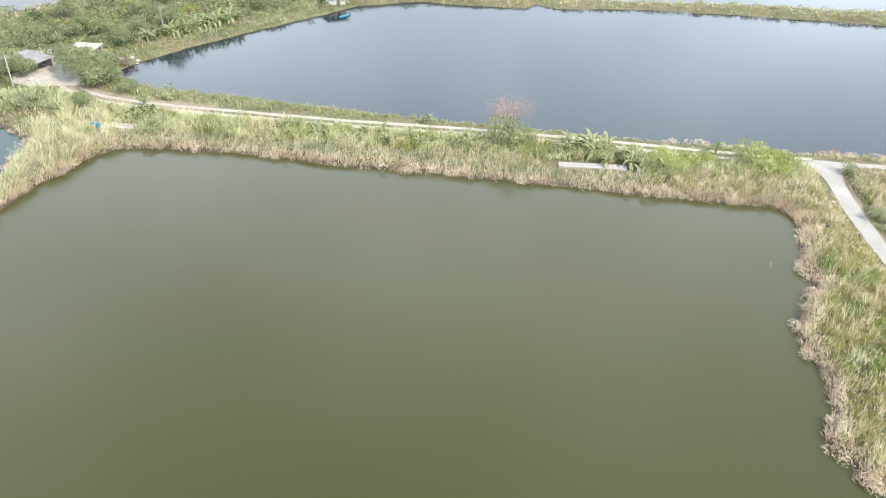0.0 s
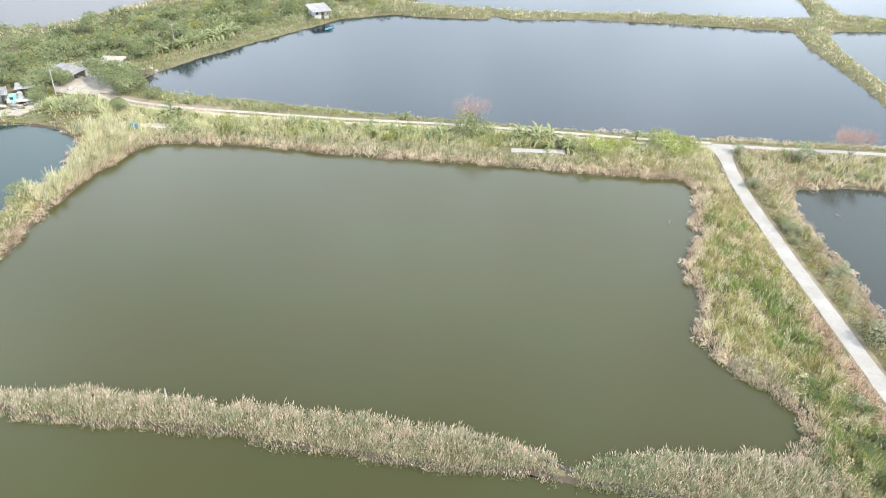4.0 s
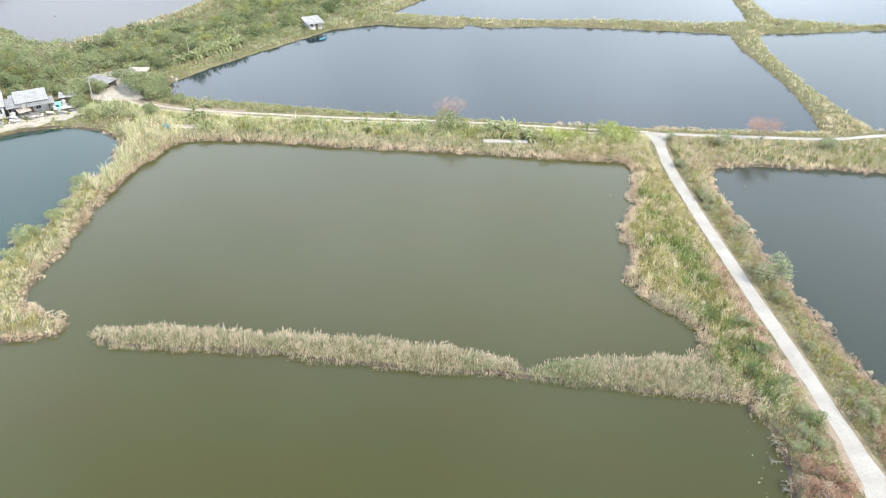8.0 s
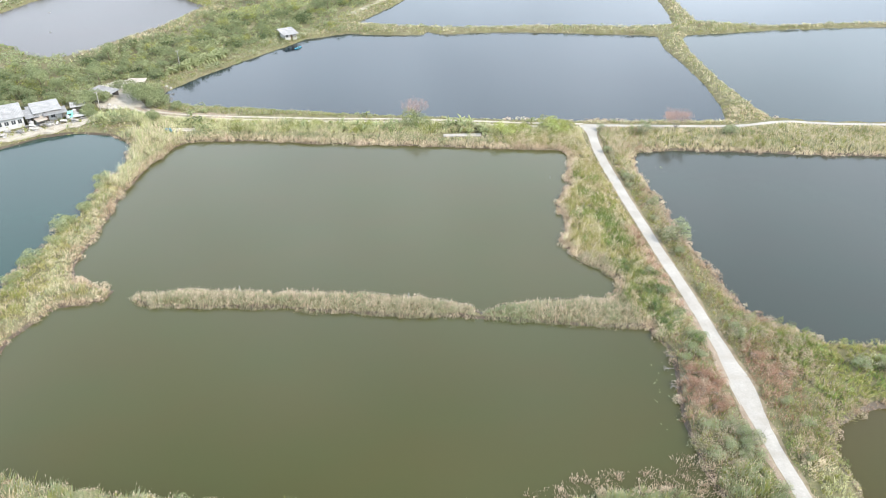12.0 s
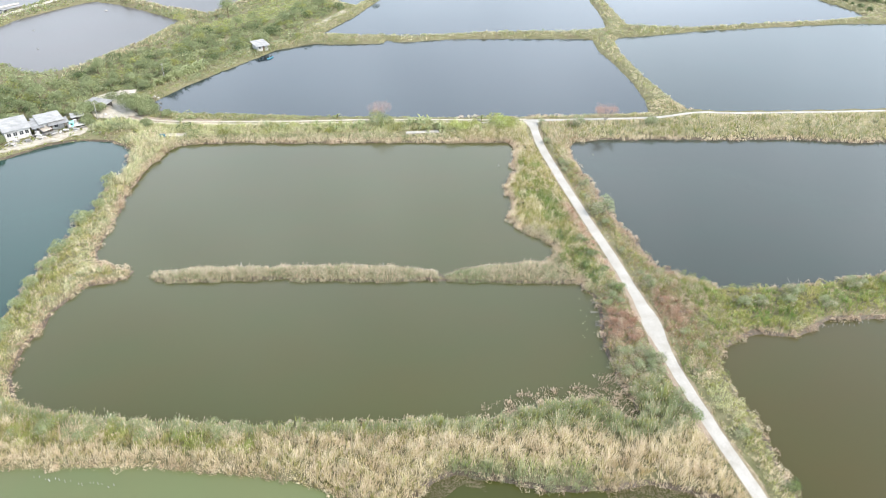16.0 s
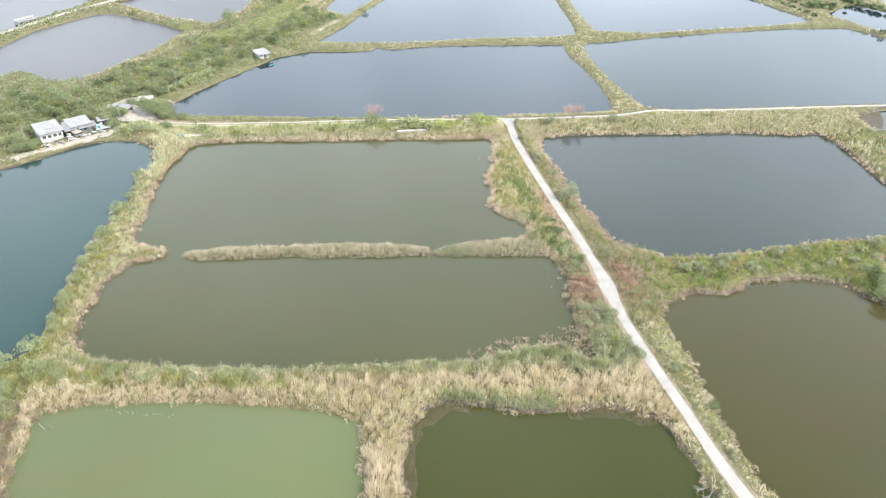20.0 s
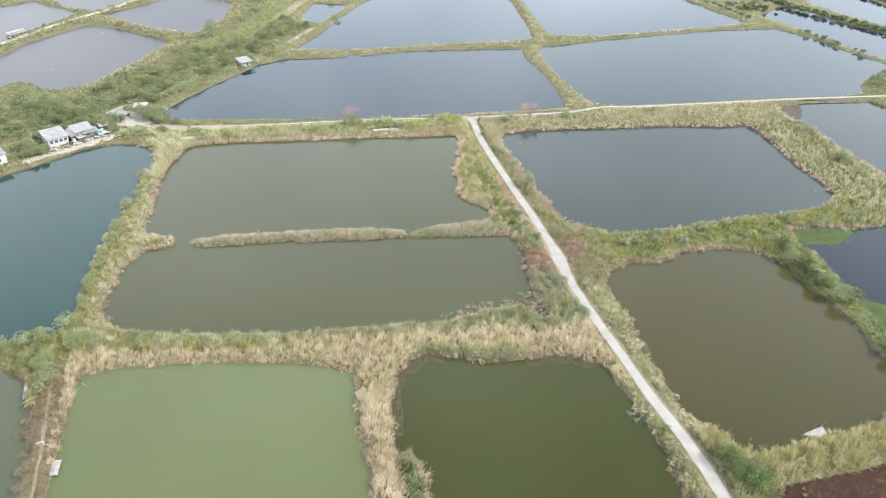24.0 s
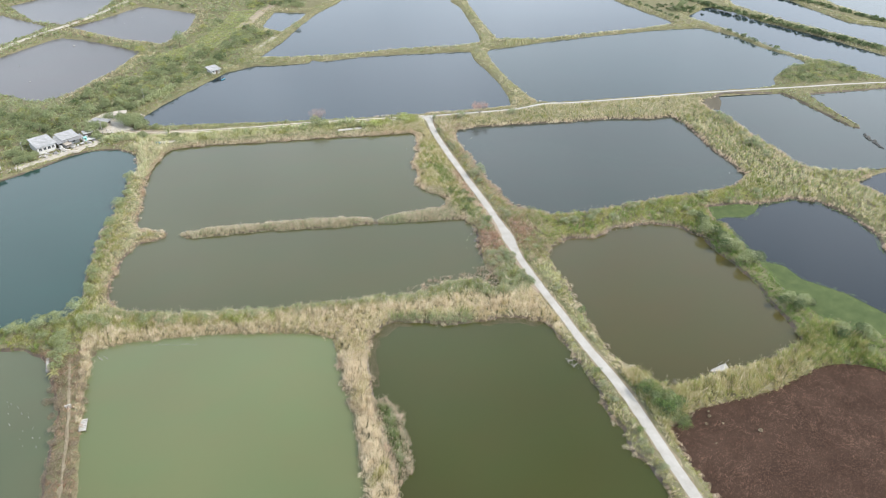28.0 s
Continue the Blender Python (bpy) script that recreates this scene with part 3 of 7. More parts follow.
tagged(ribbon("road", NS, 0.0, track_width, 0.84, CONCRETE), "pale concrete farm track between the ponds", "road", kind="structure")
west_end = [p for p in EW if p.x < 49]
east_end = [p for p in EW if p.x > 47]
tagged(ribbon("road_shoulder", NS, -0.1, lambda p: track_width(p) + 0.75, 0.825, VERGE, rag=0.3), "worn brown earth along the concrete track", "road shoulder", kind="structure")
bare_side = [p for p in NS if -26 < p.y < 24]
tagged(ribbon("road_shoulder", bare_side, 1.35, lambda p: 1.3 + 0.35 * math.sin(p.y * 0.5), 0.815, PINK_EARTH, rag=0.3), "bare tan earth on the western side of the track", "road shoulder", kind="structure")
tracks = tagged(new("road"), "two pale wheel tracks with a grass strip between", "road", kind="structure")
for side in (-0.85, 0.85):
    ribbon("wheel_track", west_end, side, 0.85, 0.82, GRAVEL, parent=tracks)
tagged(ribbon("road", east_end, 0.0, 1.15, 0.83, CONCRETE), "pale concrete farm track along the far bank", "road", kind="structure")
yard_way = smooth_line([(-59, 113.5), (-54, 110.6), (-48, 108.2), (-41, 106.2), (-33, 104.6)], 1.5)
tagged(ribbon("footpath", yard_way, 0.0, lambda p: 3.4 + 1.6 * math.exp((-59 - p.x) / 6), 0.805, PINK_EARTH, rag=0.3), "trodden pale earth where the tracks meet the yard", "path", kind="structure")
FAR_TRACK = smooth_line([(-127, 211), (-115, 226), (-102.5, 242), (-89.5, 253.5), (-78, 265.5), (-63.5, 287), (-53, 302)], 3.0)
tagged(ribbon("road", FAR_TRACK, 0.0, 2.6, 0.9, GRAVEL), "pale track on the dike between silted ponds", "road", kind="structure")
EARTH_BANK = smooth_line([(-5, 221), (8.5, 246), (20, 267), (29, 283)], 3.0)
tagged(ribbon("footpath", EARTH_BANK, -2.0, 5.6, 0.95, PATH, rag=0.6), "bare tan earth beside the small pond", "path", kind="structure")
GRAVEL_BANK = smooth_line([(-3.5, 186), (2.5, 194.5), (8.5, 203)], 2.0)
tagged(ribbon("footpath", GRAVEL_BANK, -0.8, 2.2, 0.92, GRAVEL, rag=0.4), "pale gravel path along the far bank", "path", kind="structure")
DIKE_PATH = smooth_line([(-68.6, -12), (-68.0, -22), (-67.4, -32), (-67.2, -42), (-67.4, -54), (-67.8, -68)], 1.5)
tagged(ribbon("footpath", DIKE_PATH, 0.0, 0.6, 0.88, VERGE, rag=0.2), "trodden brown footpath along the south-west dike", "path", kind="structure")
tagged(sheet("mud_flat", [(151, 67), (157.5, 75.5), (165, 73.6), (162.5, 68), (157, 61.5)], 0.03, SILT), "low brown mud flat in the pond corner", "mud", kind="structure")
tagged(sheet("pavement", YARD, 0.93, GRAVEL), "pale gravel yard before the sheds", "yard", kind="structure")
tagged(sheet("duckweed", DUCKWEED_SOUTH, 0.02, DUCKWEED), "floating green duckweed along the bank", "duckweed", kind="stuff")
tagged(sheet("duckweed", DUCKWEED_NORTH, 0.02, DUCKWEED), "floating green duckweed in the pond corner", "duckweed", kind="stuff")


GREEN_LANE = [(-3, 248), (-8, 232), (-19.6, 209), (-30, 197), (-41, 190)]


def reed_zone(x, y):
    """Where tan reeds, not trees, stand beside the silted ponds."""
    edge = 1.5 * wobble(x, y, 5.0)
    return ((polygon_distance(PONDS["mud_west"], x, y) < 9.0 + edge) & (x > -83) & (y < 200)) | ((polygon_distance(PONDS["mud_north"], x, y) < 6.5 + edge) & (y < 262))


def in_lane(x, y):
    return line_distance(GREEN_LANE, x, y) < 6.5 + 1.0 * wobble(x, y, 4.0)


# ---- reeds and grasses ----
def land_points(box_, density, keep, seed):
    """Random places on land inside a box, thinned by keep(x, y, shore, lane)."""
    rng = np.random.default_rng(seed)
    x0, x1, y0, y1 = box_
    n = int((x1 - x0) * (y1 - y0) * density)
    x, y = rng.uniform(x0, x1, n), rng.uniform(y0, y1, n)
    s, lane = looked_up(SHORE, x, y), looked_up(LANE, x, y)
    k = keep(x, y, s, lane)
    return x[k], y[k], s[k], lane[k], rng


def tufted(x, y, s, lane, rng, tuft, spread):
    """Gathers the places into tufts: fewer roots, several blades from each."""
    m = max(len(x) // tuft, 1)
    root = np.repeat(np.arange(m), tuft)
    k = len(root)
    a, r = rng.uniform(0, 2 * np.pi, k), spread * np.sqrt(rng.random(k))
    return x[root] + r * np.cos(a), y[root] + r * np.sin(a), s[root], lane[root], np.cos(a) * r / spread, np.sin(a) * r / spread, np.repeat(rng.uniform(0.7, 1.2, m), tuft)


class Clumped:
    """Chance that holds over clumps about a metre wide, with a little of each blade's own."""

    def __init__(self, x, y, own, size=0.8):
        self.i = np.floor((x + 0.45 * wobble(x, y, 0.8, 1.0)) / size).astype(int) % 257
        self.j = np.floor((y + 0.45 * wobble(x, y, 0.8, 5.0)) / size).astype(int) % 263
        self.own = own

    def random(self, n):
        return np.where(self.own.random(n) < 0.55, self.own.random(n), self.own.random((257, 263))[self.i, self.j])

    def normal(self, *a):
        return self.own.normal(*a)


def blades(name, label, category, box_, density, keep, tall, wide, mats, pick, lean=0.25, over=0.5, plume=0.0, seed=1, sink=0.1, tuft=9, spread=0.28, uneven=1.0, taper=0.45):
    """One stand of upright blades. pick(x, y, s, rng) gives each blade's material number; near the shore they lean out over the water."""
    x, y, s, lane, rng = land_points(box_, density, keep, seed)
    if not len(x):
        return None
    x, y, s, lane, rx, ry, vigour = tufted(x, y, s, lane, rng, tuft, spread)
    n = len(x)
    z = np.maximum(ground_height(x, y), -0.25) - sink
    clump = 0.75 + 0.48 * uneven * wobble(x, y, 1.3, seed) + 0.15 * uneven * wobble(x, y, 5.0, seed + 3)
    h = rng.uniform(tall[0], tall[1], n) * np.clip(clump, 0.5, 1.3) * (1 + (vigour - 1) * uneven) * np.clip((lane - 1.1) / 1.6, 0.35, 1) * np.clip(1 - taper + taper * s / 1.6, 1 - taper, 1)
    w = rng.uniform(wide * 0.6, wide * 1.3, n)
    a = rng.uniform(0, 2 * np.pi, n)
    gx_, gy_ = looked_up(SLOPE_X, x, y), looked_up(SLOPE_Y, x, y)
    out = over * np.clip(1.4 - s, 0, 1.3)
    roots = -(-n // tuft)
    bow_x, bow_y = (np.repeat(rng.normal(0, lean, roots), tuft)[:n] for _ in range(2))
    lx = rng.normal(0, 0.6 * lean, n) + 0.8 * bow_x + 0.25 * rx - gx_ * out + 0.10
    ly = rng.normal(0, 0.6 * lean, n) + 0.8 * bow_y + 0.25 * ry - gy_ * out + 0.03
    dx, dy = np.cos(a) * w / 2, np.sin(a) * w / 2
    base = np.stack([x, y, z], -1)
    side = np.stack([dx, dy, 0 * dx], -1)
    mid = base + np.stack([lx * h * 0.30, ly * h * 0.30, h * 0.45], -1)
    droop = 1 - 0.25 * np.minimum(np.hypot(lx, ly), 1.5)
    tip = base + np.stack([lx * h, ly * h, h * droop], -1)
    v = np.stack([base, mid + side, tip, mid - side], 1).reshape(-1, 3)
    o = np.arange(n) * 4
    f = np.stack([o, o + 1, o + 3, o + 1, o + 2, o + 3], -1)
    sizes = np.full(2 * n, 3)
    mi = pick(x, y, s, Clumped(x, y, rng))
    index = np.repeat(mi, 2)
    flat = f.ravel()
    if plume:
        q = np.nonzero(rng.random(n) < plume)[0]
        t = tip[q]
        pw = np.stack([np.cos(a[q]) * 0.045, np.sin(a[q]) * 0.045, 0 * q], -1)
        up = np.stack([lx[q] * 0.25, ly[q] * 0.25, np.full(len(q), 0.24)], -1)
        pv = np.stack([t - up * 0.5, t + pw, t + up, t - pw], 1).reshape(-1, 3)
        po = len(v) + np.arange(len(q)) * 4
        v = np.concatenate([v, pv])
        flat = np.concatenate([flat, np.stack([po, po + 1, po + 2, po + 3], -1).ravel()])
        sizes = np.concatenate([sizes, np.full(len(q), 4)])
        index = np.concatenate([index, np.full(len(q), len(mats))])
        mats = list(mats) + [PLUME]
    me = mesh_from_arrays(name, v, flat, sizes, index)
    for m in mats:
        me.materials.append(m)
    return tagged(new(name, me), label, category, kind="stuff")


def weighted(*weights):
    """Material numbers in drifts: mostly by place, partly by chance."""
    cuts = np.cumsum(weights) / sum(weights)

    def pick(x, y, s, rng):
        r = np.clip(0.5 + 0.42 * wobble(x, y, 4.0, weights[0]) + rng.normal(0, 0.13, len(x)), 0, 0.999)
        return np.searchsorted(cuts, r).clip(0, len(weights) - 1)
    return pick


def evenly(*weights):
    """Material numbers by chance alone."""
    cuts = np.cumsum(weights) / sum(weights)
    return lambda x, y, s, rng: np.searchsorted(cuts, rng.random(len(x)) * 0.999).clip(0, len(weights) - 1)


def edged(edge, width, inner):
    """The edge material within a width of the shore, the inner drifts elsewhere."""
    def pick(x, y, s, rng):
        k = inner(x, y, s, rng)
        return np.where(s + rng.normal(0, 0.35, len(x)) < width, edge, k)
    return pick


def off_road(gap=1.5, shore=-0.1):
    return lambda x, y, s, lane: (s > shore) & (lane > gap)


def both(*tests):
    return lambda x, y, s, lane: np.logical_and.reduce([t(x, y, s, lane) for t in tests])


ON_LAND = off_road(1.3)
def north_shore(x):
    return 92.2 - 0.147 * (x + 36)


def corner_clearing(x, y):
    return (np.hypot((x + 44.6) / 3.3, (y - 96.6) / 1.1) < 1) | (np.hypot((x + 47.9) / 1.3, (y - 96.2) / 1.0) < 1)


def north_reeds(x, y, s, rng):
    """Tan at the waterline, grey-green tops behind, greener towards the track."""
    r = rng.random(len(x))
    k = np.where(r < 0.42, 2, np.where(r < 0.62, 3, np.where(r < 0.84, 1, 0)))
    k = np.where((x > 24) & (rng.random(len(x)) < 0.45), 4, k)
    return np.where(s + rng.normal(0, 0.3, len(x)) < 1.3, np.where(r < 0.5, 0, np.where(r < 0.75, 5, 3)), k)


blades("reed_bed", "pale straw reeds along the north bank of the olive pond", "reeds", (-52, 45, 76, 104), 80,
       both(ON_LAND, lambda x, y, s, lane: (y < north_shore(x) + 3.6) & (y > 72) & ~corner_clearing(x, y) & ~((x > 12) & (x < 24.4) & (y > 86.0 - 0.07 * (x - 18)))), (0.85, 1.25), 0.055, [STRAW, CANE, SEDGE, CATTAIL, GREEN, PLUME],
       north_reeds, 0.2, 0.15, 0.07, 11, uneven=0.5, taper=0.15)
blades("bank_grass", "tall yellow-green weeds between reeds and wheel tracks", "grass", (-55, 46, 76, 112), 34,
       both(off_road(1.5), lambda x, y, s, lane: (y >= north_shore(x) + 3.2) & ~corner_clearing(x, y) & ~((x > 12) & (x < 24.4) & (y < 89.0)) & (y < np.interp(x, [p[0] for p in ROAD_EW], [p[1] for p in ROAD_EW]))), (1.2, 2.3), 0.09, [GREEN, CANE, STRAW, LUSH],
       weighted(3, 6, 2, 2), 0.3, 0.2, 0.06, 12)
blades("bank_grass", "short yellow-green grass on the north verge", "grass", (-55, 48, 84, 116), 22,
       both(off_road(1.45), lambda x, y, s, lane: y > np.interp(x, [p[0] for p in ROAD_EW], [p[1] for p in ROAD_EW])), (0.35, 0.9), 0.08, [GREEN, SEDGE, CATTAIL],
       evenly(4, 4, 2), 0.4, 0.2, 0, 41)
blades("grass_strip", "short green grass between the wheel tracks", "grass", (-55, 47, 88, 112), 48.4,
       lambda x, y, s, lane: lane < 0.42, (0.10, 0.22), 0.086, [GREEN, GOLD], weighted(3, 2), 0.4, 0, 0, 13)
def west_dike(x, y, s, rng):
    """Dry pinkish rim on the sunny shore, olive weeds over the crown, leafier on the other side."""
    r = rng.random(len(x))
    side = np.clip((-55.5 - x + 0.075 * (y - 60)) / 7, 0, 1)
    k = np.where(r < 0.25 + 0.5 * side, np.where(rng.random(len(x)) < 0.25, 3, 2), np.where(wobble(x, y, 2.2, 1.0) > 0.3, 4, np.where(r < 0.6, 1, 0)))
    dry = (looked_up(SLOPE_X, x, y) < 0.2) & (s + rng.normal(0, 0.3, len(x)) < 1.3)
    return np.where(dry, np.where(r < 0.45, 0, np.where(r < 0.8, 5, 6)), k)


blades("reed_bed", "olive weeds and straw reeds on the west dike", "reeds", (-74, -44, -4, 96), 40,
       off_road(1.9, 0.1), (0.75, 1.5), 0.065, [STRAW, SEDGE, GREEN, GREEN, GOLD, TAN_PINK, RUSSET], west_dike, 0.3, 0.15, 0.02, 14)
blades("reed_bed", "tall pale reeds at the north end of the dike", "reeds", (-60, -44, 72, 98), 26,
       both(off_road(1.9, 0.3), lambda x, y, s, lane: ~corner_clearing(x, y)), (1.7, 2.6), 0.09, [STRAW, CANE, SEDGE], evenly(2, 3, 2), 0.25, 0.2, 0.15, 38)
blades("cattail_bed", "grey-green cattails with pale plumes standing in the pond", "cattails", (-45, 37, 14, 37), 95,
       both(off_road(1.9, -0.6), lambda x, y, s, lane: (s < 6) & (x < 36.5) & (abs(x - 12.2) > 0.9 + 0.5 * wobble(x, y, 0.5))), (1.05, 1.4), 0.046, [CATTAIL, SEDGE, PLUME],
       lambda x, y, s, rng: np.where(rng.random(len(x)) < 0.7 * np.exp(-((x - 17.5) / 4.5) ** 2) + 0.2, 1, np.where(rng.random(len(x)) < 0.24, 2, 0)),
       0.25, 0.12, 0.10, 15, uneven=0.45, taper=0.2)
def east_bank(x, y, s, rng):
    """Pale rim, golden and green drifts, lusher to the south, trodden tan beside the track."""
    r, drift = rng.random(len(x)), wobble(x, y, 3.2, 2.0) + 0.35 * wobble(x, y, 1.2, 5.0)
    k = np.where(drift > 0.35, np.where(r < 0.6, 3, 2), np.where(drift > -0.1, np.where(r < 0.6, 2, 1), np.where(r < 0.55, 1, 2)))
    k = np.where((y < 36) & (r < np.clip((36 - y) / 12, 0, 0.8)), np.where(rng.random(len(x)) < 0.35, 3, np.where(rng.random(len(x)) < 0.5, 6, 2)), k)
    k = np.where(rng.random(len(x)) < 0.85 * np.exp(-((x - 40.2) / 2.2) ** 2 - ((y - 46) / 7) ** 2), 3, k)
    k = np.where((y > 70) & (r < 0.3), 0, k)
    k = np.where(rng.random(len(x)) < 0.22, 0, k)
    k = np.where(s + rng.normal(0, 0.35, len(x)) < 1.1, np.where(r < 0.6, 0, 4), k)
    return np.where((x > 42.6 + rng.normal(0, 0.5, len(x))) & (y < 45), np.where(r < 0.6, 4, 5), k)


blades("reed_bed", "green and golden reeds on the wide east bank", "reeds", (28, 45.5, 14, 86), 75,
       both(ON_LAND, lambda x, y, s, lane: (x > 36) | (y > 27)), (0.9, 1.6), 0.062, [STRAW, GOLD, GREEN, LUSH, PLUME, RUSSET, SEDGE],
       east_bank, 0.28, 0.3, 0.03, 16)
blades("reed_bed", "dry straw reeds hanging over the water", "reeds", (28, 42, 26, 84), 26,
       both(off_road(1.9, -0.4), lambda x, y, s, lane: (s < 1.1) & (wobble(x, y, 1.8, 3.0) > -0.35)), (0.8, 1.3), 0.06, [PLUME, STRAW], weighted(1, 1), 0.55, 0.35, 0, 17)
blades("bank_scrub", "grey-green weeds and straw between track and pond", "weeds", (47, 62, 9, 90), 38,
       ON_LAND, (0.5, 1.15), 0.08, [TAN_PINK, GREEN, CATTAIL, RUSSET, GOLD], edged(0, 2.2, evenly(2, 4, 3, 2, 3)), 0.35, 0.15, 0.01, 18)
blades("bank_scrub", "russet scrub and pale reeds beside the track", "weeds", (35, 60, -12, 16), 35.2,
       both(ON_LAND, lambda x, y, s, lane: (y < 15) & ((x < 46) | (y < 9.5) | (x > 47))), (0.6, 1.2), 0.085, [RUSSET, TAN_PINK, GREEN, CATTAIL],
       lambda x, y, s, rng: np.where(rng.random(len(x)) < 0.92 * np.exp(-((y - 3) / 6.5) ** 2) * (x < 53), 0, np.where(rng.random(len(x)) < 0.3, 1, np.where(rng.random(len(x)) < 0.6, 2, 3))), 0.35, 0.4, 0.05, 19)
def south_stripes(x, y, s, rng):
    """Bands along the bank: cattails by the big pond, straw, a green strip, and mottled shrubs further west."""
    north = np.maximum(polygon_distance(PONDS["main"], x, y), 0)
    south = np.maximum(np.minimum(polygon_distance(PONDS["lower_mid"], x, y), polygon_distance(PONDS["lower_west"], x, y)), 0)
    f = north / (north + south + 0.01) + rng.normal(0, 0.06, len(x))
    r = rng.random(len(x))
    east = np.where(f < 0.36, np.where(r < 0.75, 3, 2), np.where((f > 0.74) & (f < 0.86) & (x < 25), np.where(r < 0.55, 4, 0), np.where((f >= 0.82) & (x < 24), 3, np.where(r < 0.75, 0, 1))))
    mid = np.where(f < 0.22, np.where(r < 0.7, 3, 2), np.where(r < 0.66, 0, np.where(r < 0.87, 1, 2)))
    drift = wobble(x, y, 3.0, 5.0)
    west = np.where(f < 0.3, np.where(r < 0.8, 3, 2), np.where(f < 0.7, np.where(drift > 0.25, np.where(r < 0.6, 2, 4), np.where(drift < -0.3, 0, np.where(r < 0.5, 1, 2))), np.where(r < 0.85, 0, 1)))
    return np.where(x > 4, east, np.where(x > -22, mid, west))


blades("reed_bed", "banded straw reeds and green weeds along the south bank", "reeds", (-66, 46, -42, 3), 62,
       both(ON_LAND, lambda x, y, s, lane: (y < 2) & (y > -36 - (x > 34) * 6) & ~((x > 35) & (y > -12))), (1.2, 2.3), 0.062, [STRAW, GOLD, GREEN, SEDGE, LIME], south_stripes, 0.22, 0.25, 0.10, 20)
blades("reed_bed", "long pale reeds on the middle dike", "reeds", (-17, 1, -95, -33), 56,
       off_road(1.5, 0.4), (1.7, 2.7), 0.065, [STRAW, GOLD, GREEN, CATTAIL, PLUME],
       weighted(9, 2, 0.6), 0.22, 0.1, 0.08, 21)
blades("cattail_bed", "grey-pink cattails standing out into the dark pond", "cattails", (-8, 0, -73, -47), 75,
       lambda x, y, s, lane: polygon_distance(BULGE, x, y) + 0.5 * wobble(x, y, 0.9) < 0, (1.3, 1.8), 0.06, [PLUME, CATTAIL, SEDGE, LUSH],
       lambda x, y, s, rng: np.where(polygon_distance(BULGE, x, y) + rng.normal(0, 0.3, len(x)) > -1.7, np.where(rng.random(len(x)) < 0.5, 0, 1), np.where(rng.random(len(x)) < 0.5, 2, 3)), 0.2, 0.1, 0.12, 47, taper=0.0)
blades("bank_scrub", "olive weeds and straw grass beside the track", "weeds", (35, 46, -110, -12), 30.8,
       both(ON_LAND, lambda x, y, s, lane: (y < -40) | ((x > 34) & (y > -13))), (0.6, 1.3), 0.101, [CANE, GREEN, STRAW, SEDGE], weighted(3, 4, 2, 3), 0.35, 0.4, 0.04, 22)
blades("bank_scrub", "green weeds and straw grass beside the track", "weeds", (47, 58, -110, -8), 30.8,
       both(ON_LAND, lambda x, y, s, lane: y < -8), (0.5, 1.2), 0.101, [CANE, GREEN, STRAW, SEDGE], weighted(3, 3, 4, 1), 0.35, 0.4, 0.03, 23)
blades("reed_bed", "lush green reeds on the cross dike", "reeds", (55, 136, -16, 14), 19.8,
       both(ON_LAND, lambda x, y, s, lane: y < 13), (0.8, 1.7), 0.11, [TAN_PINK, LUSH, GREEN, GOLD], edged(0, 1.1, weighted(2, 4, 6, 2)), 0.35, 0.15, 0.04, 24)
blades("reed_bed", "tall green-gold reeds along the far track", "reeds", (50, 156, 58, 92), 40,
       both(ON_LAND, lambda x, y, s, lane: (y > 60) & (y < 92.5 - (x - 47) * 0.135)), (1.2, 1.8), 0.09, [STRAW, GREEN, SEDGE, CATTAIL], edged(0, 0.9, evenly(5, 4, 4, 1)), 0.2, 0.1, 0.08, 25, uneven=0.5)
blades("reed_bed", "tall green reeds on the diagonal dike", "reeds", (126, 172, -46, 62), 15,
       both(ON_LAND, lambda x, y, s, lane: y < 62), (1.3, 2.3), 0.13, [PLUME, GREEN, SEDGE, STRAW, LUSH], edged(0, 1.0, evenly(0.5, 5, 5, 5, 1)), 0.25, 0.1, 0.06, 26, uneven=0.6)
blades("reed_bed", "tall golden reeds on the bank above the lotus field", "reeds", (48, 106, -80, -58), 45,
       ON_LAND, (1.7, 2.8), 0.08, [STRAW, GOLD, GREEN, LUSH], lambda x, y, s, rng: np.where(rng.random(len(x)) < np.clip((x - 80) / 25, 0.1, 0.7), 2 + (rng.random(len(x)) < 0.5), np.where(rng.random(len(x)) < 0.25, 2, (rng.random(len(x)) < 0.72).astype(int))), 0.28, 0.3, 0.03, 27)
blades("bank_grass", "lush green grass between the two ponds", "grass", (93, 125, -90, -10), 21.6,
       both(ON_LAND, lambda x, y, s, lane: y > -80), (0.5, 1.2), 0.09, [LUSH, LUSH, GREEN], weighted(6, 3, 1), 0.35, 0.2, 0, 28)
blades("bank_scrub", "brown and olive scrub on the south-west dike", "weeds", (-82, -62, -75, 3), 34,
       both(ON_LAND, lambda x, y, s, lane: (line_distance([(-68.6, -12), (-67.4, -32), (-67.2, -42), (-67.8, -68)], x, y) > 0.2 + 0.35 * wobble(x, y, 1.5)) | (y > -11)), (0.35, 0.9), 0.085, [DRY, RUSSET, CATTAIL, GREEN], lambda x, y, s, rng: np.where(y > -10, np.where(rng.random(len(x)) < 0.6, 3, 0), weighted(6, 4, 1, 1)(x, y, s, rng)), 0.4, 0.2, 0.02, 29)
blades("bank_scrub", "green bushes and weeds on the west corner bank", "weeds", (-125, -66, -9, 6), 16.2,
       ON_LAND, (0.6, 1.4), 0.115, [GREEN, LUSH, GOLD], weighted(3, 3, 1), 0.4, 0.3, 0, 30)
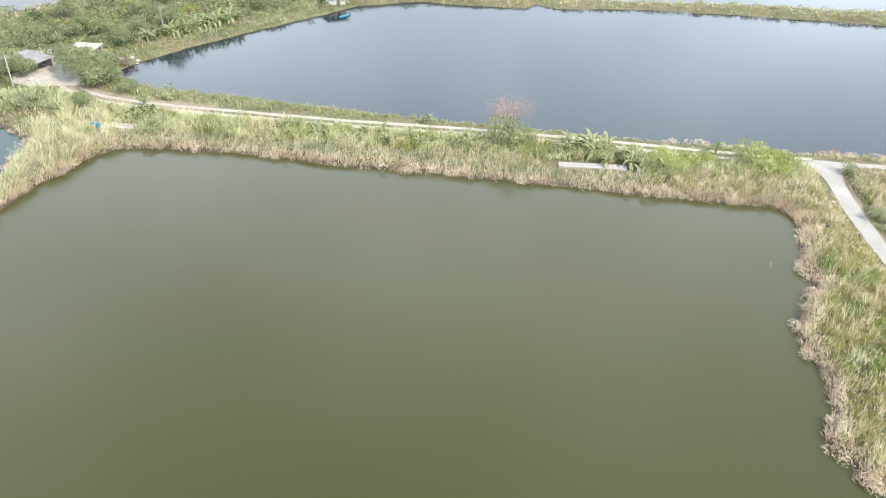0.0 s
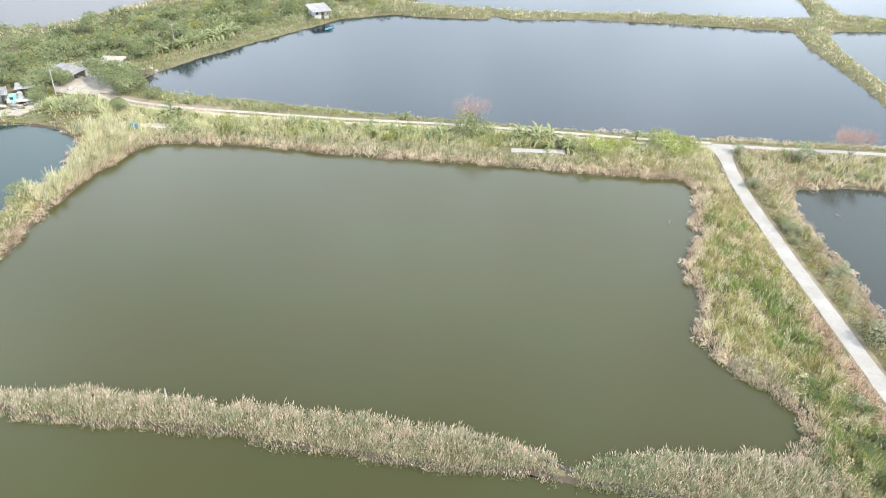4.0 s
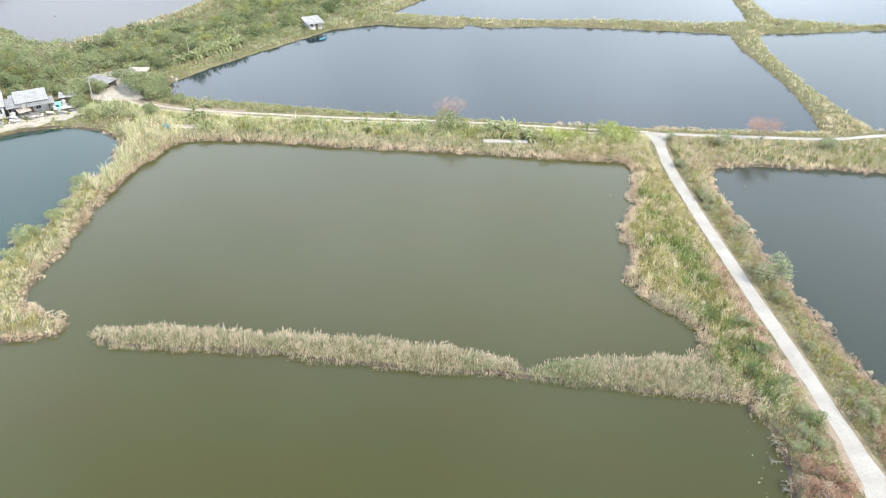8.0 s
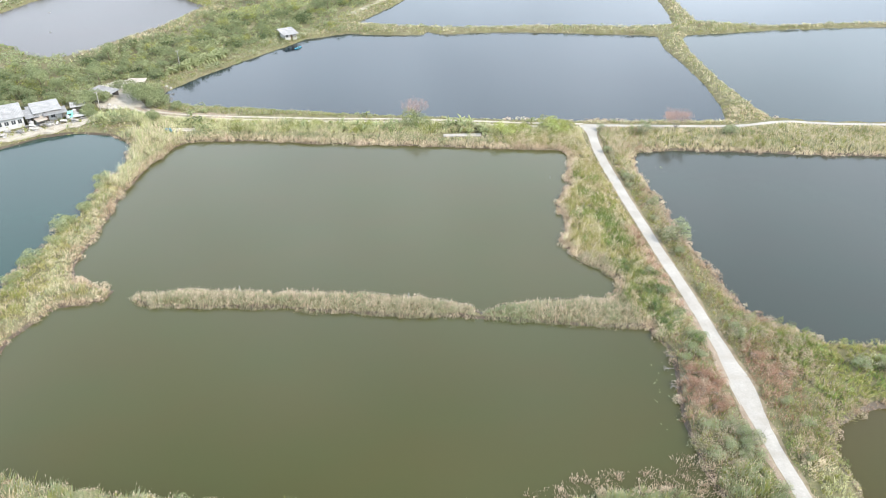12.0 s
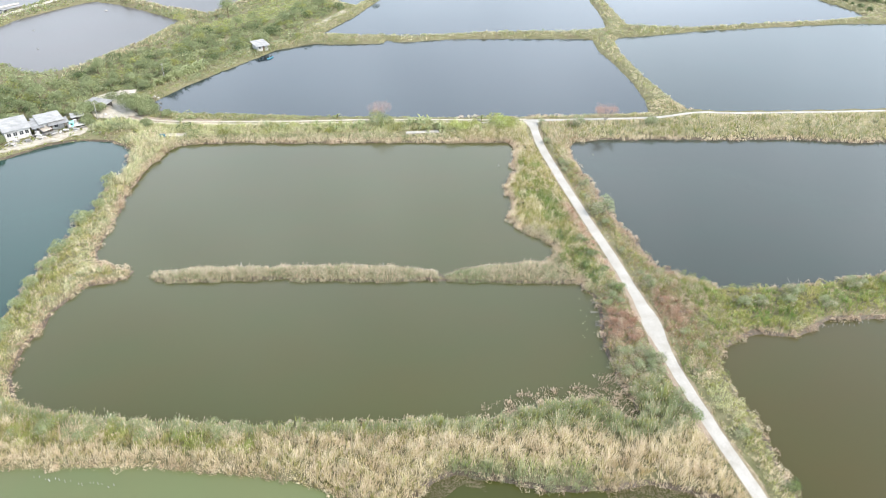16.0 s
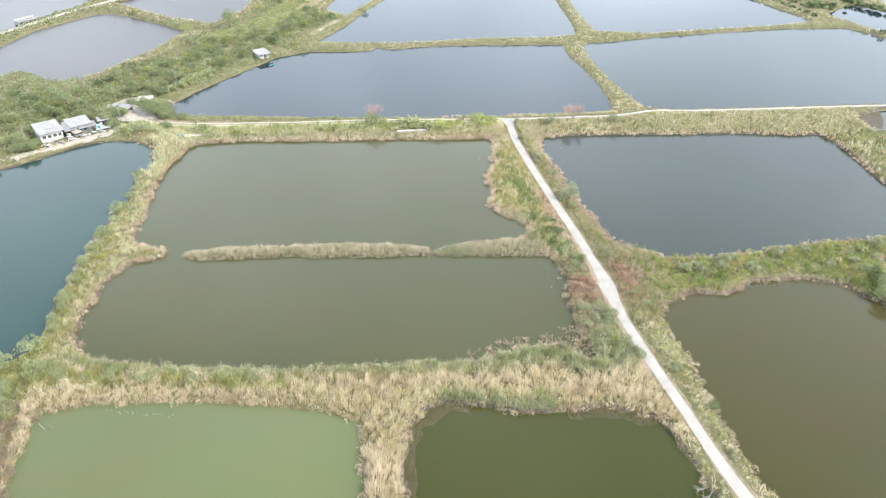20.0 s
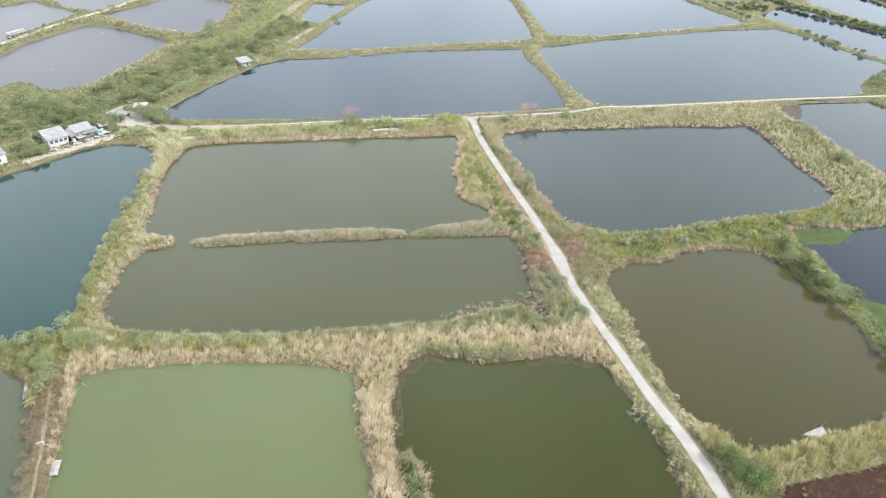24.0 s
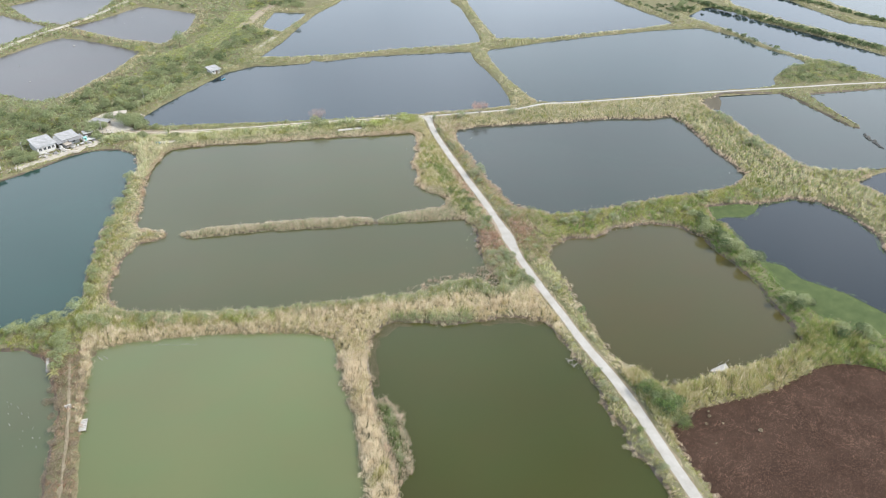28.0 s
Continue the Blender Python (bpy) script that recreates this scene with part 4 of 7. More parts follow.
blades("dike_grass", "low grass on the narrow far dikes", "grass", (-20, 330, 88, 330), 7,
       both(off_road(1.6), lambda x, y, s, lane: (s < 5.5) & ((x > 40) | (y > 150))), (0.5, 1.1), 0.15, [SEDGE, GREEN, CATTAIL, STRAW], evenly(4, 3, 2, 5), 0.4, 0.2, 0, 31, tuft=4, spread=0.5)
blades("dike_grass", "low grass on the eastern dikes", "grass", (156, 290, -60, 90), 7,
       both(off_road(1.6), lambda x, y, s, lane: s < 9), (0.5, 1.1), 0.16, [GREEN, SEDGE, DRY, CATTAIL], evenly(4, 5, 2, 3), 0.4, 0.2, 0, 32)
blades("bank_grass", "rough green undergrowth on the wooded belt", "grass", (-150, 10, 86, 330), 3.0,
       both(off_road(1.6), lambda x, y, s, lane: (polygon_distance(YARD, x, y) > 0.3) & ((x < -14) | (y > 170)) & ~in_lane(x, y) & ~reed_zone(x, y) & (line_distance([(-6, 220), (8.5, 246), (20, 267), (29, 283)], x, y) > 4.5) & (line_distance([(-3.5, 186), (8.5, 203)], x, y) > 2.6) & ((s > 6) | (x < -62))), (0.6, 1.3), 0.26, [LEAF_LIGHT, GREEN, SEDGE, LEAF], evenly(3, 3, 3, 2), 0.5, 0.2, 0, 33)

blades("meadow_grass", "short bright green meadow grass", "grass", (-48, 4, 184, 252), 14,
       lambda x, y, s, lane: (s > 0.5) & in_lane(x, y), (0.45, 0.75), 0.22, [LIME, SEDGE, GREEN], evenly(3, 4, 2), 0.4, 0, 0, 42, tuft=3, spread=0.5)
blades("reed_bed", "tan reeds and rushes beside the silted ponds", "reeds", (-90, -16, 144, 265), 9,
       lambda x, y, s, lane: (s > -0.2) & reed_zone(x, y) & ~in_lane(x, y), (0.8, 1.8), 0.17, [STRAW, SEDGE, GOLD, DRY], evenly(3, 5, 2, 3), 0.35, 0.2, 0.02, 48, uneven=0.5)
blades("bank_grass", "rough straw and green grass below the white houses", "grass", (-108, -44, 84, 112), 13,
       both(off_road(1.6, 0.0), lambda x, y, s, lane: (polygon_distance(YARD, x, y) > 0.3) & (polygon_distance([(-87, 100), (-72.5, 106.5), (-75.5, 114), (-90, 109)], x, y) > 0.2)), (0.3, 0.9), 0.12, [SEDGE, GREEN, STRAW, DRY], weighted(3, 3, 1, 2), 0.4, 0.2, 0, 39)
blades("bank_grass", "tan-green grass slope along the long pond", "grass", (-62, 30, 104, 215), 20,
       both(off_road(1.6, 0.0), lambda x, y, s, lane: (s < 7.5) & (x < 12 + 0.3 * (y - 180)) & (polygon_distance(YARD, x, y) > 0.3)), (0.5, 0.9), 0.13, [SEDGE, CATTAIL, GREEN, TAN_PINK], evenly(5, 3, 3, 2), 0.35, 0.1, 0, 43, tuft=3, spread=0.5)
blades("cane_grove", "pale green cane and banana leaves above the teal pond", "cane", (-68, -52, 102, 111), 34,
       both(off_road(1.6, 0.6), lambda x, y, s, lane: (polygon_distance(YARD, x, y) > 0.5) & (np.hypot((x + 60.5) / 7, (y - 106) / 3.2) < 1)), (1.5, 2.4), 0.15, [CANE, SEDGE, STRAW], weighted(5, 3, 1), 0.5, 0.1, 0, 44)
blades("reed_fringe", "pale tan reeds drooping over the green pond", "reeds", (-68, 2, -95, -8), 30,
       lambda x, y, s, lane: (np.abs(polygon_distance(PONDS["lower_west"], x, y) - 0.8) < 1.2) & (x > -63 - 0.02 * y), (0.6, 1.1), 0.06, [STRAW, PLUME], weighted(3, 2), 0.3, 0.55, 0.05, 45)
# the withered lotus field
lotus_mud = tagged(sheet("lotus_mud", widened(PONDS["lotus"], 1.1), 0.05, MUD), "dark brown mud of a drained lotus pond", "mud", kind="structure")
blades("withered_lotus", "withered brown lotus stalks over the drained pond", "lotus", (44, 118, -120, -66), 26,
       lambda x, y, s, lane: (polygon_distance(PONDS["lotus"], x, y) < 0.0), (0.3, 0.65), 0.09, [STALK], weighted(1), 0.7, 0, 0, 34, -0.3, 3, 0.5)
# cattails standing in the shallows
blades("cattail_bed", "sparse grey-pink cattails standing in the shallows", "cattails", (12, 39, -22, -8), 55,
       lambda x, y, s, lane: (s > -3.4) & (s < 0.6) & (wobble(x, y, 1.6, 7.0) > -0.15 - 1.2 * ((x > 26) & (x < 35))), (0.8, 1.5), 0.07, [DRY, TAN_PINK, CATTAIL], weighted(4, 3, 2), 0.3, 0, 0.2, 35, 0.0)
blades("cattail_bed", "broken grey-pink stalks between the two cattail beds", "cattails", (6.5, 13.5, 21.5, 27), 26,
       lambda x, y, s, lane: abs(y - 24.4 + 0.28 * (x - 10)) < 1.2, (0.5, 1.0), 0.05, [PLUME, DRY, CATTAIL], evenly(3, 3, 2), 0.5, 0, 0.1, 49, 0.0)
# a rim of dead stalks along the shores, the darkest ones coloured for waterline shade
blades("dead_stalks", "pinkish-tan dead stalks along the waterline", "dead reeds", (-75, 60, -70, 100), 16,
       lambda x, y, s, lane: (s > -0.45) & (s < 0.45) & ~((y > 15) & (y < 37) & (x > -44) & (x < 34)), (0.25, 0.6), 0.055, [PLUME, RUSSET, STALK], weighted(3, 2, 1.5), 0.5, 0.3, 0, 36, -0.05)
blades("dead_stalks", "pinkish-tan dead stalks along the eastern shores", "dead reeds", (60, 140, -70, 80), 9,
       lambda x, y, s, lane: (s > -0.45) & (s < 0.45), (0.3, 0.7), 0.075, [PLUME, RUSSET, STALK], weighted(3, 2, 2), 0.5, 0.3, 0, 37, -0.05)


# ---- low mounds of leafy scrub ----
def leaf_cloud(name, lobes, leaf, count, mats, seed, parent, inner=0.72, flat=0.7, slim=0.32, kinds=None):
    """Many small leaves over the skins of several lobes, thinner in places."""
    rng = np.random.default_rng(seed)
    lob = np.array(lobes, float)
    share = lob[:, 3] * lob[:, 5]
    which = rng.choice(len(lob), count, p=share / share.sum())
    d = rng.normal(size=(count, 3))
    d /= np.linalg.norm(d, axis=1)[:, None]
    d[:, 2] = np.where(d[:, 2] < -0.35, -d[:, 2], d[:, 2])
    gap = np.sin(d[:, 0] * 5 + which * 2.1) * np.sin(d[:, 1] * 4 + which) + 0.6 * np.sin(d[:, 2] * 7 + which * 1.3)
    r = rng.uniform(inner, 1.0, count) + 0.10 * gap + rng.normal(0, 0.05, count)
    c = lob[which, :3] + d * lob[which, 3:] * r[:, None]
    nrm = d + rng.normal(0, flat, (count, 3))
    nrm /= np.linalg.norm(nrm, axis=1)[:, None]
    u = np.cross(nrm, rng.normal(size=(count, 3)))
    u /= np.linalg.norm(u, axis=1)[:, None] + 1e-9
    w = np.cross(nrm, u)
    size = leaf * rng.uniform(0.6, 1.35, count)[:, None]
    v = np.stack([c - u * size * 0.5, c - w * size * slim, c + u * size * 0.62, c + w * size * slim], 1).reshape(-1, 3)
    v[:, 2] = np.maximum(v[:, 2], 0.05)
    o = np.arange(count) * 4
    own = (which * 7 + which // 3) % len(mats) if kinds is None else np.asarray(kinds)[which]
    me = mesh_from_arrays(name, v, np.stack([o, o + 1, o + 2, o + 3], -1).ravel(), np.full(count, 4), np.where(rng.random(count) < 0.15, rng.integers(0, len(mats), count), own))
    for m in mats:
        me.materials.append(m)
    ob = new(name, me)
    ob.parent = parent
    return ob


def mounds(label, category, box_, density, keep, radius, high, mats, pick, leaves=80, leaf=0.16, slim=0.3, seed=1, name="low_scrub"):
    """A drift of low leafy mounds, each mostly of one colour."""
    x, y, s, lane, rng = land_points(box_, density, keep, seed)
    n = len(x)
    r = rng.uniform(radius[0], radius[1], n)
    h = rng.uniform(high[0] * 0.8, high[1] * 1.15, n) * np.clip((lane - 1.0) / 1.2, 0.4, 1)
    z = np.maximum(ground_height(x, y), 0.0)
    lobes = np.stack([x, y, z + 0.15 * h, r, r * rng.uniform(0.75, 1.3, n), h], -1)
    kinds = pick(x, y, s, rng)
    return tagged(leaf_cloud(name, lobes, leaf, int(n * leaves * 0.8), mats, seed, None, 0.75, 0.8, slim, kinds), label, category, kind="stuff")


mounds("leafy green and gold weeds over the wide east bank", "weeds", (28, 45.2, 14, 86), 0.55, both(off_road(1.8, 0.4), lambda x, y, s, lane: (x > 36) | (y > 27)), (0.4, 0.9), (0.6, 1.15),
       [STRAW, GOLD, GREEN, LUSH, CANE, RUSSET, SEDGE], east_bank, 80, 0.17, 0.22, 51)
mounds("grey-green and tan scrub between track and pond", "weeds", (47, 62, 9, 90), 0.6, off_road(1.9, 0.5), (0.4, 0.9), (0.5, 1.1), [GREEN, CATTAIL, LUSH, GOLD, RUSSET, TAN_PINK],
       lambda x, y, s, rng: np.where(s < 1.9, np.where(rng.random(len(x)) < 0.3, 1, np.where(rng.random(len(x)) < 0.6, 5, 4)), weighted(4, 3, 2, 2)(x, y, s, rng)), 80, 0.16, 0.28, 52)


def junction_scrub(x, y, s, rng):
    """Pinkish russet about the bend, grey-green beside it, lush on the dike."""
    pink = 1.6 * np.exp(-((x - 39.8) / 4.2) ** 2 - ((y - 1.2) / 5.2) ** 2) + 1.2 * np.exp(-((x - 50) / 2.4) ** 2 - ((y - 5.5) / 4.0) ** 2) + 0.6 * np.exp(-((x - 54) / 3) ** 2 - ((y - 3) / 2) ** 2)
    r = rng.random(len(x))
    return np.where(r < pink * 1.3, np.where(rng.random(len(x)) < 0.75, 0, 1), np.where(x < 46, np.where(y > 4, np.where(r < 0.5, 3, 5), np.where(x < 40.5, np.where(r < 0.7, 2, 1), 3)), np.where(r < 0.4, 4, np.where(r < 0.6, 5, 1))))


mounds("pinkish russet and grey-green scrub about the track", "weeds", (34, 60, -14, 15), 0.7, off_road(1.8, 0.1), (0.5, 1.2), (0.6, 1.5), [RUSSET, TAN_PINK, CATTAIL, SEDGE, GREEN, LUSH], junction_scrub, 110, 0.15, 0.26, 53)
mounds("lush green weeds over the cross dike", "weeds", (58, 136, -16, 13.5), 0.4, off_road(1.9, 0.6), (0.5, 1.1), (0.6, 1.3), [LUSH, GREEN, CANE, GOLD], weighted(4, 5, 2, 1), 70, 0.2, 0.25, 54)
mounds("olive and green scrub along the southern track", "weeds", (35, 58, -108, -12), 0.65, both(off_road(1.8, 0.1), lambda x, y, s, lane: (x > 41.2) & (x < 54)), (0.4, 0.8), (0.45, 1.0), [SEDGE, CANE, CATTAIL, STRAW, GREEN], weighted(3, 3, 2, 2, 4), 70, 0.16, 0.22, 55)
mounds("olive and yellow-green weeds on the west dike", "weeds", (-74, -44, -4, 92), 0.5, both(off_road(1.9, 0.5), lambda x, y, s, lane: x < -50.5 + 0.075 * (y - 60)), (0.45, 1.0), (0.5, 1.0), [SEDGE, CANE, STRAW, GREEN], weighted(3, 4, 1, 4), 75, 0.17, 0.22, 56)
mounds("pale green and olive scrub along the south-west bank", "weeds", (-84, 4, -22, 4), 0.5, both(off_road(1.9, 0.5), lambda x, y, s, lane: y > -12 - 0.17 * (x + 60)), (0.5, 1.1), (0.6, 1.2), [SEDGE, GREEN, CATTAIL, SEDGE, DRY], weighted(4, 3, 2, 3, 2), 85, 0.14, 0.26, 57)
mounds("dry brown scrub over the south-west dike", "weeds", (-80, -62, -72, -9), 1.2, both(off_road(1.9, 0.0), lambda x, y, s, lane: line_distance([(-68.6, -12), (-67.4, -32), (-67.2, -42), (-67.8, -68)], x, y) > 0.55), (0.4, 0.9), (0.4, 0.95), [DRY, RUSSET, CATTAIL, GREEN], weighted(7, 4, 1, 1), 80, 0.15, 0.22, 58)
mounds("pale green cane and weeds beside the wheel tracks", "weeds", (-50, 45, 84, 106), 0.45, both(off_road(2.1, 2.6), lambda x, y, s, lane: ~corner_clearing(x, y) & ~((x > 11.5) & (x < 25) & (y < 89.6)) & (y < np.interp(x, [p[0] for p in ROAD_EW], [p[1] for p in ROAD_EW]))), (0.4, 0.9), (0.8, 1.7), [CANE, GREEN, STRAW, LUSH], weighted(5, 3, 1, 2), 90, 0.26, 0.10, 59)
mounds("green and straw scrub along the far west shores", "weeds", (-125, -12, 84, 215), 0.10, both(off_road(2.2, 0.6), lambda x, y, s, lane: (s < 7) & (polygon_distance(YARD, x, y) > 0.8) & (polygon_distance([(-90, 98), (-68, 104), (-70, 116), (-92, 111)], x, y) > 0.3)), (0.5, 1.1), (0.4, 0.9), [GREEN, SEDGE, STRAW, DRY], weighted(5, 3, 1, 2), 80, 0.15, 0.2, 60)


mounds("lush green grass slope by the duckweed pond", "grass", (93, 125, -86, -8), 0.5, off_road(1.9, 0.3), (0.5, 1.1), (0.5, 1.1), [LUSH, LUSH, GREEN], weighted(5, 4, 1.5), 80, 0.17, 0.2, 61)
mounds("golden reeds and weeds above the lotus field", "weeds", (50, 106, -80, -56), 0.3, off_road(1.9, 0.4), (0.4, 0.9), (0.7, 1.4), [GREEN, GOLD, STRAW, GREEN], weighted(3, 5, 1, 2), 70, 0.2, 0.14, 62)


def rim(boxed, density, seed, label):
    mounds(label, "dead reeds", boxed, density, lambda x, y, s, lane: (s > -0.6) & (s < 0.5) & (lane > 2) & (wobble(x, y, 2.1, 6.0) > -0.5) & ~((x < -62.5) & (y < -14)) & ~((y > 15) & (y < 37) & (x > -44) & (x < 34)), (0.35, 0.85), (0.35, 0.8), [PLUME, STRAW, TAN_PINK, DRY], evenly(1.5, 4, 5, 1), 70, 0.42, 0.06, seed, "dead_reeds")


rim((-66, 62, 9, 98), 0.9, 71, "ragged tan tussocks of dead reeds along the shore")
rim((-66, 58, -95, 9), 0.5, 72, "ragged tan tussocks of dead reeds along the southern shores")
rim((58, 172, -14, 90), 0.5, 73, "ragged tan tussocks of dead reeds along the eastern shores")


def litter(label, boxed, density, keep, mat, seed):
    """Dead leaves lying flat on the water."""
    x, y, s, lane, rng = land_points(boxed, density, keep, seed)
    n = len(x)
    a, r = rng.uniform(0, 2 * np.pi, n), rng.uniform(0.05, 0.16, n)
    u = np.stack([np.cos(a) * r, np.sin(a) * r, 0 * a], -1)
    w = np.stack([-np.sin(a) * r * 0.5, np.cos(a) * r * 0.5, 0 * a], -1)
    c = np.stack([x, y, rng.uniform(0.010, 0.03, n)], -1)
    v = np.stack([c - u, c - w, c + u, c + w], 1).reshape(-1, 3)
    me = mesh_from_arrays("leaf_litter", v, np.arange(4 * n), np.full(n, 4))
    me.materials.append(mat)
    tagged(new("leaf_litter", me), label, "leaf litter", kind="stuff")


litter("dark dead leaves afloat along the shore of the olive pond", (-8, 40, -50, -22), 42, lambda x, y, s, lane: ((x < 9) | (x > 25)) & (s < 0.1) & (s > -2.2 - 0.8 * wobble(x, y, 2.0)) & (polygon_distance(PONDS["lower_mid"], x, y) < 0.3) & (y > -44 + 0.2 * x), WITHERED, 81)
litter("pale dead leaves and weed afloat by the bend", (32, 41, -8, 12), 1.3, lambda x, y, s, lane: (s < 0) & (s > -3.5) & (wobble(x, y, 0.9, 2.0) > 0.25), SEDGE, 82)
for key_outline in (DUCKWEED_SOUTH, DUCKWEED_NORTH):
    xs, ys = [p[0] for p in key_outline], [p[1] for p in key_outline]
    litter("loose green duckweed about the edge of the mat", (min(xs) - 2, max(xs) + 2, min(ys) - 2, max(ys) + 2), 9, lambda x, y, s, lane: (s < 0) & (np.abs(polygon_distance(key_outline, x, y) + 0.6 * wobble(x, y, 1.6)) < 1.5 * (0.6 + 0.4 * wobble(x, y, 0.8, 1.0))), LUSH, 83)
mounds("tan and russet scrub in the corner by the track", "weeds", (49, 61, 62, 88), 0.6, off_road(1.9, 0.3), (0.5, 1.1), (0.7, 1.5), [DRY, RUSSET, TAN_PINK, GREEN, STRAW], weighted(2, 2, 4, 2, 2), 85, 0.18, 0.2, 63)
litter("green duckweed fringe along the far shore of the deep pond", (100, 150, -45, 12), 14, lambda x, y, s, lane: (s < 0.1) & (s > -1.3 - 0.5 * wobble(x, y, 2.5)) & (polygon_distance(PONDS["weed"], x, y) < 0.2) & (x > 108 + 0.2 * y), LUSH, 84)
mounds("tan-green weeds on the dikes beyond the far track", "weeds", (58, 150, 86, 190), 0.14, both(off_road(1.9, 0.3), lambda x, y, s, lane: s < 7), (0.5, 1.1), (0.3, 0.7), [GREEN, SEDGE, CATTAIL, SEDGE], evenly(4, 4, 3, 2), 65, 0.2, 0.2, 64)
mounds("low olive weeds on the far dikes", "weeds", (-12, 300, 150, 310), 0.05, both(off_road(1.9, 0.3), lambda x, y, s, lane: s < 6), (0.6, 1.3), (0.3, 0.7), [GREEN, SEDGE, DRY, SEDGE], weighted(4, 4, 3, 2), 55, 0.27, 0.25, 65)
mounds("low olive weeds on the eastern dikes", "weeds", (150, 290, -50, 150), 0.10, both(off_road(1.9, 0.3), lambda x, y, s, lane: s < 7), (0.6, 1.2), (0.35, 0.8), [GREEN, SEDGE, DRY, LEAF], weighted(4, 4, 2, 3), 55, 0.25, 0.25, 66)
blades("bank_grass", "tan grass on the verge beyond the far track", "grass", (47, 100, 82, 98), 24,
       both(off_road(1.3, 0.0), lambda x, y, s, lane: (s < 8) & (y > np.interp(x, [p[0] for p in ROAD_EW], [p[1] for p in ROAD_EW]))), (0.4, 0.9), 0.09, [STRAW, TAN_PINK, GREEN], evenly(5, 3, 2), 0.35, 0.1, 0.0, 46, tuft=4, spread=0.5)
mounds("olive-green undergrowth about the wooded belt", "undergrowth", (-150, -8, 112, 330), 0.12, both(off_road(2.2, 0.6), lambda x, y, s, lane: (polygon_distance(YARD, x, y) > 1.2) & (polygon_distance([(-91, 97), (-68, 103), (-70, 117), (-93, 112)], x, y) > 0.5) & ~in_lane(x, y) & ~(reed_zone(x, y) & (wobble(x, y, 3.0) < 0.5))), (0.8, 1.7), (0.5, 1.1), [LEAF_LIGHT, SEDGE, LEAF, DRY], weighted(4, 3, 3, 2), 40, 0.38, 0.32, 67)


# ---- trees, shrubs and bananas ----
def lobes_for(rng, radius, height, low, n):
    out = []
    for k in range(n):
        a, q = rng.uniform(0, math.tau), radius * 0.62 * math.sqrt(rng.random())
        r = radius * rng.uniform(0.34, 0.6)
        zc = low + (height - low) * rng.uniform(0.25, 0.78) * (1 - 0.35 * (q / radius) ** 2)
        out.append((q * math.cos(a), q * math.sin(a), zc, r, r * rng.uniform(0.8, 1.2), min(r * rng.uniform(0.6, 0.95), max(zc, 0.3))))
    return out


def make_shrub(seed, height, radius, mats, leaf=0.25, count=700, bare=0):
    rng = random.Random(seed)
    ob = new("shrub")
    lobes = lobes_for(rng, radius, height, 0.1, 8)
    for k in range(4):
        x, y, z = lobes[k][:3]
        part("stem", tube(bmesh.new(), [(x * 0.15, y * 0.15, -0.25), (x * 0.5, y * 0.5, z * 0.5), (x, y, z)], [0.07, 0.05, 0.025], 5), BARK, ob)
    leaf_cloud("crown", lobes, leaf, count, mats, seed, ob)
    for k in range(bare):
        a = rng.uniform(0, math.tau)
        part("bare_twig", tube(bmesh.new(), [(0, 0, 0.1), (0.5 * radius * math.cos(a), 0.5 * radius * math.sin(a), height * 0.7), (radius * 1.1 * math.cos(a + 0.2), radius * 1.1 * math.sin(a + 0.2), height * rng.uniform(0.9, 1.15))], [0.05, 0.03, 0.012], 4), GREY_WOOD, ob)
    return ob


def make_tree(seed, height, radius, mats, leaf=0.27, count=1000, trunk=0.16):
    rng = random.Random(seed)
    ob = new("tree")
    lean = (rng.uniform(-0.3, 0.3), rng.uniform(-0.3, 0.3))
    fork = (lean[0] * 0.5, lean[1] * 0.5, height * 0.4)
    part("trunk", tube(bmesh.new(), [(0, 0, -0.3), (lean[0] * 0.25, lean[1] * 0.25, height * 0.2), fork], [trunk, trunk * 0.8, trunk * 0.65], 7), BARK, ob)
    lobes = lobes_for(rng, radius, height, height * 0.22, 9)
    for k in range(5):
        x, y, z = lobes[k][:3]
        part("limb", tube(bmesh.new(), [fork, ((fork[0] + x) / 2, (fork[1] + y) / 2, (fork[2] + z) / 2 + 0.2), (x, y, z)], [trunk * 0.5, trunk * 0.32, trunk * 0.12], 5), BARK, ob)
    leaf_cloud("crown", lobes, leaf, count, mats, seed, ob)
    return ob


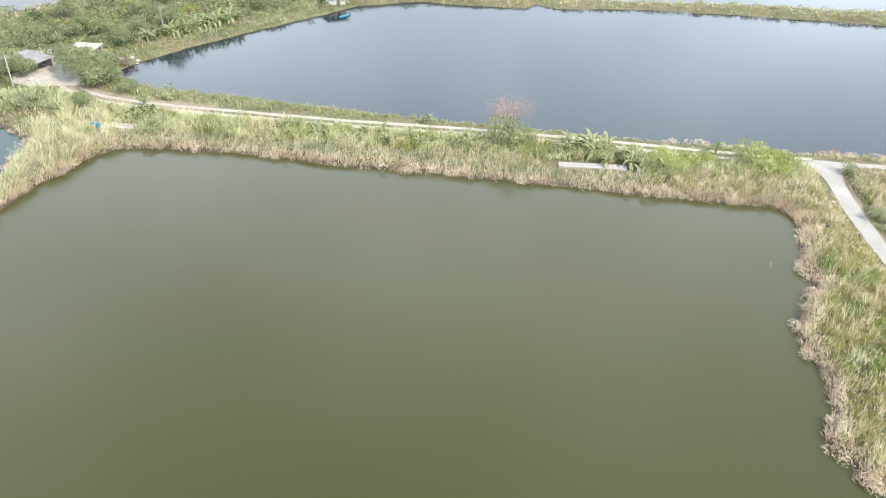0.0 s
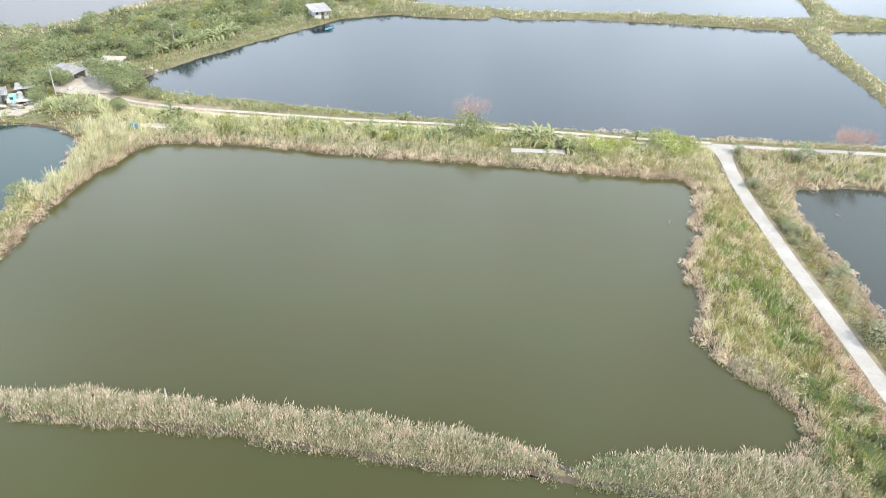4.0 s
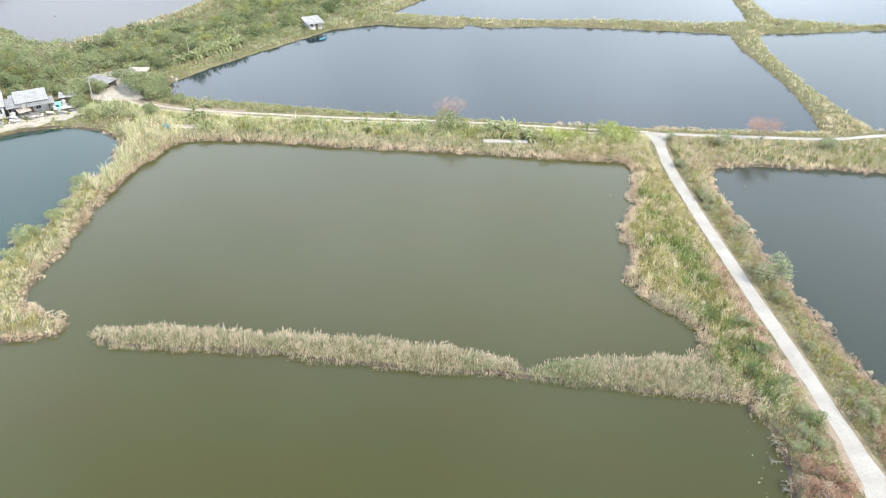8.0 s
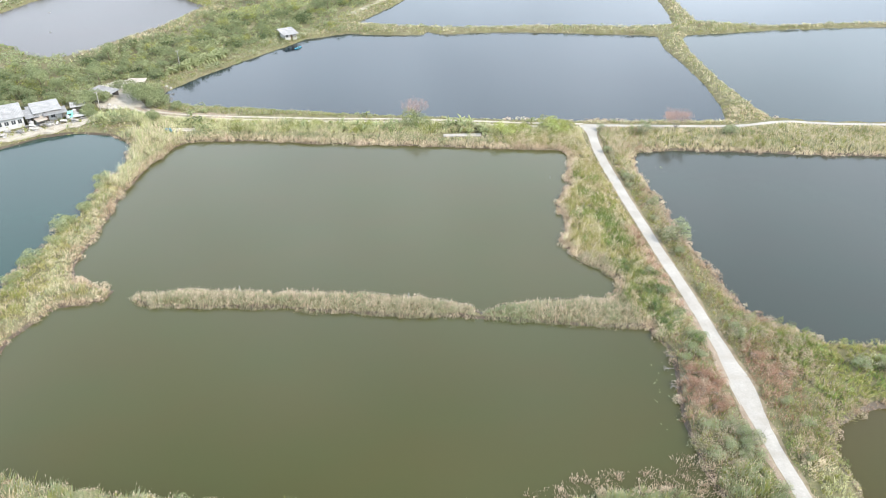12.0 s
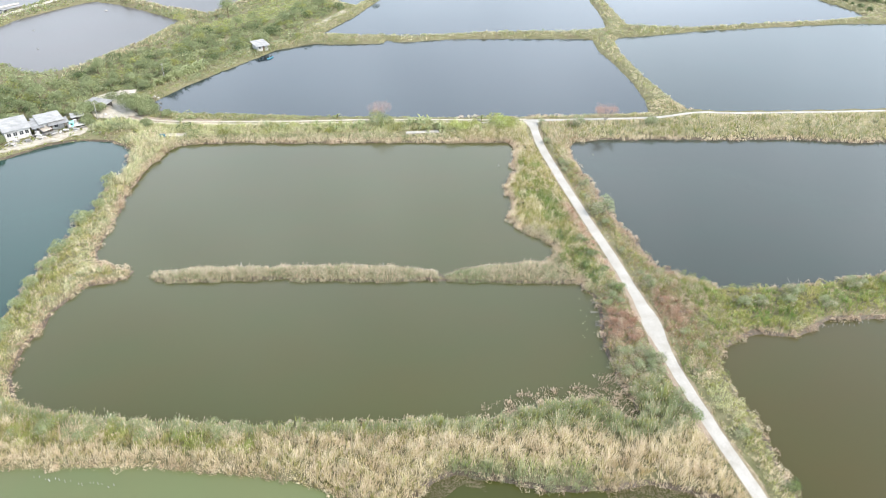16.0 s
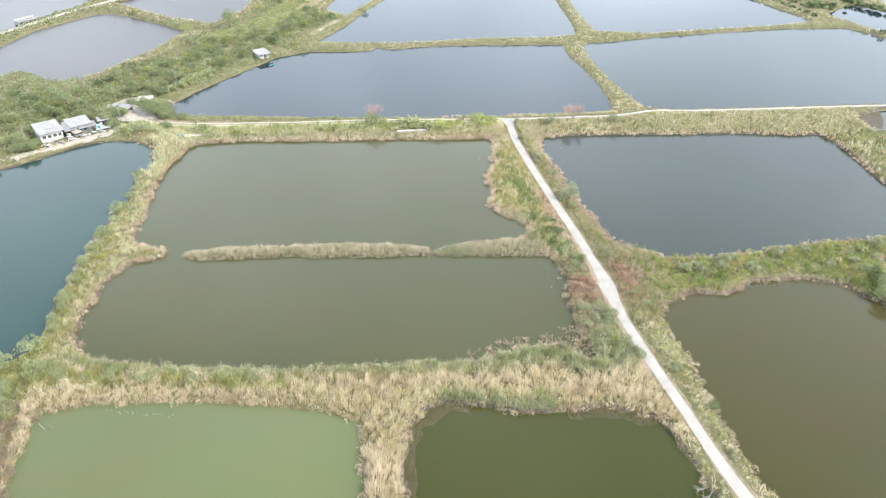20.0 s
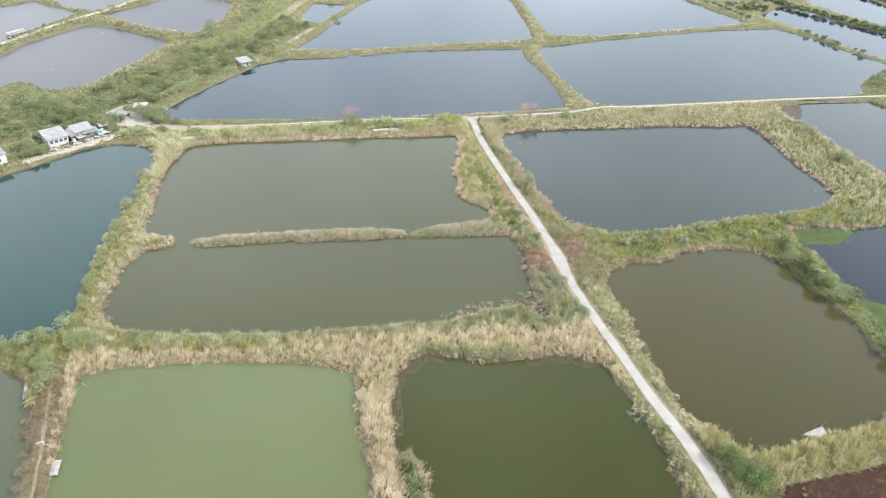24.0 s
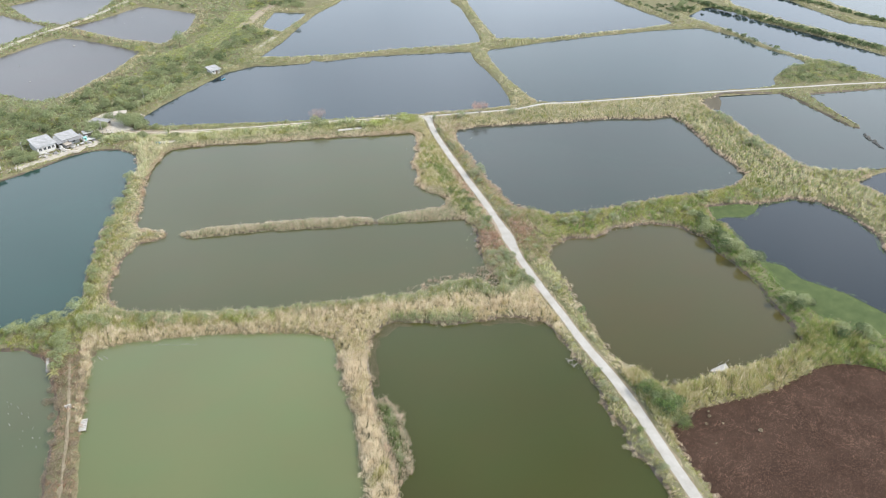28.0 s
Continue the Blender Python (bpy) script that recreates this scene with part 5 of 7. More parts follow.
def make_twig_tree(seed, height, radius, wood, twigs, count):
    """A leafless tree: trunk, limbs, branches and a haze of fine twigs."""
    rng = random.Random(seed)
    ob = new("bare_tree")
    fork = (0.1, 0.05, height * 0.3)
    part("trunk", tube(bmesh.new(), [(0, 0, -0.3), (0.04, 0.0, height * 0.15), fork], [0.15, 0.12, 0.09], 7), wood, ob)
    ends = []
    for k in range(8):
        a, q = k * math.tau / 8 + rng.uniform(-0.3, 0.3), radius * rng.uniform(0.45, 0.95)
        e = (q * math.cos(a), q * math.sin(a), height * rng.uniform(0.72, 1.0))
        m = (e[0] * 0.45, e[1] * 0.45, fork[2] + (e[2] - fork[2]) * 0.55)
        limb = part("limb", tube(bmesh.new(), [fork, m, e], [0.06, 0.04, 0.014], 5), wood, ob)
        for j in range(4):
            t = rng.uniform(0.35, 0.9)
            s = [m[i] + (e[i] - m[i]) * t for i in range(3)]
            d = (rng.uniform(-0.9, 0.9), rng.uniform(-0.9, 0.9), rng.uniform(0.2, 0.9))
            tip = [s[i] + d[i] * radius * 0.45 for i in range(3)]
            part("branch", tube(bmesh.new(), [s, [(s[i] + tip[i]) / 2 for i in range(3)], tip], [0.026, 0.018, 0.008], 4), wood, limb)
            ends.append(tip)
    n = count
    g = np.random.default_rng(seed)
    e = np.array(ends)[g.integers(0, len(ends), n)] + g.normal(0, radius * 0.14, (n, 3))
    d = e - np.array(fork)
    d = d / np.linalg.norm(d, axis=1)[:, None] + g.normal(0, 0.35, (n, 3))
    d *= g.uniform(0.25, 0.6, n)[:, None]
    w = np.cross(d, g.normal(size=(n, 3)))
    w *= 0.018 / (np.linalg.norm(w, axis=1)[:, None] + 1e-9)
    v = np.stack([e - w, e + w, e + d], 1).reshape(-1, 3)
    me = mesh_from_arrays("twig_haze", v, np.arange(3 * n), np.full(n, 3))
    me.materials.append(twigs)
    tw = new("twig_haze", me)
    tw.parent = ob
    return ob


def banana_leaf(bm, length, width, droop):
    """An arching blade with a folded midrib."""
    rows, n = [], 6
    for i in range(n + 1):
        t = i / n
        x = length * (t * (1 - 0.25 * droop * t))
        z = length * (0.75 * t - (0.45 + droop) * t * t)
        w = width * math.sin(math.pi * min(t * 0.93 + 0.05, 1)) ** 0.7
        rows.append([bm.verts.new((x, -w / 2, z - 0.06 * w)), bm.verts.new((x, 0, z + 0.05)), bm.verts.new((x, w / 2, z - 0.06 * w))])
    for a, b in zip(rows, rows[1:]):
        bm.faces.new((a[0], a[1], b[1], b[0]))
        bm.faces.new((a[1], a[2], b[2], b[1]))
    return bm


LEAF_MESHES = []
for length, width, droop in ((1.7, 0.40, 0.30), (1.9, 0.42, 0.50), (1.5, 0.36, 0.15)):
    bm = banana_leaf(bmesh.new(), length, width, droop)
    me = bpy.data.meshes.new("leaf")
    bm.to_mesh(me)
    bm.free()
    me.materials.append(BANANA)
    LEAF_MESHES.append(me)


YELLOW_LEAVES = []
for me in LEAF_MESHES:
    me = me.copy()
    me.materials[0] = YELLOWED
    YELLOW_LEAVES.append(me)


def make_banana(seed, height):
    rng = random.Random(seed)
    ob = new("banana_plant")
    part("stem", tube(bmesh.new(), [(0, 0, -0.2), (0.04, 0.02, height * 0.5), (0.06, 0.0, height)], [0.16, 0.13, 0.07], 7), GOLD, ob)
    for k in range(13):
        lf = new("leaf", LEAF_MESHES[k % 3])
        lf.parent = ob
        lf.matrix_basis = pose(0.05, 0, height - 0.06 * k, 0, rng.uniform(-55, 5), k * 137 + rng.uniform(-15, 15)) @ Matrix.Scale(rng.uniform(0.8, 1.15), 4)
    return ob


def put(proto, x, y, turn=0.0, size=1.0, lift=0.0, squash=1.0):
    m = pose(x, y, height_at(x, y) + lift, 0, 0, turn) @ Matrix.Diagonal((size, size, size * squash, 1))
    return copy_thing(proto, m)


def place(ob, x, y, turn=0.0, size=1.0, lift=0.0):
    ob.matrix_basis = pose(x, y, height_at(x, y) + lift, 0, 0, turn) @ Matrix.Scale(size, 4)
    return ob


rng = random.Random(5)
# the first of each kind stands in its own place in the wooded belt, the others are copies
BELT = [(-128, 122), (-100, 128), (-80, 132), (-58, 146), (-40, 165), (-22, 188), (-8, 212), (6, 245), (22, 285)]
protos = []
for k in range(4):
    protos.append(tagged(make_shrub(40 + k, 2.2 + 0.3 * k, 2.2 + 0.2 * k, [LEAF, LEAF_LIGHT] if k % 2 else [LEAF, LEAF, LEAF_LIGHT]), "dense green shrub in the wooded belt", "shrub", "wooded belt"))
for k in range(4):
    protos.append(tagged(make_tree(60 + k, 3.6 + 0.5 * k, 2.3 + 0.2 * k, [LEAF, LEAF_LIGHT] if k % 2 else [LEAF]), "leafy green tree in the wooded belt", "tree", "wooded belt"))
for k, (x, y) in enumerate([(-98, 120), (-92, 126), (-74, 136), (-60, 152), (-88, 122), (-66, 138), (-46, 164), (-36, 202)]):
    place(protos[k], x, y, 40 * k, 1.0 if k < 7 else 1.5)
HOUSES = [(-81, 108, 9.5), (-67, 118, 6.5), (-61.5, 123, 4), (-98, 94, 5.5), (-22, 162, 7), (-63, 112, 4), (-57, 116, 3)]
gxs, gys = np.meshgrid(np.arange(-148, 60, 3.6), np.arange(98, 322, 3.6), indexing="ij")
gxs, gys = gxs.ravel() + np.random.uniform(-1.6, 1.6, gxs.size), gys.ravel() + np.random.uniform(-1.6, 1.6, gxs.size)
open_land = in_lane(gxs, gys) | reed_zone(gxs, gys)
belt_d, sh, ln = line_distance(BELT, gxs, gys), looked_up(SHORE, gxs, gys), looked_up(LANE, gxs, gys)
thicket = []
for x, y, b, s, l, bare in zip(gxs, gys, belt_d, sh, ln, open_land):
    wide = 17 - 4 * math.exp(-((x + 8) / 18) ** 2) + 3 * math.sin(x * 0.13 + y * 0.07)
    clear = all(math.hypot(x - hx, y - hy) > hr for hx, hy, hr in HOUSES)
    meadow = math.hypot((x - 1) / 5, (y - 236) / 18) < 1
    p = 0.97 if b < wide * 0.8 else 0.6 if b < wide else 0.07
    if s > (6.8 if b < wide and x > -62 else 2.2 if b < wide else 1.2) and l > 3 and clear and not meadow and rng.random() < (p * 0.08 if bare else p) and (x > -105 or y < 165):
        h = height_at(x, y)
        for j in range(3):
            r = rng.uniform(1.7, 2.7) if j == 0 and rng.random() < 0.45 else rng.uniform(0.8, 1.6)
            thicket.append((x + rng.uniform(-1.8, 1.8), y + rng.uniform(-1.8, 1.8), h + r * 0.3, r, r * rng.uniform(0.8, 1.2), r * rng.uniform(0.55, 0.95)))
        if rng.random() > (0.29 if b < wide else 0.2):
            continue
        proto = protos[rng.choice((1, 2, 4, 5, 6, 7, 4, 5, 6, 7) if b < wide else (0, 1, 3, 4, 6))]
        put(proto, x, y, rng.uniform(0, 360), rng.uniform(0.45, 0.85) * (0.85 if b > wide * 0.75 else 1))
for i in range(300):
    x, y = rng.uniform(202, 236), rng.uniform(68, 93)
    if looked_up(SHORE, np.array([x]), np.array([y]))[0] > 1.0 and y > 73 - 0.15 * (x - 200):
        r = rng.uniform(0.9, 1.7)
        thicket.append((x, y, 0.9 + r * 0.2, r, r, r * 0.6))
hedge = []
for a, c, n, wide in (((226, 203), (268, 96), 230, 2.2), ((281, 195), (306, 112), 150, 1.8), ((206, 168), (198, 212), 16, 1.2), ((212, 186), (222, 176), 40, 5.0), ((216.5, 144), (223.7, 108), 9, 0.5)):
    for i in range(n):
        t = i / n
        r = rng.uniform(0.5, 1.5)
        hedge.append((a[0] + (c[0] - a[0]) * t + rng.uniform(-wide, wide), a[1] + (c[1] - a[1]) * t + rng.uniform(-wide, wide), 0.8 + r * 0.3, r, r, r * 0.8))
leaf_cloud("hedge", hedge, 0.5, 22000, [DEEP_LEAF, LEAF, DEEP_LEAF], 10, None, slim=0.4)
tagged(bpy.data.objects["hedge"], "dark green scrub along the far eastern dikes", "scrub", kind="stuff")
leaf_cloud("thicket", thicket, 0.30, 140000, [LEAF_LIGHT, LEAF, DEEP_LEAF, LEAF, GREEN, LEAF_LIGHT, LEAF], 9, None, slim=0.38)
tagged(bpy.data.objects["thicket"], "tangled green undergrowth of the wooded belt", "thicket", kind="stuff")

# shrubs on the banks
near_shrub = tagged(place(make_shrub(80, 2.9, 2.6, [LEAF_LIGHT, GREEN, LEAF], 0.17, 2200), 8.4, 92.8, 10, 1.3), "olive-green bush on the north bank", "shrub")
bright = tagged(place(make_shrub(81, 2.4, 2.4, [LIME, GREEN, LIME], 0.15, 1900), 28.0, 87.0, 30, 1.3), "bright green leafy bush on the north bank", "shrub")
olive = tagged(place(make_shrub(82, 2.0, 1.8, [SEDGE, LEAF, CATTAIL], 0.15, 1600, 5), 50.4, 39.4, 0, 1.75), "grey-green bush with bare twigs beside the track", "shrub")
dike_bush = tagged(place(make_shrub(83, 1.7, 1.7, [LEAF_LIGHT, GREEN, SEDGE, LEAF_LIGHT], 0.16, 900), -59.6, 56.2, 0, 1.45), "yellow-green bush on the west dike", "shrub", "dike bushes")
pale_shrub = make_shrub(84, 2.5, 2.5, [LEAF, DEEP_LEAF, LEAF_LIGHT], 0.15, 3400)
# paler leaves over the upper crown paint its sunlit top
leaf_cloud("lit_crown_top", [(0.7, 0.3, 1.75, 1.3, 1.2, 0.75), (-0.5, -0.9, 1.5, 1.0, 0.9, 0.7)], 0.12, 420, [LIT_LEAF, LEAF_LIGHT], 184, pale_shrub, 0.95)
pale_bush = tagged(place(pale_shrub, 101.0, -19.5, 0, 1.2), "large grey-green bush on the bank of the duckweed pond", "shrub", "pond bushes")
for x, y, k in ((-61.6, 45, 0.95), (-63.8, 33, 0.8), (-65.6, 20.5, 0.75), (-66.0, 13, 0.7), (-56.6, 74.3, 0.85), (-57.2, 63, 0.7), (-63.0, 39, 0.7), (-64.4, 27, 0.7), (-68.6, -13.2, 0.9), (-70.6, -16.6, 0.9), (-69.8, -11.0, 1.0), (-71.4, -12.6, 0.8), (-68, 4, 1.3), (-72, 0.5, 1.2), (-76, -0.5, 1.2), (-81, -0.8, 1.2), (-87, 0, 1.3), (-66, -3, 1.1), (-61, -5, 0.9), (-70.5, -8, 1.1), (-52, -6.5, 0.8), (-46, -9, 0.8), (-38, -10.5, 0.7), (-27, -12, 0.7)):
    put(dike_bush, x, y, rng.uniform(0, 360), k)
for x, y, k in ((100.4, -24, 1.0), (102.4, -30.5, 1.1), (101.2, -10, 0.8), (100.6, -14.5, 0.95), (99.3, -49, 0.85), (101.8, -51.5, 0.95), (105.6, -49, 0.7), (103.5, -63.5, 0.85), (107.8, -65, 0.9), (104.5, -70, 0.6), (101.8, -5.5, 0.7)):
    put(pale_bush, x, y, rng.uniform(0, 360), k * 1.15)
for i in range(20):
    y = 10 + 3.4 * i + rng.uniform(-1, 1)
    put(dike_bush, np.interp(y, (10, 30, 45, 60, 78), (-66, -64.2, -61.6, -58.2, -56)) + rng.uniform(0, 1.2), y, rng.uniform(0, 360), rng.uniform(0.4, 0.75))
for i in range(12):
    x = -60 + 3.9 * i + rng.uniform(-1, 1)
    put(dike_bush, x, -4.5 - 0.18 * (x + 60) + rng.uniform(-1.5, 2.5), rng.uniform(0, 360), rng.uniform(0.35, 0.6))
for i in range(11):
    put(dike_bush, rng.uniform(-82, -62), rng.uniform(-9, 1), rng.uniform(0, 360), rng.uniform(0.55, 0.9))
brown_scrub = tagged(place(make_shrub(87, 1.3, 1.5, [DRY, CATTAIL, DRY], 0.15, 700), -71.3, -23.5, 0), "dry grey-brown scrub bush on the south-west dike", "shrub", "dry dike scrub")
for x, y, k in ((-69.4, -14, 1.0), (-66, -16.5, 1.0), (-72, -16, 0.8), (-65.4, -21, 1.0), (-72.4, -27, 1.1), (-70, -28.5, 0.9), (-65, -25.5, 0.9), (-64.8, -30, 0.8), (-71, -31.5, 0.8), (-69.6, -36.6, 1.1), (-65.4, -33.4, 0.6), (-69.4, -41, 0.9), (-65.6, -42, 0.8), (-69.8, -47, 0.9), (-65.8, -50, 0.8), (-69.4, -55, 0.8), (-68, -12, 0.9), (-70.6, -20, 0.9), (-63.6, -13.5, 0.7)):
    put(brown_scrub, x, y, rng.uniform(0, 360), k)
russet_bush = tagged(place(make_shrub(88, 1.5, 1.7, [RUSSET, RUSSET, TAN_PINK], 0.14, 1100, 4), 38.6, 3.0, 0), "pinkish russet scrub bush beside the track", "shrub", "russet bushes")
for x, y, k in ((40.4, 1.2, 0.95), (42.2, 2.4, 0.7), (42.0, -1.0, 0.7), (39.6, 5.6, 0.8), (38.2, -0.2, 1.0), (41.0, 4.4, 0.8), (40.6, -2.0, 0.75), (50.2, 7.0, 0.8), (50.9, 3.6, 0.8), (52.8, 3.0, 0.6), (49.8, 10.2, 0.6)):
    put(russet_bush, x, y, rng.uniform(0, 360), k)
for x, y, k in ((-53.4, 123.6, 1.1), (-51.8, 122.0, 0.8), (-50.6, 120.6, 0.7)):
    tagged(put(brown_scrub, x, y, rng.uniform(0, 360), k), "dry pinkish-grey bush beside the yard", group="yard bushes")
sedge_bush = tagged(place(make_shrub(89, 1.6, 1.6, [SEDGE, CATTAIL, SEDGE], 0.15, 1000, 2), 37.6, -5.2, 0), "grey-green bushy weeds beside the track", "shrub", "grey-green bushes")
for x, y, k in ((38.8, -8.6, 0.9), (41.0, -6.6, 0.8), (42.0, -10.4, 0.7), (36.6, -9.6, 0.8), (41.4, 10.4, 0.8), (42.6, 13.2, 0.8), (41.4, 16.4, 0.7), (39.8, 8.4, 0.7), (42.4, -15.5, 0.7), (41.8, -19, 0.6), (49.6, -2, 0.7), (50.6, -6, 0.7), (49.4, 16, 0.6)):
    put(sedge_bush, x, y, rng.uniform(0, 360), k)
road_bush = tagged(place(make_shrub(85, 2.4, 2.1, [LEAF, DEEP_LEAF, LUSH], 0.15, 1500), 50.2, -69.8, 0, 1.25), "dense dark green bush beside the track", "shrub", "track bushes")
for x, y, k in ((51.6, -72.8, 1.2), (49.8, -65.8, 1.0), (53, -70.5, 1.05), (50.4, -67.6, 1.0), (52.6, -75.2, 0.8), (49.6, -35.2, 0.5), (43.4, 11.5, 0.55), (42.2, -21, 0.6), (43.0, -56, 0.4), (42.8, -75, 0.4)):
    put(road_bush, x, y, rng.uniform(0, 360), k * 1.15)
for x, y, k in ((43.4, 88.2, 0.45), (50.8, 86.8, 0.45), (59.9, 83.8, 0.75), (79, 80.5, 0.8), (58.5, 68, 0.4), (50.6, 52, 0.5), (42, 30, 0.35), (42.2, 24, 0.4), (42.6, 18, 0.35), (42.2, 8.4, 0.35)):
    put(olive, x, y, rng.uniform(0, 360), k)
for i in range(10):
    y = rng.uniform(10, 82)
    put(olive, 48.6 + rng.uniform(0, 1.6), y, rng.uniform(0, 360), rng.uniform(0.25, 0.5))
for i in range(14):
    put(olive, rng.choice((41.9, 47.5)) + rng.uniform(-0.4, 0.6), rng.uniform(-95, -10), rng.uniform(0, 360), rng.uniform(0.25, 0.45))
for i in range(8):
    put(olive, rng.uniform(38.5, 43), rng.uniform(-11, -4), rng.uniform(0, 360), rng.uniform(0.3, 0.5))
for i in range(16):
    put(road_bush, rng.uniform(38.5, 43), rng.uniform(14, 34), rng.uniform(0, 360), rng.uniform(0.3, 0.5))
yard_bush = tagged(place(make_shrub(86, 3.0, 2.8, [LEAF_LIGHT, LEAF, LEAF], 0.22, 3200), -56.4, 115.0, 0, 1.3), "rounded yellow-green bush beside the yard", "shrub", "yard bushes")
for x, y, k in ((-53.6, 112.8, 0.75), (-58.6, 117.8, 0.9), (-55, 117.5, 0.8), (-52.4, 104, 0.45), (-48.2, 110.4, 0.4), (-67.0, 116.4, 0.62), (-69.6, 118.2, 0.5), (-52.0, 114.6, 0.55), (-91, 99.5, 0.6), (-87.4, 98.8, 0.5), (-68.5, 109, 0.5), (-70, 113.5, 0.8), (-94, 101.5, 0.7)):
    put(yard_bush, x, y, rng.uniform(0, 360), k * 1.15)
for x, y, k in ((11, 93.0, 0.5), (-20, 98, 0.35), (24, 90.2, 0.4), (37.5, 88.6, 0.5), (14, 92.2, 0.4)):
    put(near_shrub, x, y, rng.uniform(0, 360), k)
for x, y, k in ((39.7, 87.9, 1.15), (42.2, 88.0, 0.8), (33, 88.6, 0.6), (31, 87.6, 0.7), (-9, 96.0, 0.4), (-1.8, 95.0, 0.4), (-14, 97, 0.4), (-28, 98.4, 0.45), (-33, 99.4, 0.4), (41.5, 86, 0.55), (20, 89.6, 0.4)):
    put(bright, x, y, rng.uniform(0, 360), k)
for x, y, k in ((150.6, 49.6, 1.0), (151.0, 47.6, 0.7), (147.6, 30, 1.1), (148.4, 27.5, 0.8), (146.6, 21, 0.8), (149.4, 38, 0.6), (152, 56, 0.6)):
    put(olive, x, y, rng.uniform(0, 360), k * 0.9)
for i in range(14):
    x = rng.uniform(62, 128)
    put(olive, x, rng.uniform(-2, 7) - 0.03 * (x - 62), rng.uniform(0, 360), rng.uniform(0.35, 0.65))
# far trees by the eastern dikes
for x, y, k in ((216, 180, 1.2), (220, 184, 1.0), (212, 178, 0.8), (219.2, 131, 0.5), (220.0, 126, 0.4)):
    put(protos[5], x, y, rng.uniform(0, 360), k)
dead = tagged(place(make_twig_tree(90, 4.9, 3.1, GREY_WOOD, RED_TWIG, 1300), 8.8, 94.6), "bare pale-grey tree with a haze of reddish twigs", "tree")
red = tagged(place(make_twig_tree(91, 3.9, 3.2, GREY_WOOD, RED_TWIG, 2600), 67.4, 84.0), "small tree with a rounded crown of red twigs", "tree")

banana = tagged(place(make_banana(100, 1.0), 15.8, 90.9), "banana plant with long pale green leaves", "banana plant", "bananas on the bank")
for x, y, k in ((17.4, 91.3, 1.0), (19.4, 90.6, 1.0), (23.4, 89.9, 0.8), (21.4, 91.4, 0.8), (35.6, 92.2, 0.8), (17.6, 92.2, 1.0), (19.2, 92.4, 1.05), (21.2, 92.1, 0.95), (16.2, 92.6, 0.9), (2.9, 93.0, 0.9), (-0.4, 92.8, 0.8), (4.8, 93.6, 0.9), (-4.8, 94.3, 0.8), (-8.2, 95.2, 0.8), (-2.5, 100.4, 0.7), (-11, 95.6, 0.7),
                (-43.8, 105.0, 0.8), (-41, 107.2, 0.5), (-17, 96.8, 0.7), (-21, 97.4, 0.7)):
    put(banana, x, y, rng.uniform(0, 360), k * 1.2)
for i in range(22):
    x = rng.uniform(-32, 26)
    put(banana, x, 97.6 - 0.147 * (x + 36) + rng.uniform(-1.4, 1.2), rng.uniform(0, 360), rng.uniform(0.6, 1.0))
for i in range(7):
    t = i / 6
    tagged(put(banana, -64 + 9.5 * t + rng.uniform(-0.5, 0.5), 105.6 + rng.uniform(-1.5, 1.5), rng.uniform(0, 360), rng.uniform(0.7, 1.0)), "banana plant of the grove above the teal pond", group="banana grove")
for i in range(26):
    t = i / 25
    tagged(put(banana, -53 + 12 * t + rng.uniform(-0.8, 0.8), 134.5 + 13 * t + rng.uniform(-0.8, 0.8), rng.uniform(0, 360), rng.uniform(0.9, 1.35)), "banana plant in a row along the pond bank", group="banana row")
for x, y in ((-69.6, -14.5), (-71.2, -19.5)):
    plant = tagged(make_banana(110 + int(-y), 1.0), "yellowing banana plant on the south-west dike", "banana plant", "dike bananas")
    for piece in plant.children:
        if piece.name.startswith("leaf"):
            piece.data = YELLOW_LEAVES[int(piece.matrix_basis.translation.z * 50) % 3]
    place(plant, x, y, 40, 1.0)


# ---- buildings ----
WHITEWASH = surface("weathered_white_wall", (0.35, 0.35, 0.34), (0.53, 0.53, 0.52), 0.8, 6, 0.8)
ROOFING = surface("pale_metal_roof", (0.215, 0.215, 0.21), (0.345, 0.345, 0.34), 0.6, 5, 0.7, 0.0, 0.1)
GREYROOF = surface("grey_sheet_roof", (0.15, 0.15, 0.15), (0.27, 0.27, 0.265), 0.7, 5, 0.6)
TANROOF = surface("tan_sheet_roof", (0.28, 0.25, 0.21), (0.40, 0.36, 0.31), 0.7, 5, 0.7)
GLASS = surface("dark_window_glass", (0.03, 0.035, 0.04), (0.06, 0.065, 0.07), 2, 9, 0.1)
FRAME = surface("grey_window_frame", (0.30, 0.30, 0.30), (0.42, 0.42, 0.42), 2, 9, 0.5)
DOORWOOD = surface("brown_door", (0.12, 0.08, 0.06), (0.20, 0.14, 0.10), 2, 12, 0.6)
TEAL = surface("teal_paint", (0.16, 0.42, 0.38), (0.22, 0.52, 0.47), 1.5, 9, 0.4)
BLUE = surface("blue_plastic", (0.03, 0.17, 0.25), (0.05, 0.24, 0.34), 1.5, 9, 0.4)
RUBBER = surface("black_rubber", (0.012, 0.012, 0.012), (0.03, 0.03, 0.03), 3, 20, 0.8)
CLUTTER = surface("pale_rubble", (0.28, 0.27, 0.25), (0.48, 0.46, 0.43), 1.0, 7, 0.9)
STAKE = surface("pale_stake", (0.27, 0.26, 0.24), (0.42, 0.41, 0.385), 2, 9, 0.8)
TARP = surface("grey_tarpaulin", (0.24, 0.235, 0.22), (0.35, 0.345, 0.325), 0.8, 5, 0.7)


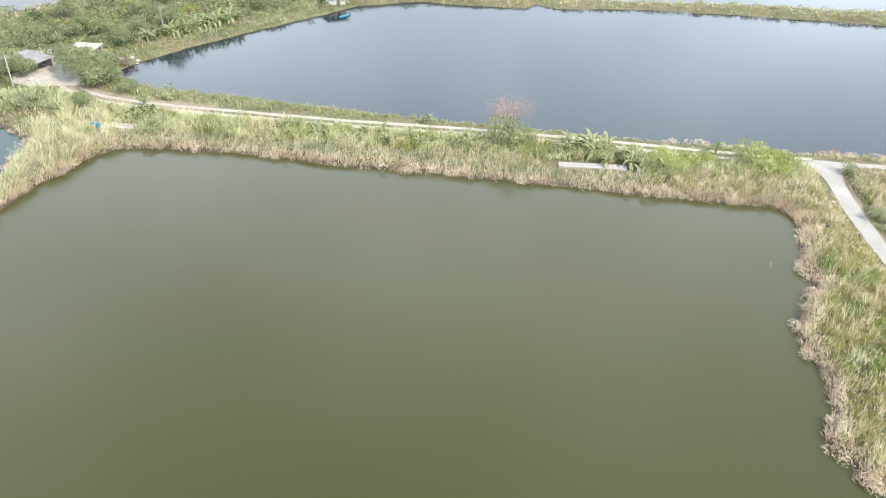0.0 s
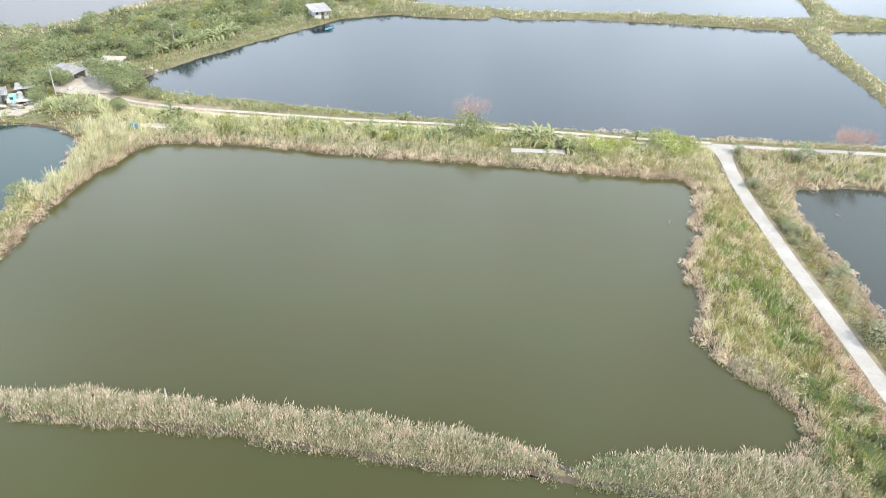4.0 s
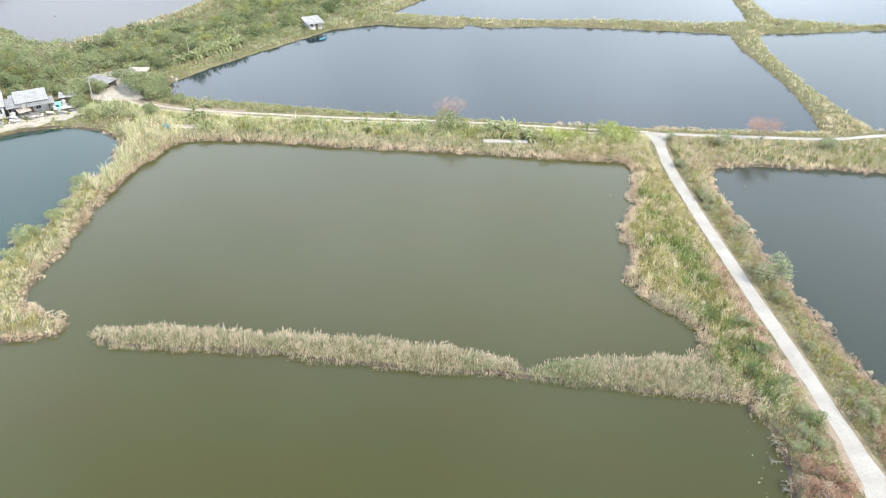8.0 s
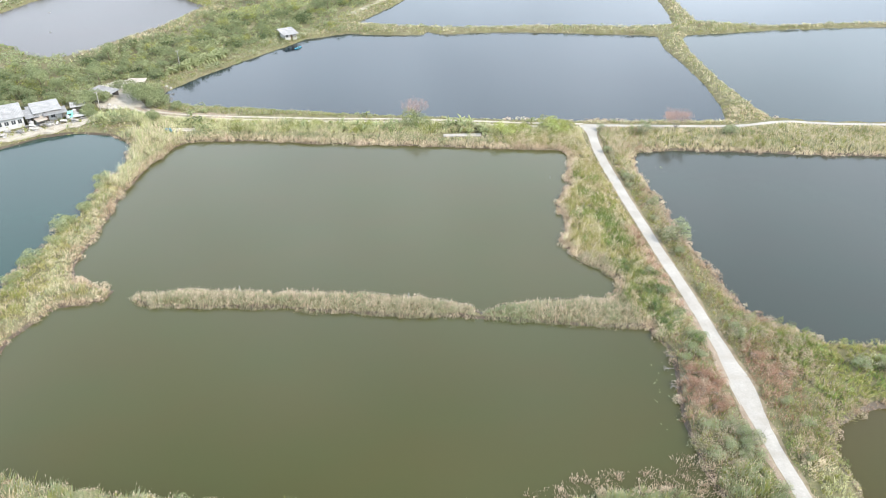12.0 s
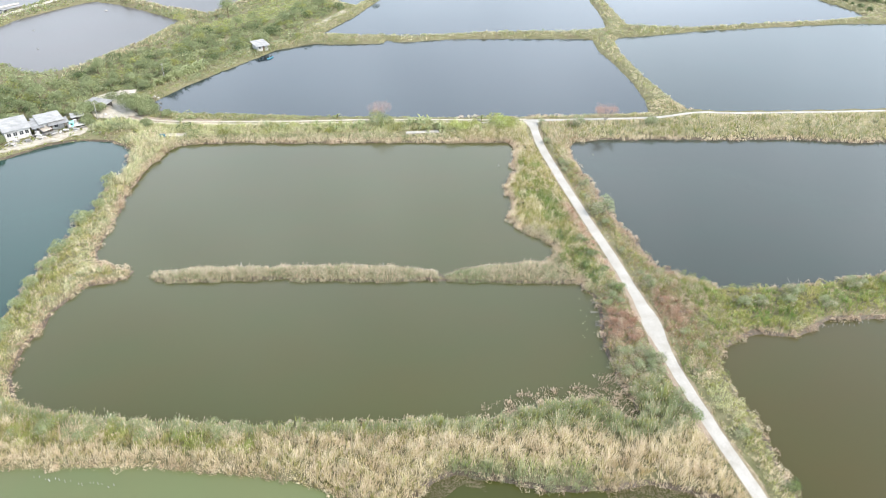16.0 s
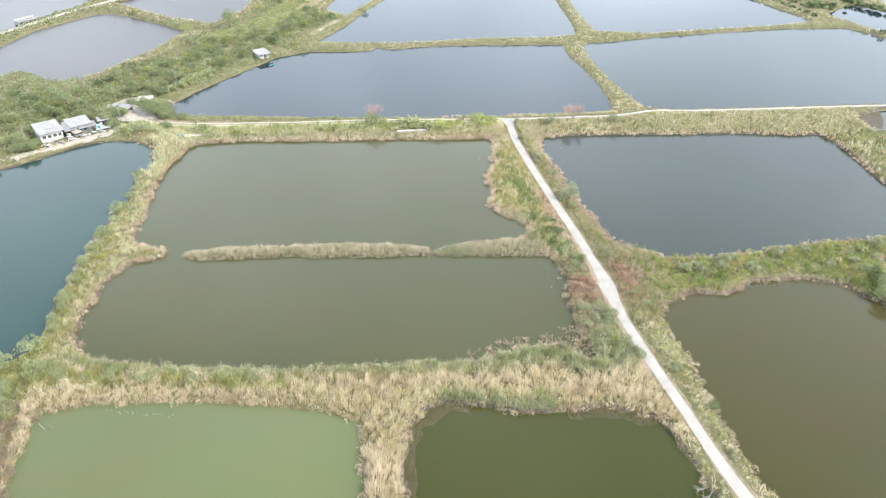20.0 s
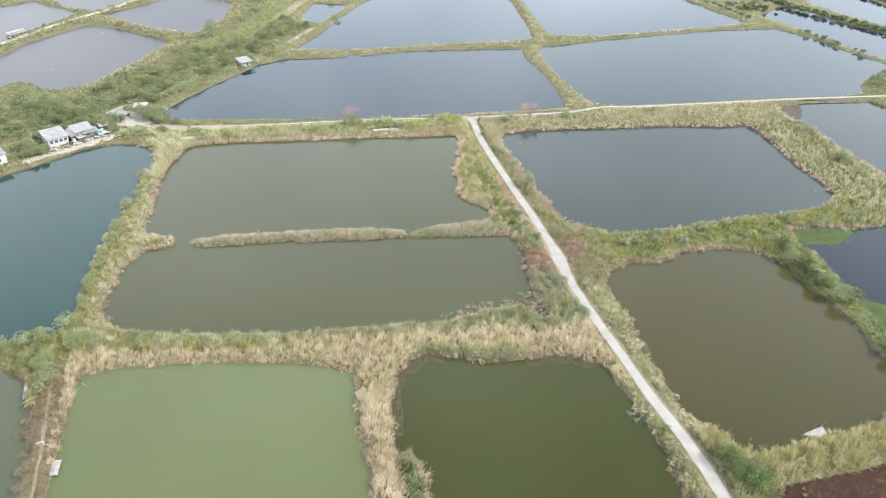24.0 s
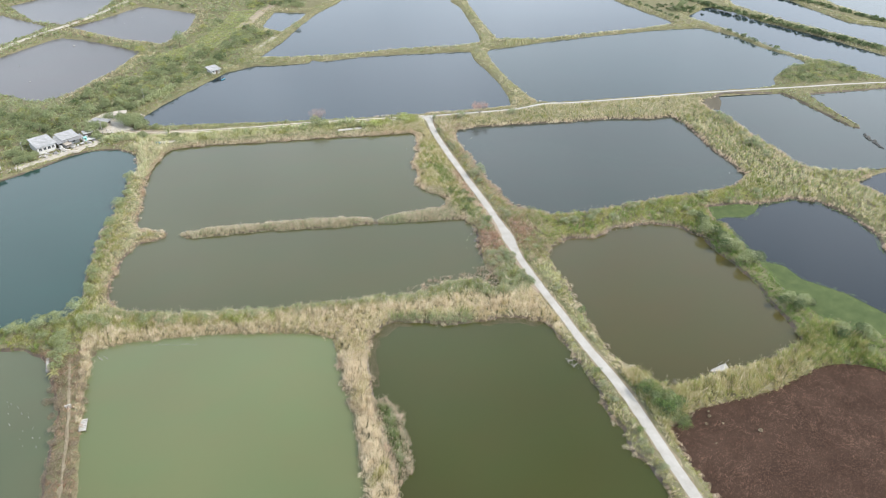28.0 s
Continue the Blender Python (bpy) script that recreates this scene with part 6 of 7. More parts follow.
def make_house(length, depth, high, roof, sheets, windows, doors=(), overhang=0.35, pitch=0.35, front_open=0.0):
    """A low house: four walls with real openings in front, frames, panes, and a roof of separate sheets. Origin: front corner."""
    ob = new("house")
    t = 0.16
    openings = sorted([(x, x + w, 0.95, 2.0, "w") for x, w in windows] + [(x, x + w, 0.0, 2.05, "d") for x, w in doors] + ([(0.4, front_open, 0.0, 2.3, "o")] if front_open else []))
    cuts = [0.0]
    for x0, x1, z0, z1, kind in openings:
        cuts += [x0, x1]
    cuts.append(length)
    for i in range(0, len(cuts), 2):
        if cuts[i + 1] - cuts[i] > 0.02:
            part("wall", box(bmesh.new(), cuts[i], cuts[i + 1], 0, t, -0.4, high), WHITEWASH, ob)
    for x0, x1, z0, z1, kind in openings:
        part("wall", box(bmesh.new(), x0, x1, 0, t, z1, high), WHITEWASH, ob)
        if z0 > 0:
            part("wall", box(bmesh.new(), x0, x1, 0, t, -0.4, z0), WHITEWASH, ob)
    part("wall", box(bmesh.new(), 0, length, depth - t, depth, -0.4, high + pitch), WHITEWASH, ob)
    for x in (0.0, length - t):
        bm = box(bmesh.new(), x, x + t, t, depth - t, -0.4, high)
        for v in bm.verts:
            if v.co.z > 1 and v.co.y > depth / 2:
                v.co.z += pitch
        part("wall", bm, WHITEWASH, ob)
    for x0, x1, z0, z1, kind in openings:
        if kind == "w":
            win = new("window")
            win.parent = ob
            for a in (x0, (x0 + x1) / 2 - 0.03, x1 - 0.06):
                part("frame", box(bmesh.new(), a, a + 0.06, 0.03, 0.10, z0 + 0.06, z1 - 0.06), FRAME, win)
            part("frame", box(bmesh.new(), x0, x1, 0.03, 0.10, z0, z0 + 0.06), FRAME, win)
            part("frame", box(bmesh.new(), x0, x1, 0.03, 0.10, z1 - 0.06, z1), FRAME, win)
            part("pane", box(bmesh.new(), x0 + 0.06, (x0 + x1) / 2 - 0.03, 0.055, 0.065, z0 + 0.06, z1 - 0.06), GLASS, win)
            part("pane", box(bmesh.new(), (x0 + x1) / 2 + 0.03, x1 - 0.06, 0.055, 0.065, z0 + 0.06, z1 - 0.06), GLASS, win)
            part("sill", box(bmesh.new(), x0 - 0.08, x1 + 0.08, -0.10, 0.03, z0 - 0.08, z0 - 0.004), WHITEWASH, win)
        elif kind == "d":
            door = part("door", box(bmesh.new(), x0 + 0.02, x1 - 0.02, 0.05, 0.10, 0.02, z1 - 0.02), DOORWOOD, ob)
            part("handle", box(bmesh.new(), x1 - 0.16, x1 - 0.10, 0.0, 0.05, 0.98, 1.04), FRAME, door)
    roof_sheets(ob, length, depth, high, roof, sheets, overhang, pitch)
    return ob


def roof_sheets(ob, length, depth, high, roof, sheets, overhang, pitch):
    w = (length + 2 * overhang) / sheets
    for k in range(sheets):
        x0 = -overhang + k * w
        bm = bmesh.new()
        ribs = 6
        rows = []
        for e in (0, 1):
            y, z = (-overhang * 1.6, high - 0.02) if e == 0 else (depth + overhang, high + pitch + 0.06)
            rows.append([[bm.verts.new((x0 + w * 0.995 * j / ribs, y, z + (0.05 if j % 2 else 0.0) + 0.012 * (k % 2) + q)) for j in range(ribs + 1)] for q in (0.03, 0.09)])
        for j in range(ribs):
            for q, flip in ((0, 1), (1, 0)):
                f = (rows[0][q][j], rows[0][q][j + 1], rows[1][q][j + 1], rows[1][q][j])
                bm.faces.new(f[::-1] if flip else f)
            for e in (0, 1):
                bm.faces.new((rows[e][0][j], rows[e][0][j + 1], rows[e][1][j + 1], rows[e][1][j]))
        for j in (0, ribs):
            bm.faces.new((rows[0][0][j], rows[0][1][j], rows[1][1][j], rows[1][0][j]))
        bmesh.ops.recalc_face_normals(bm, faces=bm.faces)
        part("roof_sheet", bm, roof, ob)


def make_shelter(length, depth, high, roof, sheets, pitch=0.25):
    """A sheet roof on posts, with a low wall of boards behind."""
    ob = new("shelter")
    for x in (0.1, length / 2, length - 0.1):
        for y, z in ((0.1, high - 0.05), (depth - 0.1, high + pitch - 0.02)):
            part("post", tube(bmesh.new(), [(x, y, -0.4), (x, y, z)], [0.06, 0.05], 6), GREY_WOOD, ob)
    for k in range(5):
        part("board", box(bmesh.new(), 0.05, length - 0.05, depth - 0.06, depth - 0.03, 0.1 + 0.34 * k, 0.42 + 0.34 * k), GREY_WOOD, ob)
    roof_sheets(ob, length, depth, high, roof, sheets, 0.25, pitch)
    return ob


def stand(ob, x, y, turn, z=None, size=1.0):
    ob.matrix_basis = pose(x, y, height_at(x, y) if z is None else z, 0, 0, turn) @ Matrix.Scale(size, 4)
    return ob


tagged(stand(make_house(6.2, 8.0, 2.6, ROOFING, 7, [(0.5, 1.0), (2.0, 1.0), (3.5, 1.0), (4.9, 0.9)]), -86.3, 100.9, 25.5, None, 0.98), "low white house with a pale metal roof above the pond", "house")
tagged(stand(make_house(6.6, 7.0, 3.1, ROOFING, 5, [(0.6, 1.1), (3.9, 1.1)], [(2.3, 1.0)], pitch=0.15), -78.7, 104.7, 26, None, 0.86), "white house with a flat pale roof above the pond", "house")
tagged(stand(make_house(1.9, 4.0, 2.3, GREYROOF, 2, [], [], 0.1, 0.2, 1.6), -80.3, 105.2, 25.5), "open lean-to between the two white houses", "shed")
tagged(stand(make_shelter(6.4, 3.0, 1.45, GREYROOF, 7, 0.15), -70.6, 120.8, -30, 0.95), "low open shelter with a pale grey sheet roof", "shelter")
tagged(stand(make_shelter(4.2, 2.8, 1.5, TANROOF, 4), -62.6, 124.4, -6, 0.95), "open shelter with a tan sheet roof", "shelter")
tagged(stand(make_shelter(4.6, 2.6, 2.1, GREYROOF, 5, 0.3), -76.2, 104.2, 26), "grey lean-to shelter before the white house", "shelter")
tagged(stand(make_shelter(3.0, 2.2, 1.8, ROOFING, 3, 0.2), -72.0, 109.6, 18), "small white-roofed shelter beside the truck", "shelter")
tagged(stand(make_house(6.5, 5.5, 3.2, GREYROOF, 6, [(0.8, 1.1), (3.8, 1.1)], [(2.5, 0.9)], pitch=0.3), -102.4, 89.6, 30), "white-walled house with a grey roof at the pond", "house")
tagged(stand(make_house(4.6, 5.6, 2.1, ROOFING, 5, [(0.5, 0.9)], [(2.2, 0.9)], 0.7, 0.5), -24.6, 160.8, 24, None, 0.8), "white hut with a pale roof at the water", "hut")


# clutter between and before the houses
def make_tank():
    ob = new("water_tank")
    bm = bmesh.new()
    bmesh.ops.create_cone(bm, cap_ends=True, segments=16, radius1=0.55, radius2=0.52, depth=1.1, matrix=pose(0, 0, 0.75))
    part("vessel", bm, FRAME, ob)
    bm = bmesh.new()
    bmesh.ops.create_cone(bm, cap_ends=True, segments=16, radius1=0.53, radius2=0.15, depth=0.22, matrix=pose(0, 0, 1.41))
    part("lid", bm, FRAME, ob)
    for k in range(4):
        part("foot", box(bmesh.new(), -0.45 + 0.6 * (k % 2), -0.15 + 0.6 * (k % 2), -0.45 + 0.6 * (k // 2), -0.15 + 0.6 * (k // 2), -0.3, 0.2), CLUTTER, ob)
    return ob


def make_sheet_pile(seed, n=5):
    """Old roofing sheets and boards leaning in a heap."""
    g = random.Random(seed)
    ob = new("scrap_heap")
    for k in range(n):
        bm = box(bmesh.new(), -g.uniform(0.5, 0.9), g.uniform(0.5, 0.9), -0.4, 0.4, 0.0, 0.05)
        sheet_ = part("board", bm, g.choice((GREYROOF, ROOFING, GREY_WOOD, WHITEWASH, CLUTTER)), ob)
        sheet_.matrix_basis = pose(g.uniform(-0.4, 0.4), g.uniform(-0.4, 0.4), 0.06 + 0.12 * k, g.uniform(-14, 14), g.uniform(-14, 14), g.uniform(0, 180))
    return ob


def on_row(along, out):
    """A place by the houses: metres along their front and out towards the pond."""
    c, s_ = math.cos(radians(26)), math.sin(radians(26))
    return -86.2 + along * c + out * s_, 100.9 + along * s_ - out * c


bare = [Vector(on_row(a, o)) for a, o in ((-9, 5.6), (-4, 4.4), (2, 4.2), (8, 4.4), (14, 4.6), (19, 4.4), (23, 3.4))]
tagged(ribbon("footpath", smooth_line(bare, 1.5), 0.0, 3.0, 0.93, GRAVEL, 0.5, 0.6), "pale rubble-strewn earth between houses and pond", "path", kind="structure")
heaps = [tagged(stand(make_sheet_pile(400 + k, 6), *on_row(7.6 + 1.4 * k, 1.4 + 0.6 * k), 30 * k), "heap of old boards and roofing sheets by the house", "scrap", "scrap heaps") for k in range(3)]
for i in range(34):
    x, y = on_row(rng.uniform(-1, 22), rng.uniform(0.8, 3.6))
    if looked_up(SHORE, np.array([x]), np.array([y]))[0] > 0.7:
        copy_thing(heaps[i % 3], pose(x, y, height_at(x, y), 0, 0, rng.uniform(0, 360)) @ Matrix.Scale(rng.uniform(0.5, 1.0), 4))
tank = tagged(stand(make_tank(), *on_row(7.3, 0.9), 0), "grey water tank on block feet between the houses", "tank", "water tanks")
for a, o in ((15.2, 1.0), (17.0, -1.2)):
    x, y = on_row(a, o)
    copy_thing(tank, pose(x, y, height_at(x, y), 0, 0, 45))
tagged(stand(make_shelter(2.5, 4.6, 2.2, GREYROOF, 3, 0.25), *on_row(6.6, 1.0), 26), "grey lean-to roof closing the gap between the houses", "shelter")
tagged(stand(make_shelter(2.0, 1.6, 1.7, TANROOF, 2, 0.15), *on_row(8.6, 2.6), 40), "tan scrap shelter among the heaps", "shelter")
for a, o, k in ((-1, -10.5, 0.9), (4, -11.5, 1.0), (9, -11, 0.9), (14, -10, 0.85), (17.5, -7.5, 0.7), (-4, -6, 0.8)):
    x, y = on_row(a, o)
    put(protos[rng.choice((4, 5, 1, 3))], x, y, rng.uniform(0, 360), k)
for a, o, k in ((20, 2.5, 0.5), (-3.5, 3.4, 0.6), (-6.5, 2.5, 0.7)):
    x, y = on_row(a, o)
    put(yard_bush, x, y, rng.uniform(0, 360), k)


def make_truck():
    ob = new("truck")
    bm = box(bmesh.new(), 0, 1.5, -0.8, 0.8, 0.45, 1.75, 0.08)
    for v in bm.verts:
        if v.co.z > 1.2 and v.co.x < 0.5:
            v.co.x += 0.35
    cab = part("cab", bm, TEAL, ob)
    part("windscreen", box(bmesh.new(), 0.16, 0.30, -0.65, 0.65, 1.15, 1.6), GLASS, cab)
    for s in (-1, 1):
        part("side_window", box(bmesh.new(), 0.6, 1.25, s * 0.81 - 0.01, s * 0.81 + 0.01, 1.15, 1.6), GLASS, cab)
        part("headlight", box(bmesh.new(), -0.03, 0.02, s * 0.6 - 0.12, s * 0.6 + 0.12, 0.65, 0.8), STAKE, cab)
    part("cargo_bed", box(bmesh.new(), 1.55, 4.2, -0.85, 0.85, 0.65, 0.8, 0.02), WHITEWASH, ob)
    for s in (-1, 1):
        part("bed_side", box(bmesh.new(), 1.55, 4.2, s * 0.85 - 0.03, s * 0.85 + 0.03, 0.8, 1.15), WHITEWASH, ob)
    part("tailgate", box(bmesh.new(), 4.17, 4.23, -0.82, 0.82, 0.8, 1.15), WHITEWASH, ob)
    for x in (0.7, 3.3):
        for s in (-1, 1):
            bm = bmesh.new()
            bmesh.ops.create_cone(bm, cap_ends=True, segments=14, radius1=0.34, radius2=0.34, depth=0.22, matrix=pose(x, s * 0.72, 0.34, 90))
            wheel = part("wheel", bm, RUBBER, ob)
            bm = bmesh.new()
            bmesh.ops.create_cone(bm, cap_ends=True, segments=12, radius1=0.18, radius2=0.14, depth=0.05, matrix=pose(x, s * 0.85, 0.34, -90 * s))
            part("rim", bm, STAKE, wheel)
    return ob


tagged(stand(make_truck(), -72.6, 107.0, 12), "small teal truck with a white cargo bed, parked by the house", "truck")


def make_pole(high, arms):
    ob = new("utility_pole")
    part("shaft", tube(bmesh.new(), [(0, 0, -0.4), (0, 0, high * 0.5), (0.02, 0, high)], [0.12, 0.10, 0.08], 8), STAKE, ob)
    for k in range(arms):
        arm = part("crossarm", box(bmesh.new(), -0.6, 0.6, -0.05, 0.05, high - 0.35 - 0.5 * k, high - 0.25 - 0.5 * k), GREY_WOOD, ob)
        for x in (-0.5, 0.5):
            part("insulator", tube(bmesh.new(), [(x, 0, high - 0.25 - 0.5 * k), (x, 0, high - 0.1 - 0.5 * k)], [0.04, 0.03], 6), STAKE, arm)
    return ob


pole = tagged(stand(make_pole(4.8, 1), -91.0, 102.4, 20), "pale utility pole behind the pond bank", "pole", "utility poles")
for x, y in ((-66.2, 111.8), (-52, 140)):
    copy_thing(pole, pose(x, y, height_at(x, y), 0, 0, 40))


# ---- clutter, stakes and floating things ----
def lump(seed, sx, sy, sz, name="rubble_block", mat=None):
    g = random.Random(seed)
    bm = bmesh.new()
    bmesh.ops.create_icosphere(bm, subdivisions=1, radius=0.5)
    for v in bm.verts:
        v.co = Vector((v.co.x * sx, v.co.y * sy, max(v.co.z, -0.2) * sz)) * g.uniform(0.75, 1.2)
    return part(name, bm, mat or CLUTTER)


blocks = [tagged(lump(200 + k, 1.2, 0.8, 0.7), "pale lump of rubble on the pond bank", "rubble", "bank rubble") for k in range(4)]
for k, b in enumerate(blocks):
    b.matrix_basis = pose(-84 + 3 * k, 99.4 + 1.6 * k, height_at(-84 + 3 * k, 99.4 + 1.6 * k) + 0.05, 0, 0, 50 * k)
for i in range(80):
    t = rng.random()
    x = -98 + 34 * t + rng.uniform(-1, 1)
    y = 89 + 19 * min(t * 1.35, 1) - (4.5 * max(t - 0.74, 0) * 4) + rng.uniform(-1.2, 2.2)
    if looked_up(SHORE, np.array([x]), np.array([y]))[0] > 0.6:
        copy_thing(blocks[i % 4], pose(x, y, height_at(x, y) + 0.03, 0, 0, rng.uniform(0, 360)) @ Matrix.Scale(rng.uniform(0.25, 0.8), 4))
for i in range(9):
    x, y = -53.5 + rng.uniform(-3, 3), 126.0 + rng.uniform(-0.9, 0.9)
    copy_thing(blocks[i % 4], pose(x, y, height_at(x, y), 0, 0, rng.uniform(0, 360)) @ Matrix.Scale(rng.uniform(0.5, 1.1), 4))
for i in range(9):
    x, y = -64.5 + rng.uniform(-2, 2), 113.6 + rng.uniform(-1.6, 1.6)
    copy_thing(blocks[i % 4], pose(x, y, 0.97, 0, 0, rng.uniform(0, 360)) @ Matrix.Scale(rng.uniform(0.4, 1.1), 4))


def make_barrel():
    ob = new("barrel")
    bm = bmesh.new()
    prof = [(0.27, 0.0), (0.29, 0.05), (0.30, 0.28), (0.315, 0.30), (0.30, 0.33), (0.30, 0.57), (0.315, 0.60), (0.30, 0.62), (0.29, 0.85), (0.27, 0.89)]
    rings = [[bm.verts.new((r * math.cos(a * math.tau / 14), r * math.sin(a * math.tau / 14), z)) for a in range(14)] for r, z in prof]
    for a, b in zip(rings, rings[1:]):
        for k in range(14):
            bm.faces.new((a[k], a[(k + 1) % 14], b[(k + 1) % 14], b[k]))
    bm.faces.new(rings[0][::-1])
    part("drum", bm, BLUE, ob)
    bm = bmesh.new()
    bmesh.ops.create_cone(bm, cap_ends=True, segments=14, radius1=0.275, radius2=0.25, depth=0.06, matrix=pose(0, 0, 0.90))
    part("lid", bm, BLUE, ob)
    return ob


barrel = tagged(stand(make_barrel(), -47.9, 96.6, 0), "blue plastic barrel on the bank", "barrel", "blue barrels")
for x, y in ((-47.1, 96.3),):
    copy_thing(barrel, pose(x, y, height_at(x, y), 0, 0, 30))


def slab(name, x0, x1, y0, y1, turn, mat, thick=0.16, lift=0.06):
    bm = bmesh.new()
    box(bm, -(x1 - x0) / 2, (x1 - x0) / 2, -(y1 - y0) / 2, (y1 - y0) / 2, -0.35, thick, 0.03)
    ob = part(name, bm, mat)
    cx, cy = (x0 + x1) / 2, (y0 + y1) / 2
    ob.matrix_basis = pose(cx, cy, height_at(cx, cy) + lift, 0, 0, turn)
    return ob


tagged(slab("paved_pad", 14.4, 23.0, 87.0, 88.3, -4.0, CONCRETE, 0.02, 0.08), "narrow pale paved strip above the reeds", "pad", kind="structure")
tagged(slab("paved_pad", -47, -41.5, 96.3, 98.0, -6, GRAVEL, 0.2, 0.2), "pale worn clearing on the bank corner", "pad", kind="structure")
tagged(slab("concrete_slab", -73.6, -72.7, -16.8, -12.0, 4, STAKE), "pale concrete landing slab at the water", "slab")


def make_landing():
    """A broken platform: deck planks on posts at the sluice."""
    ob = new("landing_stage")
    for k in range(7):
        part("plank", box(bmesh.new(), -0.9, 0.9, -3.1 + 0.62 * k + 0.04, -3.1 + 0.62 * (k + 1) - 0.05 * (k % 3), 0.55, 0.62), STAKE, ob)
    for x in (-0.8, 0.8):
        for y in (-3.0, -1.0, 1.1):
            part("post", tube(bmesh.new(), [(x, y, -1.4), (x, y, 0.55)], [0.07, 0.06], 6), GREY_WOOD, ob)
        part("beam", box(bmesh.new(), x - 0.06, x + 0.06, -3.1, 1.25, 0.43, 0.55), GREY_WOOD, ob)
    return ob


tagged(stand(make_landing(), -64.4, -36.2, -3, 0.0, 0.8), "broken pale plank landing stage beside the dike", "landing stage")
gate = new("sluice_gate")
for s in (-0.45, 0.45):
    part("upright", box(bmesh.new(), s - 0.08, s + 0.08, -0.1, 0.1, -0.6, 1.0, 0.02), CLUTTER, gate)
part("lintel", box(bmesh.new(), -0.7, 0.7, -0.12, 0.12, 1.0, 1.18, 0.02), CLUTTER, gate)
part("gate_board", box(bmesh.new(), -0.37, 0.37, -0.03, 0.03, -0.5, 0.7), GREY_WOOD, gate)
tagged(stand(gate, -67.5, -31.2, 10, 0.55), "small concrete sluice gate on the dike", "sluice gate")


def make_boat():
    """A small open punt with two thwarts."""
    ob = new("boat")
    bm, rows = bmesh.new(), []
    for t in (-1.0, -0.75, -0.3, 0.3, 0.75, 1.0):
        w, low = 0.5 * (1 - 0.55 * t ** 4), 0.02 + 0.16 * t ** 4
        rows.append([bm.verts.new((1.7 * t, y, z)) for y, z in ((-w, 0.36), (-0.75 * w, low), (0.75 * w, low), (w, 0.36), (0.86 * w, 0.36), (0.64 * w, low + 0.05), (-0.64 * w, low + 0.05), (-0.86 * w, 0.36))])
    for a, b in zip(rows, rows[1:]):
        for k in range(8):
            bm.faces.new((a[k], a[(k + 1) % 8], b[(k + 1) % 8], b[k]))
    bm.faces.new(rows[0])
    bm.faces.new(rows[-1][::-1])
    bmesh.ops.recalc_face_normals(bm, faces=bm.faces)
    part("hull", bm, BLUE, ob)
    for x in (-0.7, 0.5):
        part("thwart", box(bmesh.new(), x - 0.12, x + 0.12, -0.42, 0.42, 0.26, 0.30), GREY_WOOD, ob)
    return ob


boat = make_boat()
boat.matrix_basis = pose(-20.6, 155.6, -0.08, 0, 0, 50) @ Matrix.Scale(0.8, 4)
tagged(boat, "small blue punt moored at the hut", "boat")


def stake_mesh(seed):
    g = random.Random(seed)
    bm = tube(bmesh.new(), [(0, 0, -1.2), (0.02, 0, 0.1), (g.uniform(-0.08, 0.08), 0.03, 0.75)], [0.06, 0.055, 0.045], 6)
    me = bpy.data.meshes.new("stake")
    bm.to_mesh(me)
    bm.free()
    me.materials.append(STAKE)
    return me


STAKES = [stake_mesh(k) for k in range(3)]


def stakes(n, where, label, group):
    for i in range(n):
        x, y = where(i)
        ob = new("stake", STAKES[i % 3])
        ob.matrix_basis = pose(x, y, 0.0, rng.uniform(-8, 8), rng.uniform(-8, 8), rng.uniform(0, 360)) @ Matrix.Scale(rng.uniform(0.4, 0.85), 4)
        tagged(ob, label, "stake", group)


stakes(16, lambda i: (-52 + 0.75 * i + rng.uniform(-0.3, 0.3), -13.9 - 0.26 * 0.75 * i - rng.uniform(0, 1.2)), "pale wooden stake standing in the green pond", "stakes in the green pond")
stakes(8, lambda i: (-62.6 + 0.3 * i, -15.2 - 0.4 * (i % 4)), "pale wooden stake at the pond corner", "corner stakes")
stakes(12, lambda i: (73 + 0.95 * i, -3.3 - 0.06 * i - rng.uniform(0, 0.7)), "pale wooden stake below the cross dike", "stakes below the dike")
stakes(18, lambda i: (-79 + 0.3 * i + rng.uniform(-2.2, 2.2), -24 - 1.0 * i + rng.uniform(-2, 2)), "old stake in the milky pond", "stakes in the milky pond")
stakes(6, lambda i: (70.5 + 0.6 * i, -62.0 + 0.25 * (i % 3)), "thin stake beside the tarpaulin raft", "stakes by the raft")
stakes(1, lambda i: (34.0, 66.5), "lone pale stake in the olive pond", "lone stake")
stakes(2, lambda i: (125 + 4 * i, 15 + i), "pale stake in the grey pond", "stakes in the grey pond")
stakes(1, lambda i: (-79.5, 94.5), "tall stake in the teal pond", "stake in the teal pond")

ISLAND_STAKES = [(-25.5, 33.0), (1.5, 28.0)]
for x, y in ISLAND_STAKES:
    ob = new("stake", STAKES[0])
    ob.matrix_basis = pose(x, y, 0.3, 3, -4, 20) @ Matrix.Scale(1.6, 4)
    tagged(ob, "tall weathered stake among the cattails", "stake", "stakes in the cattails")

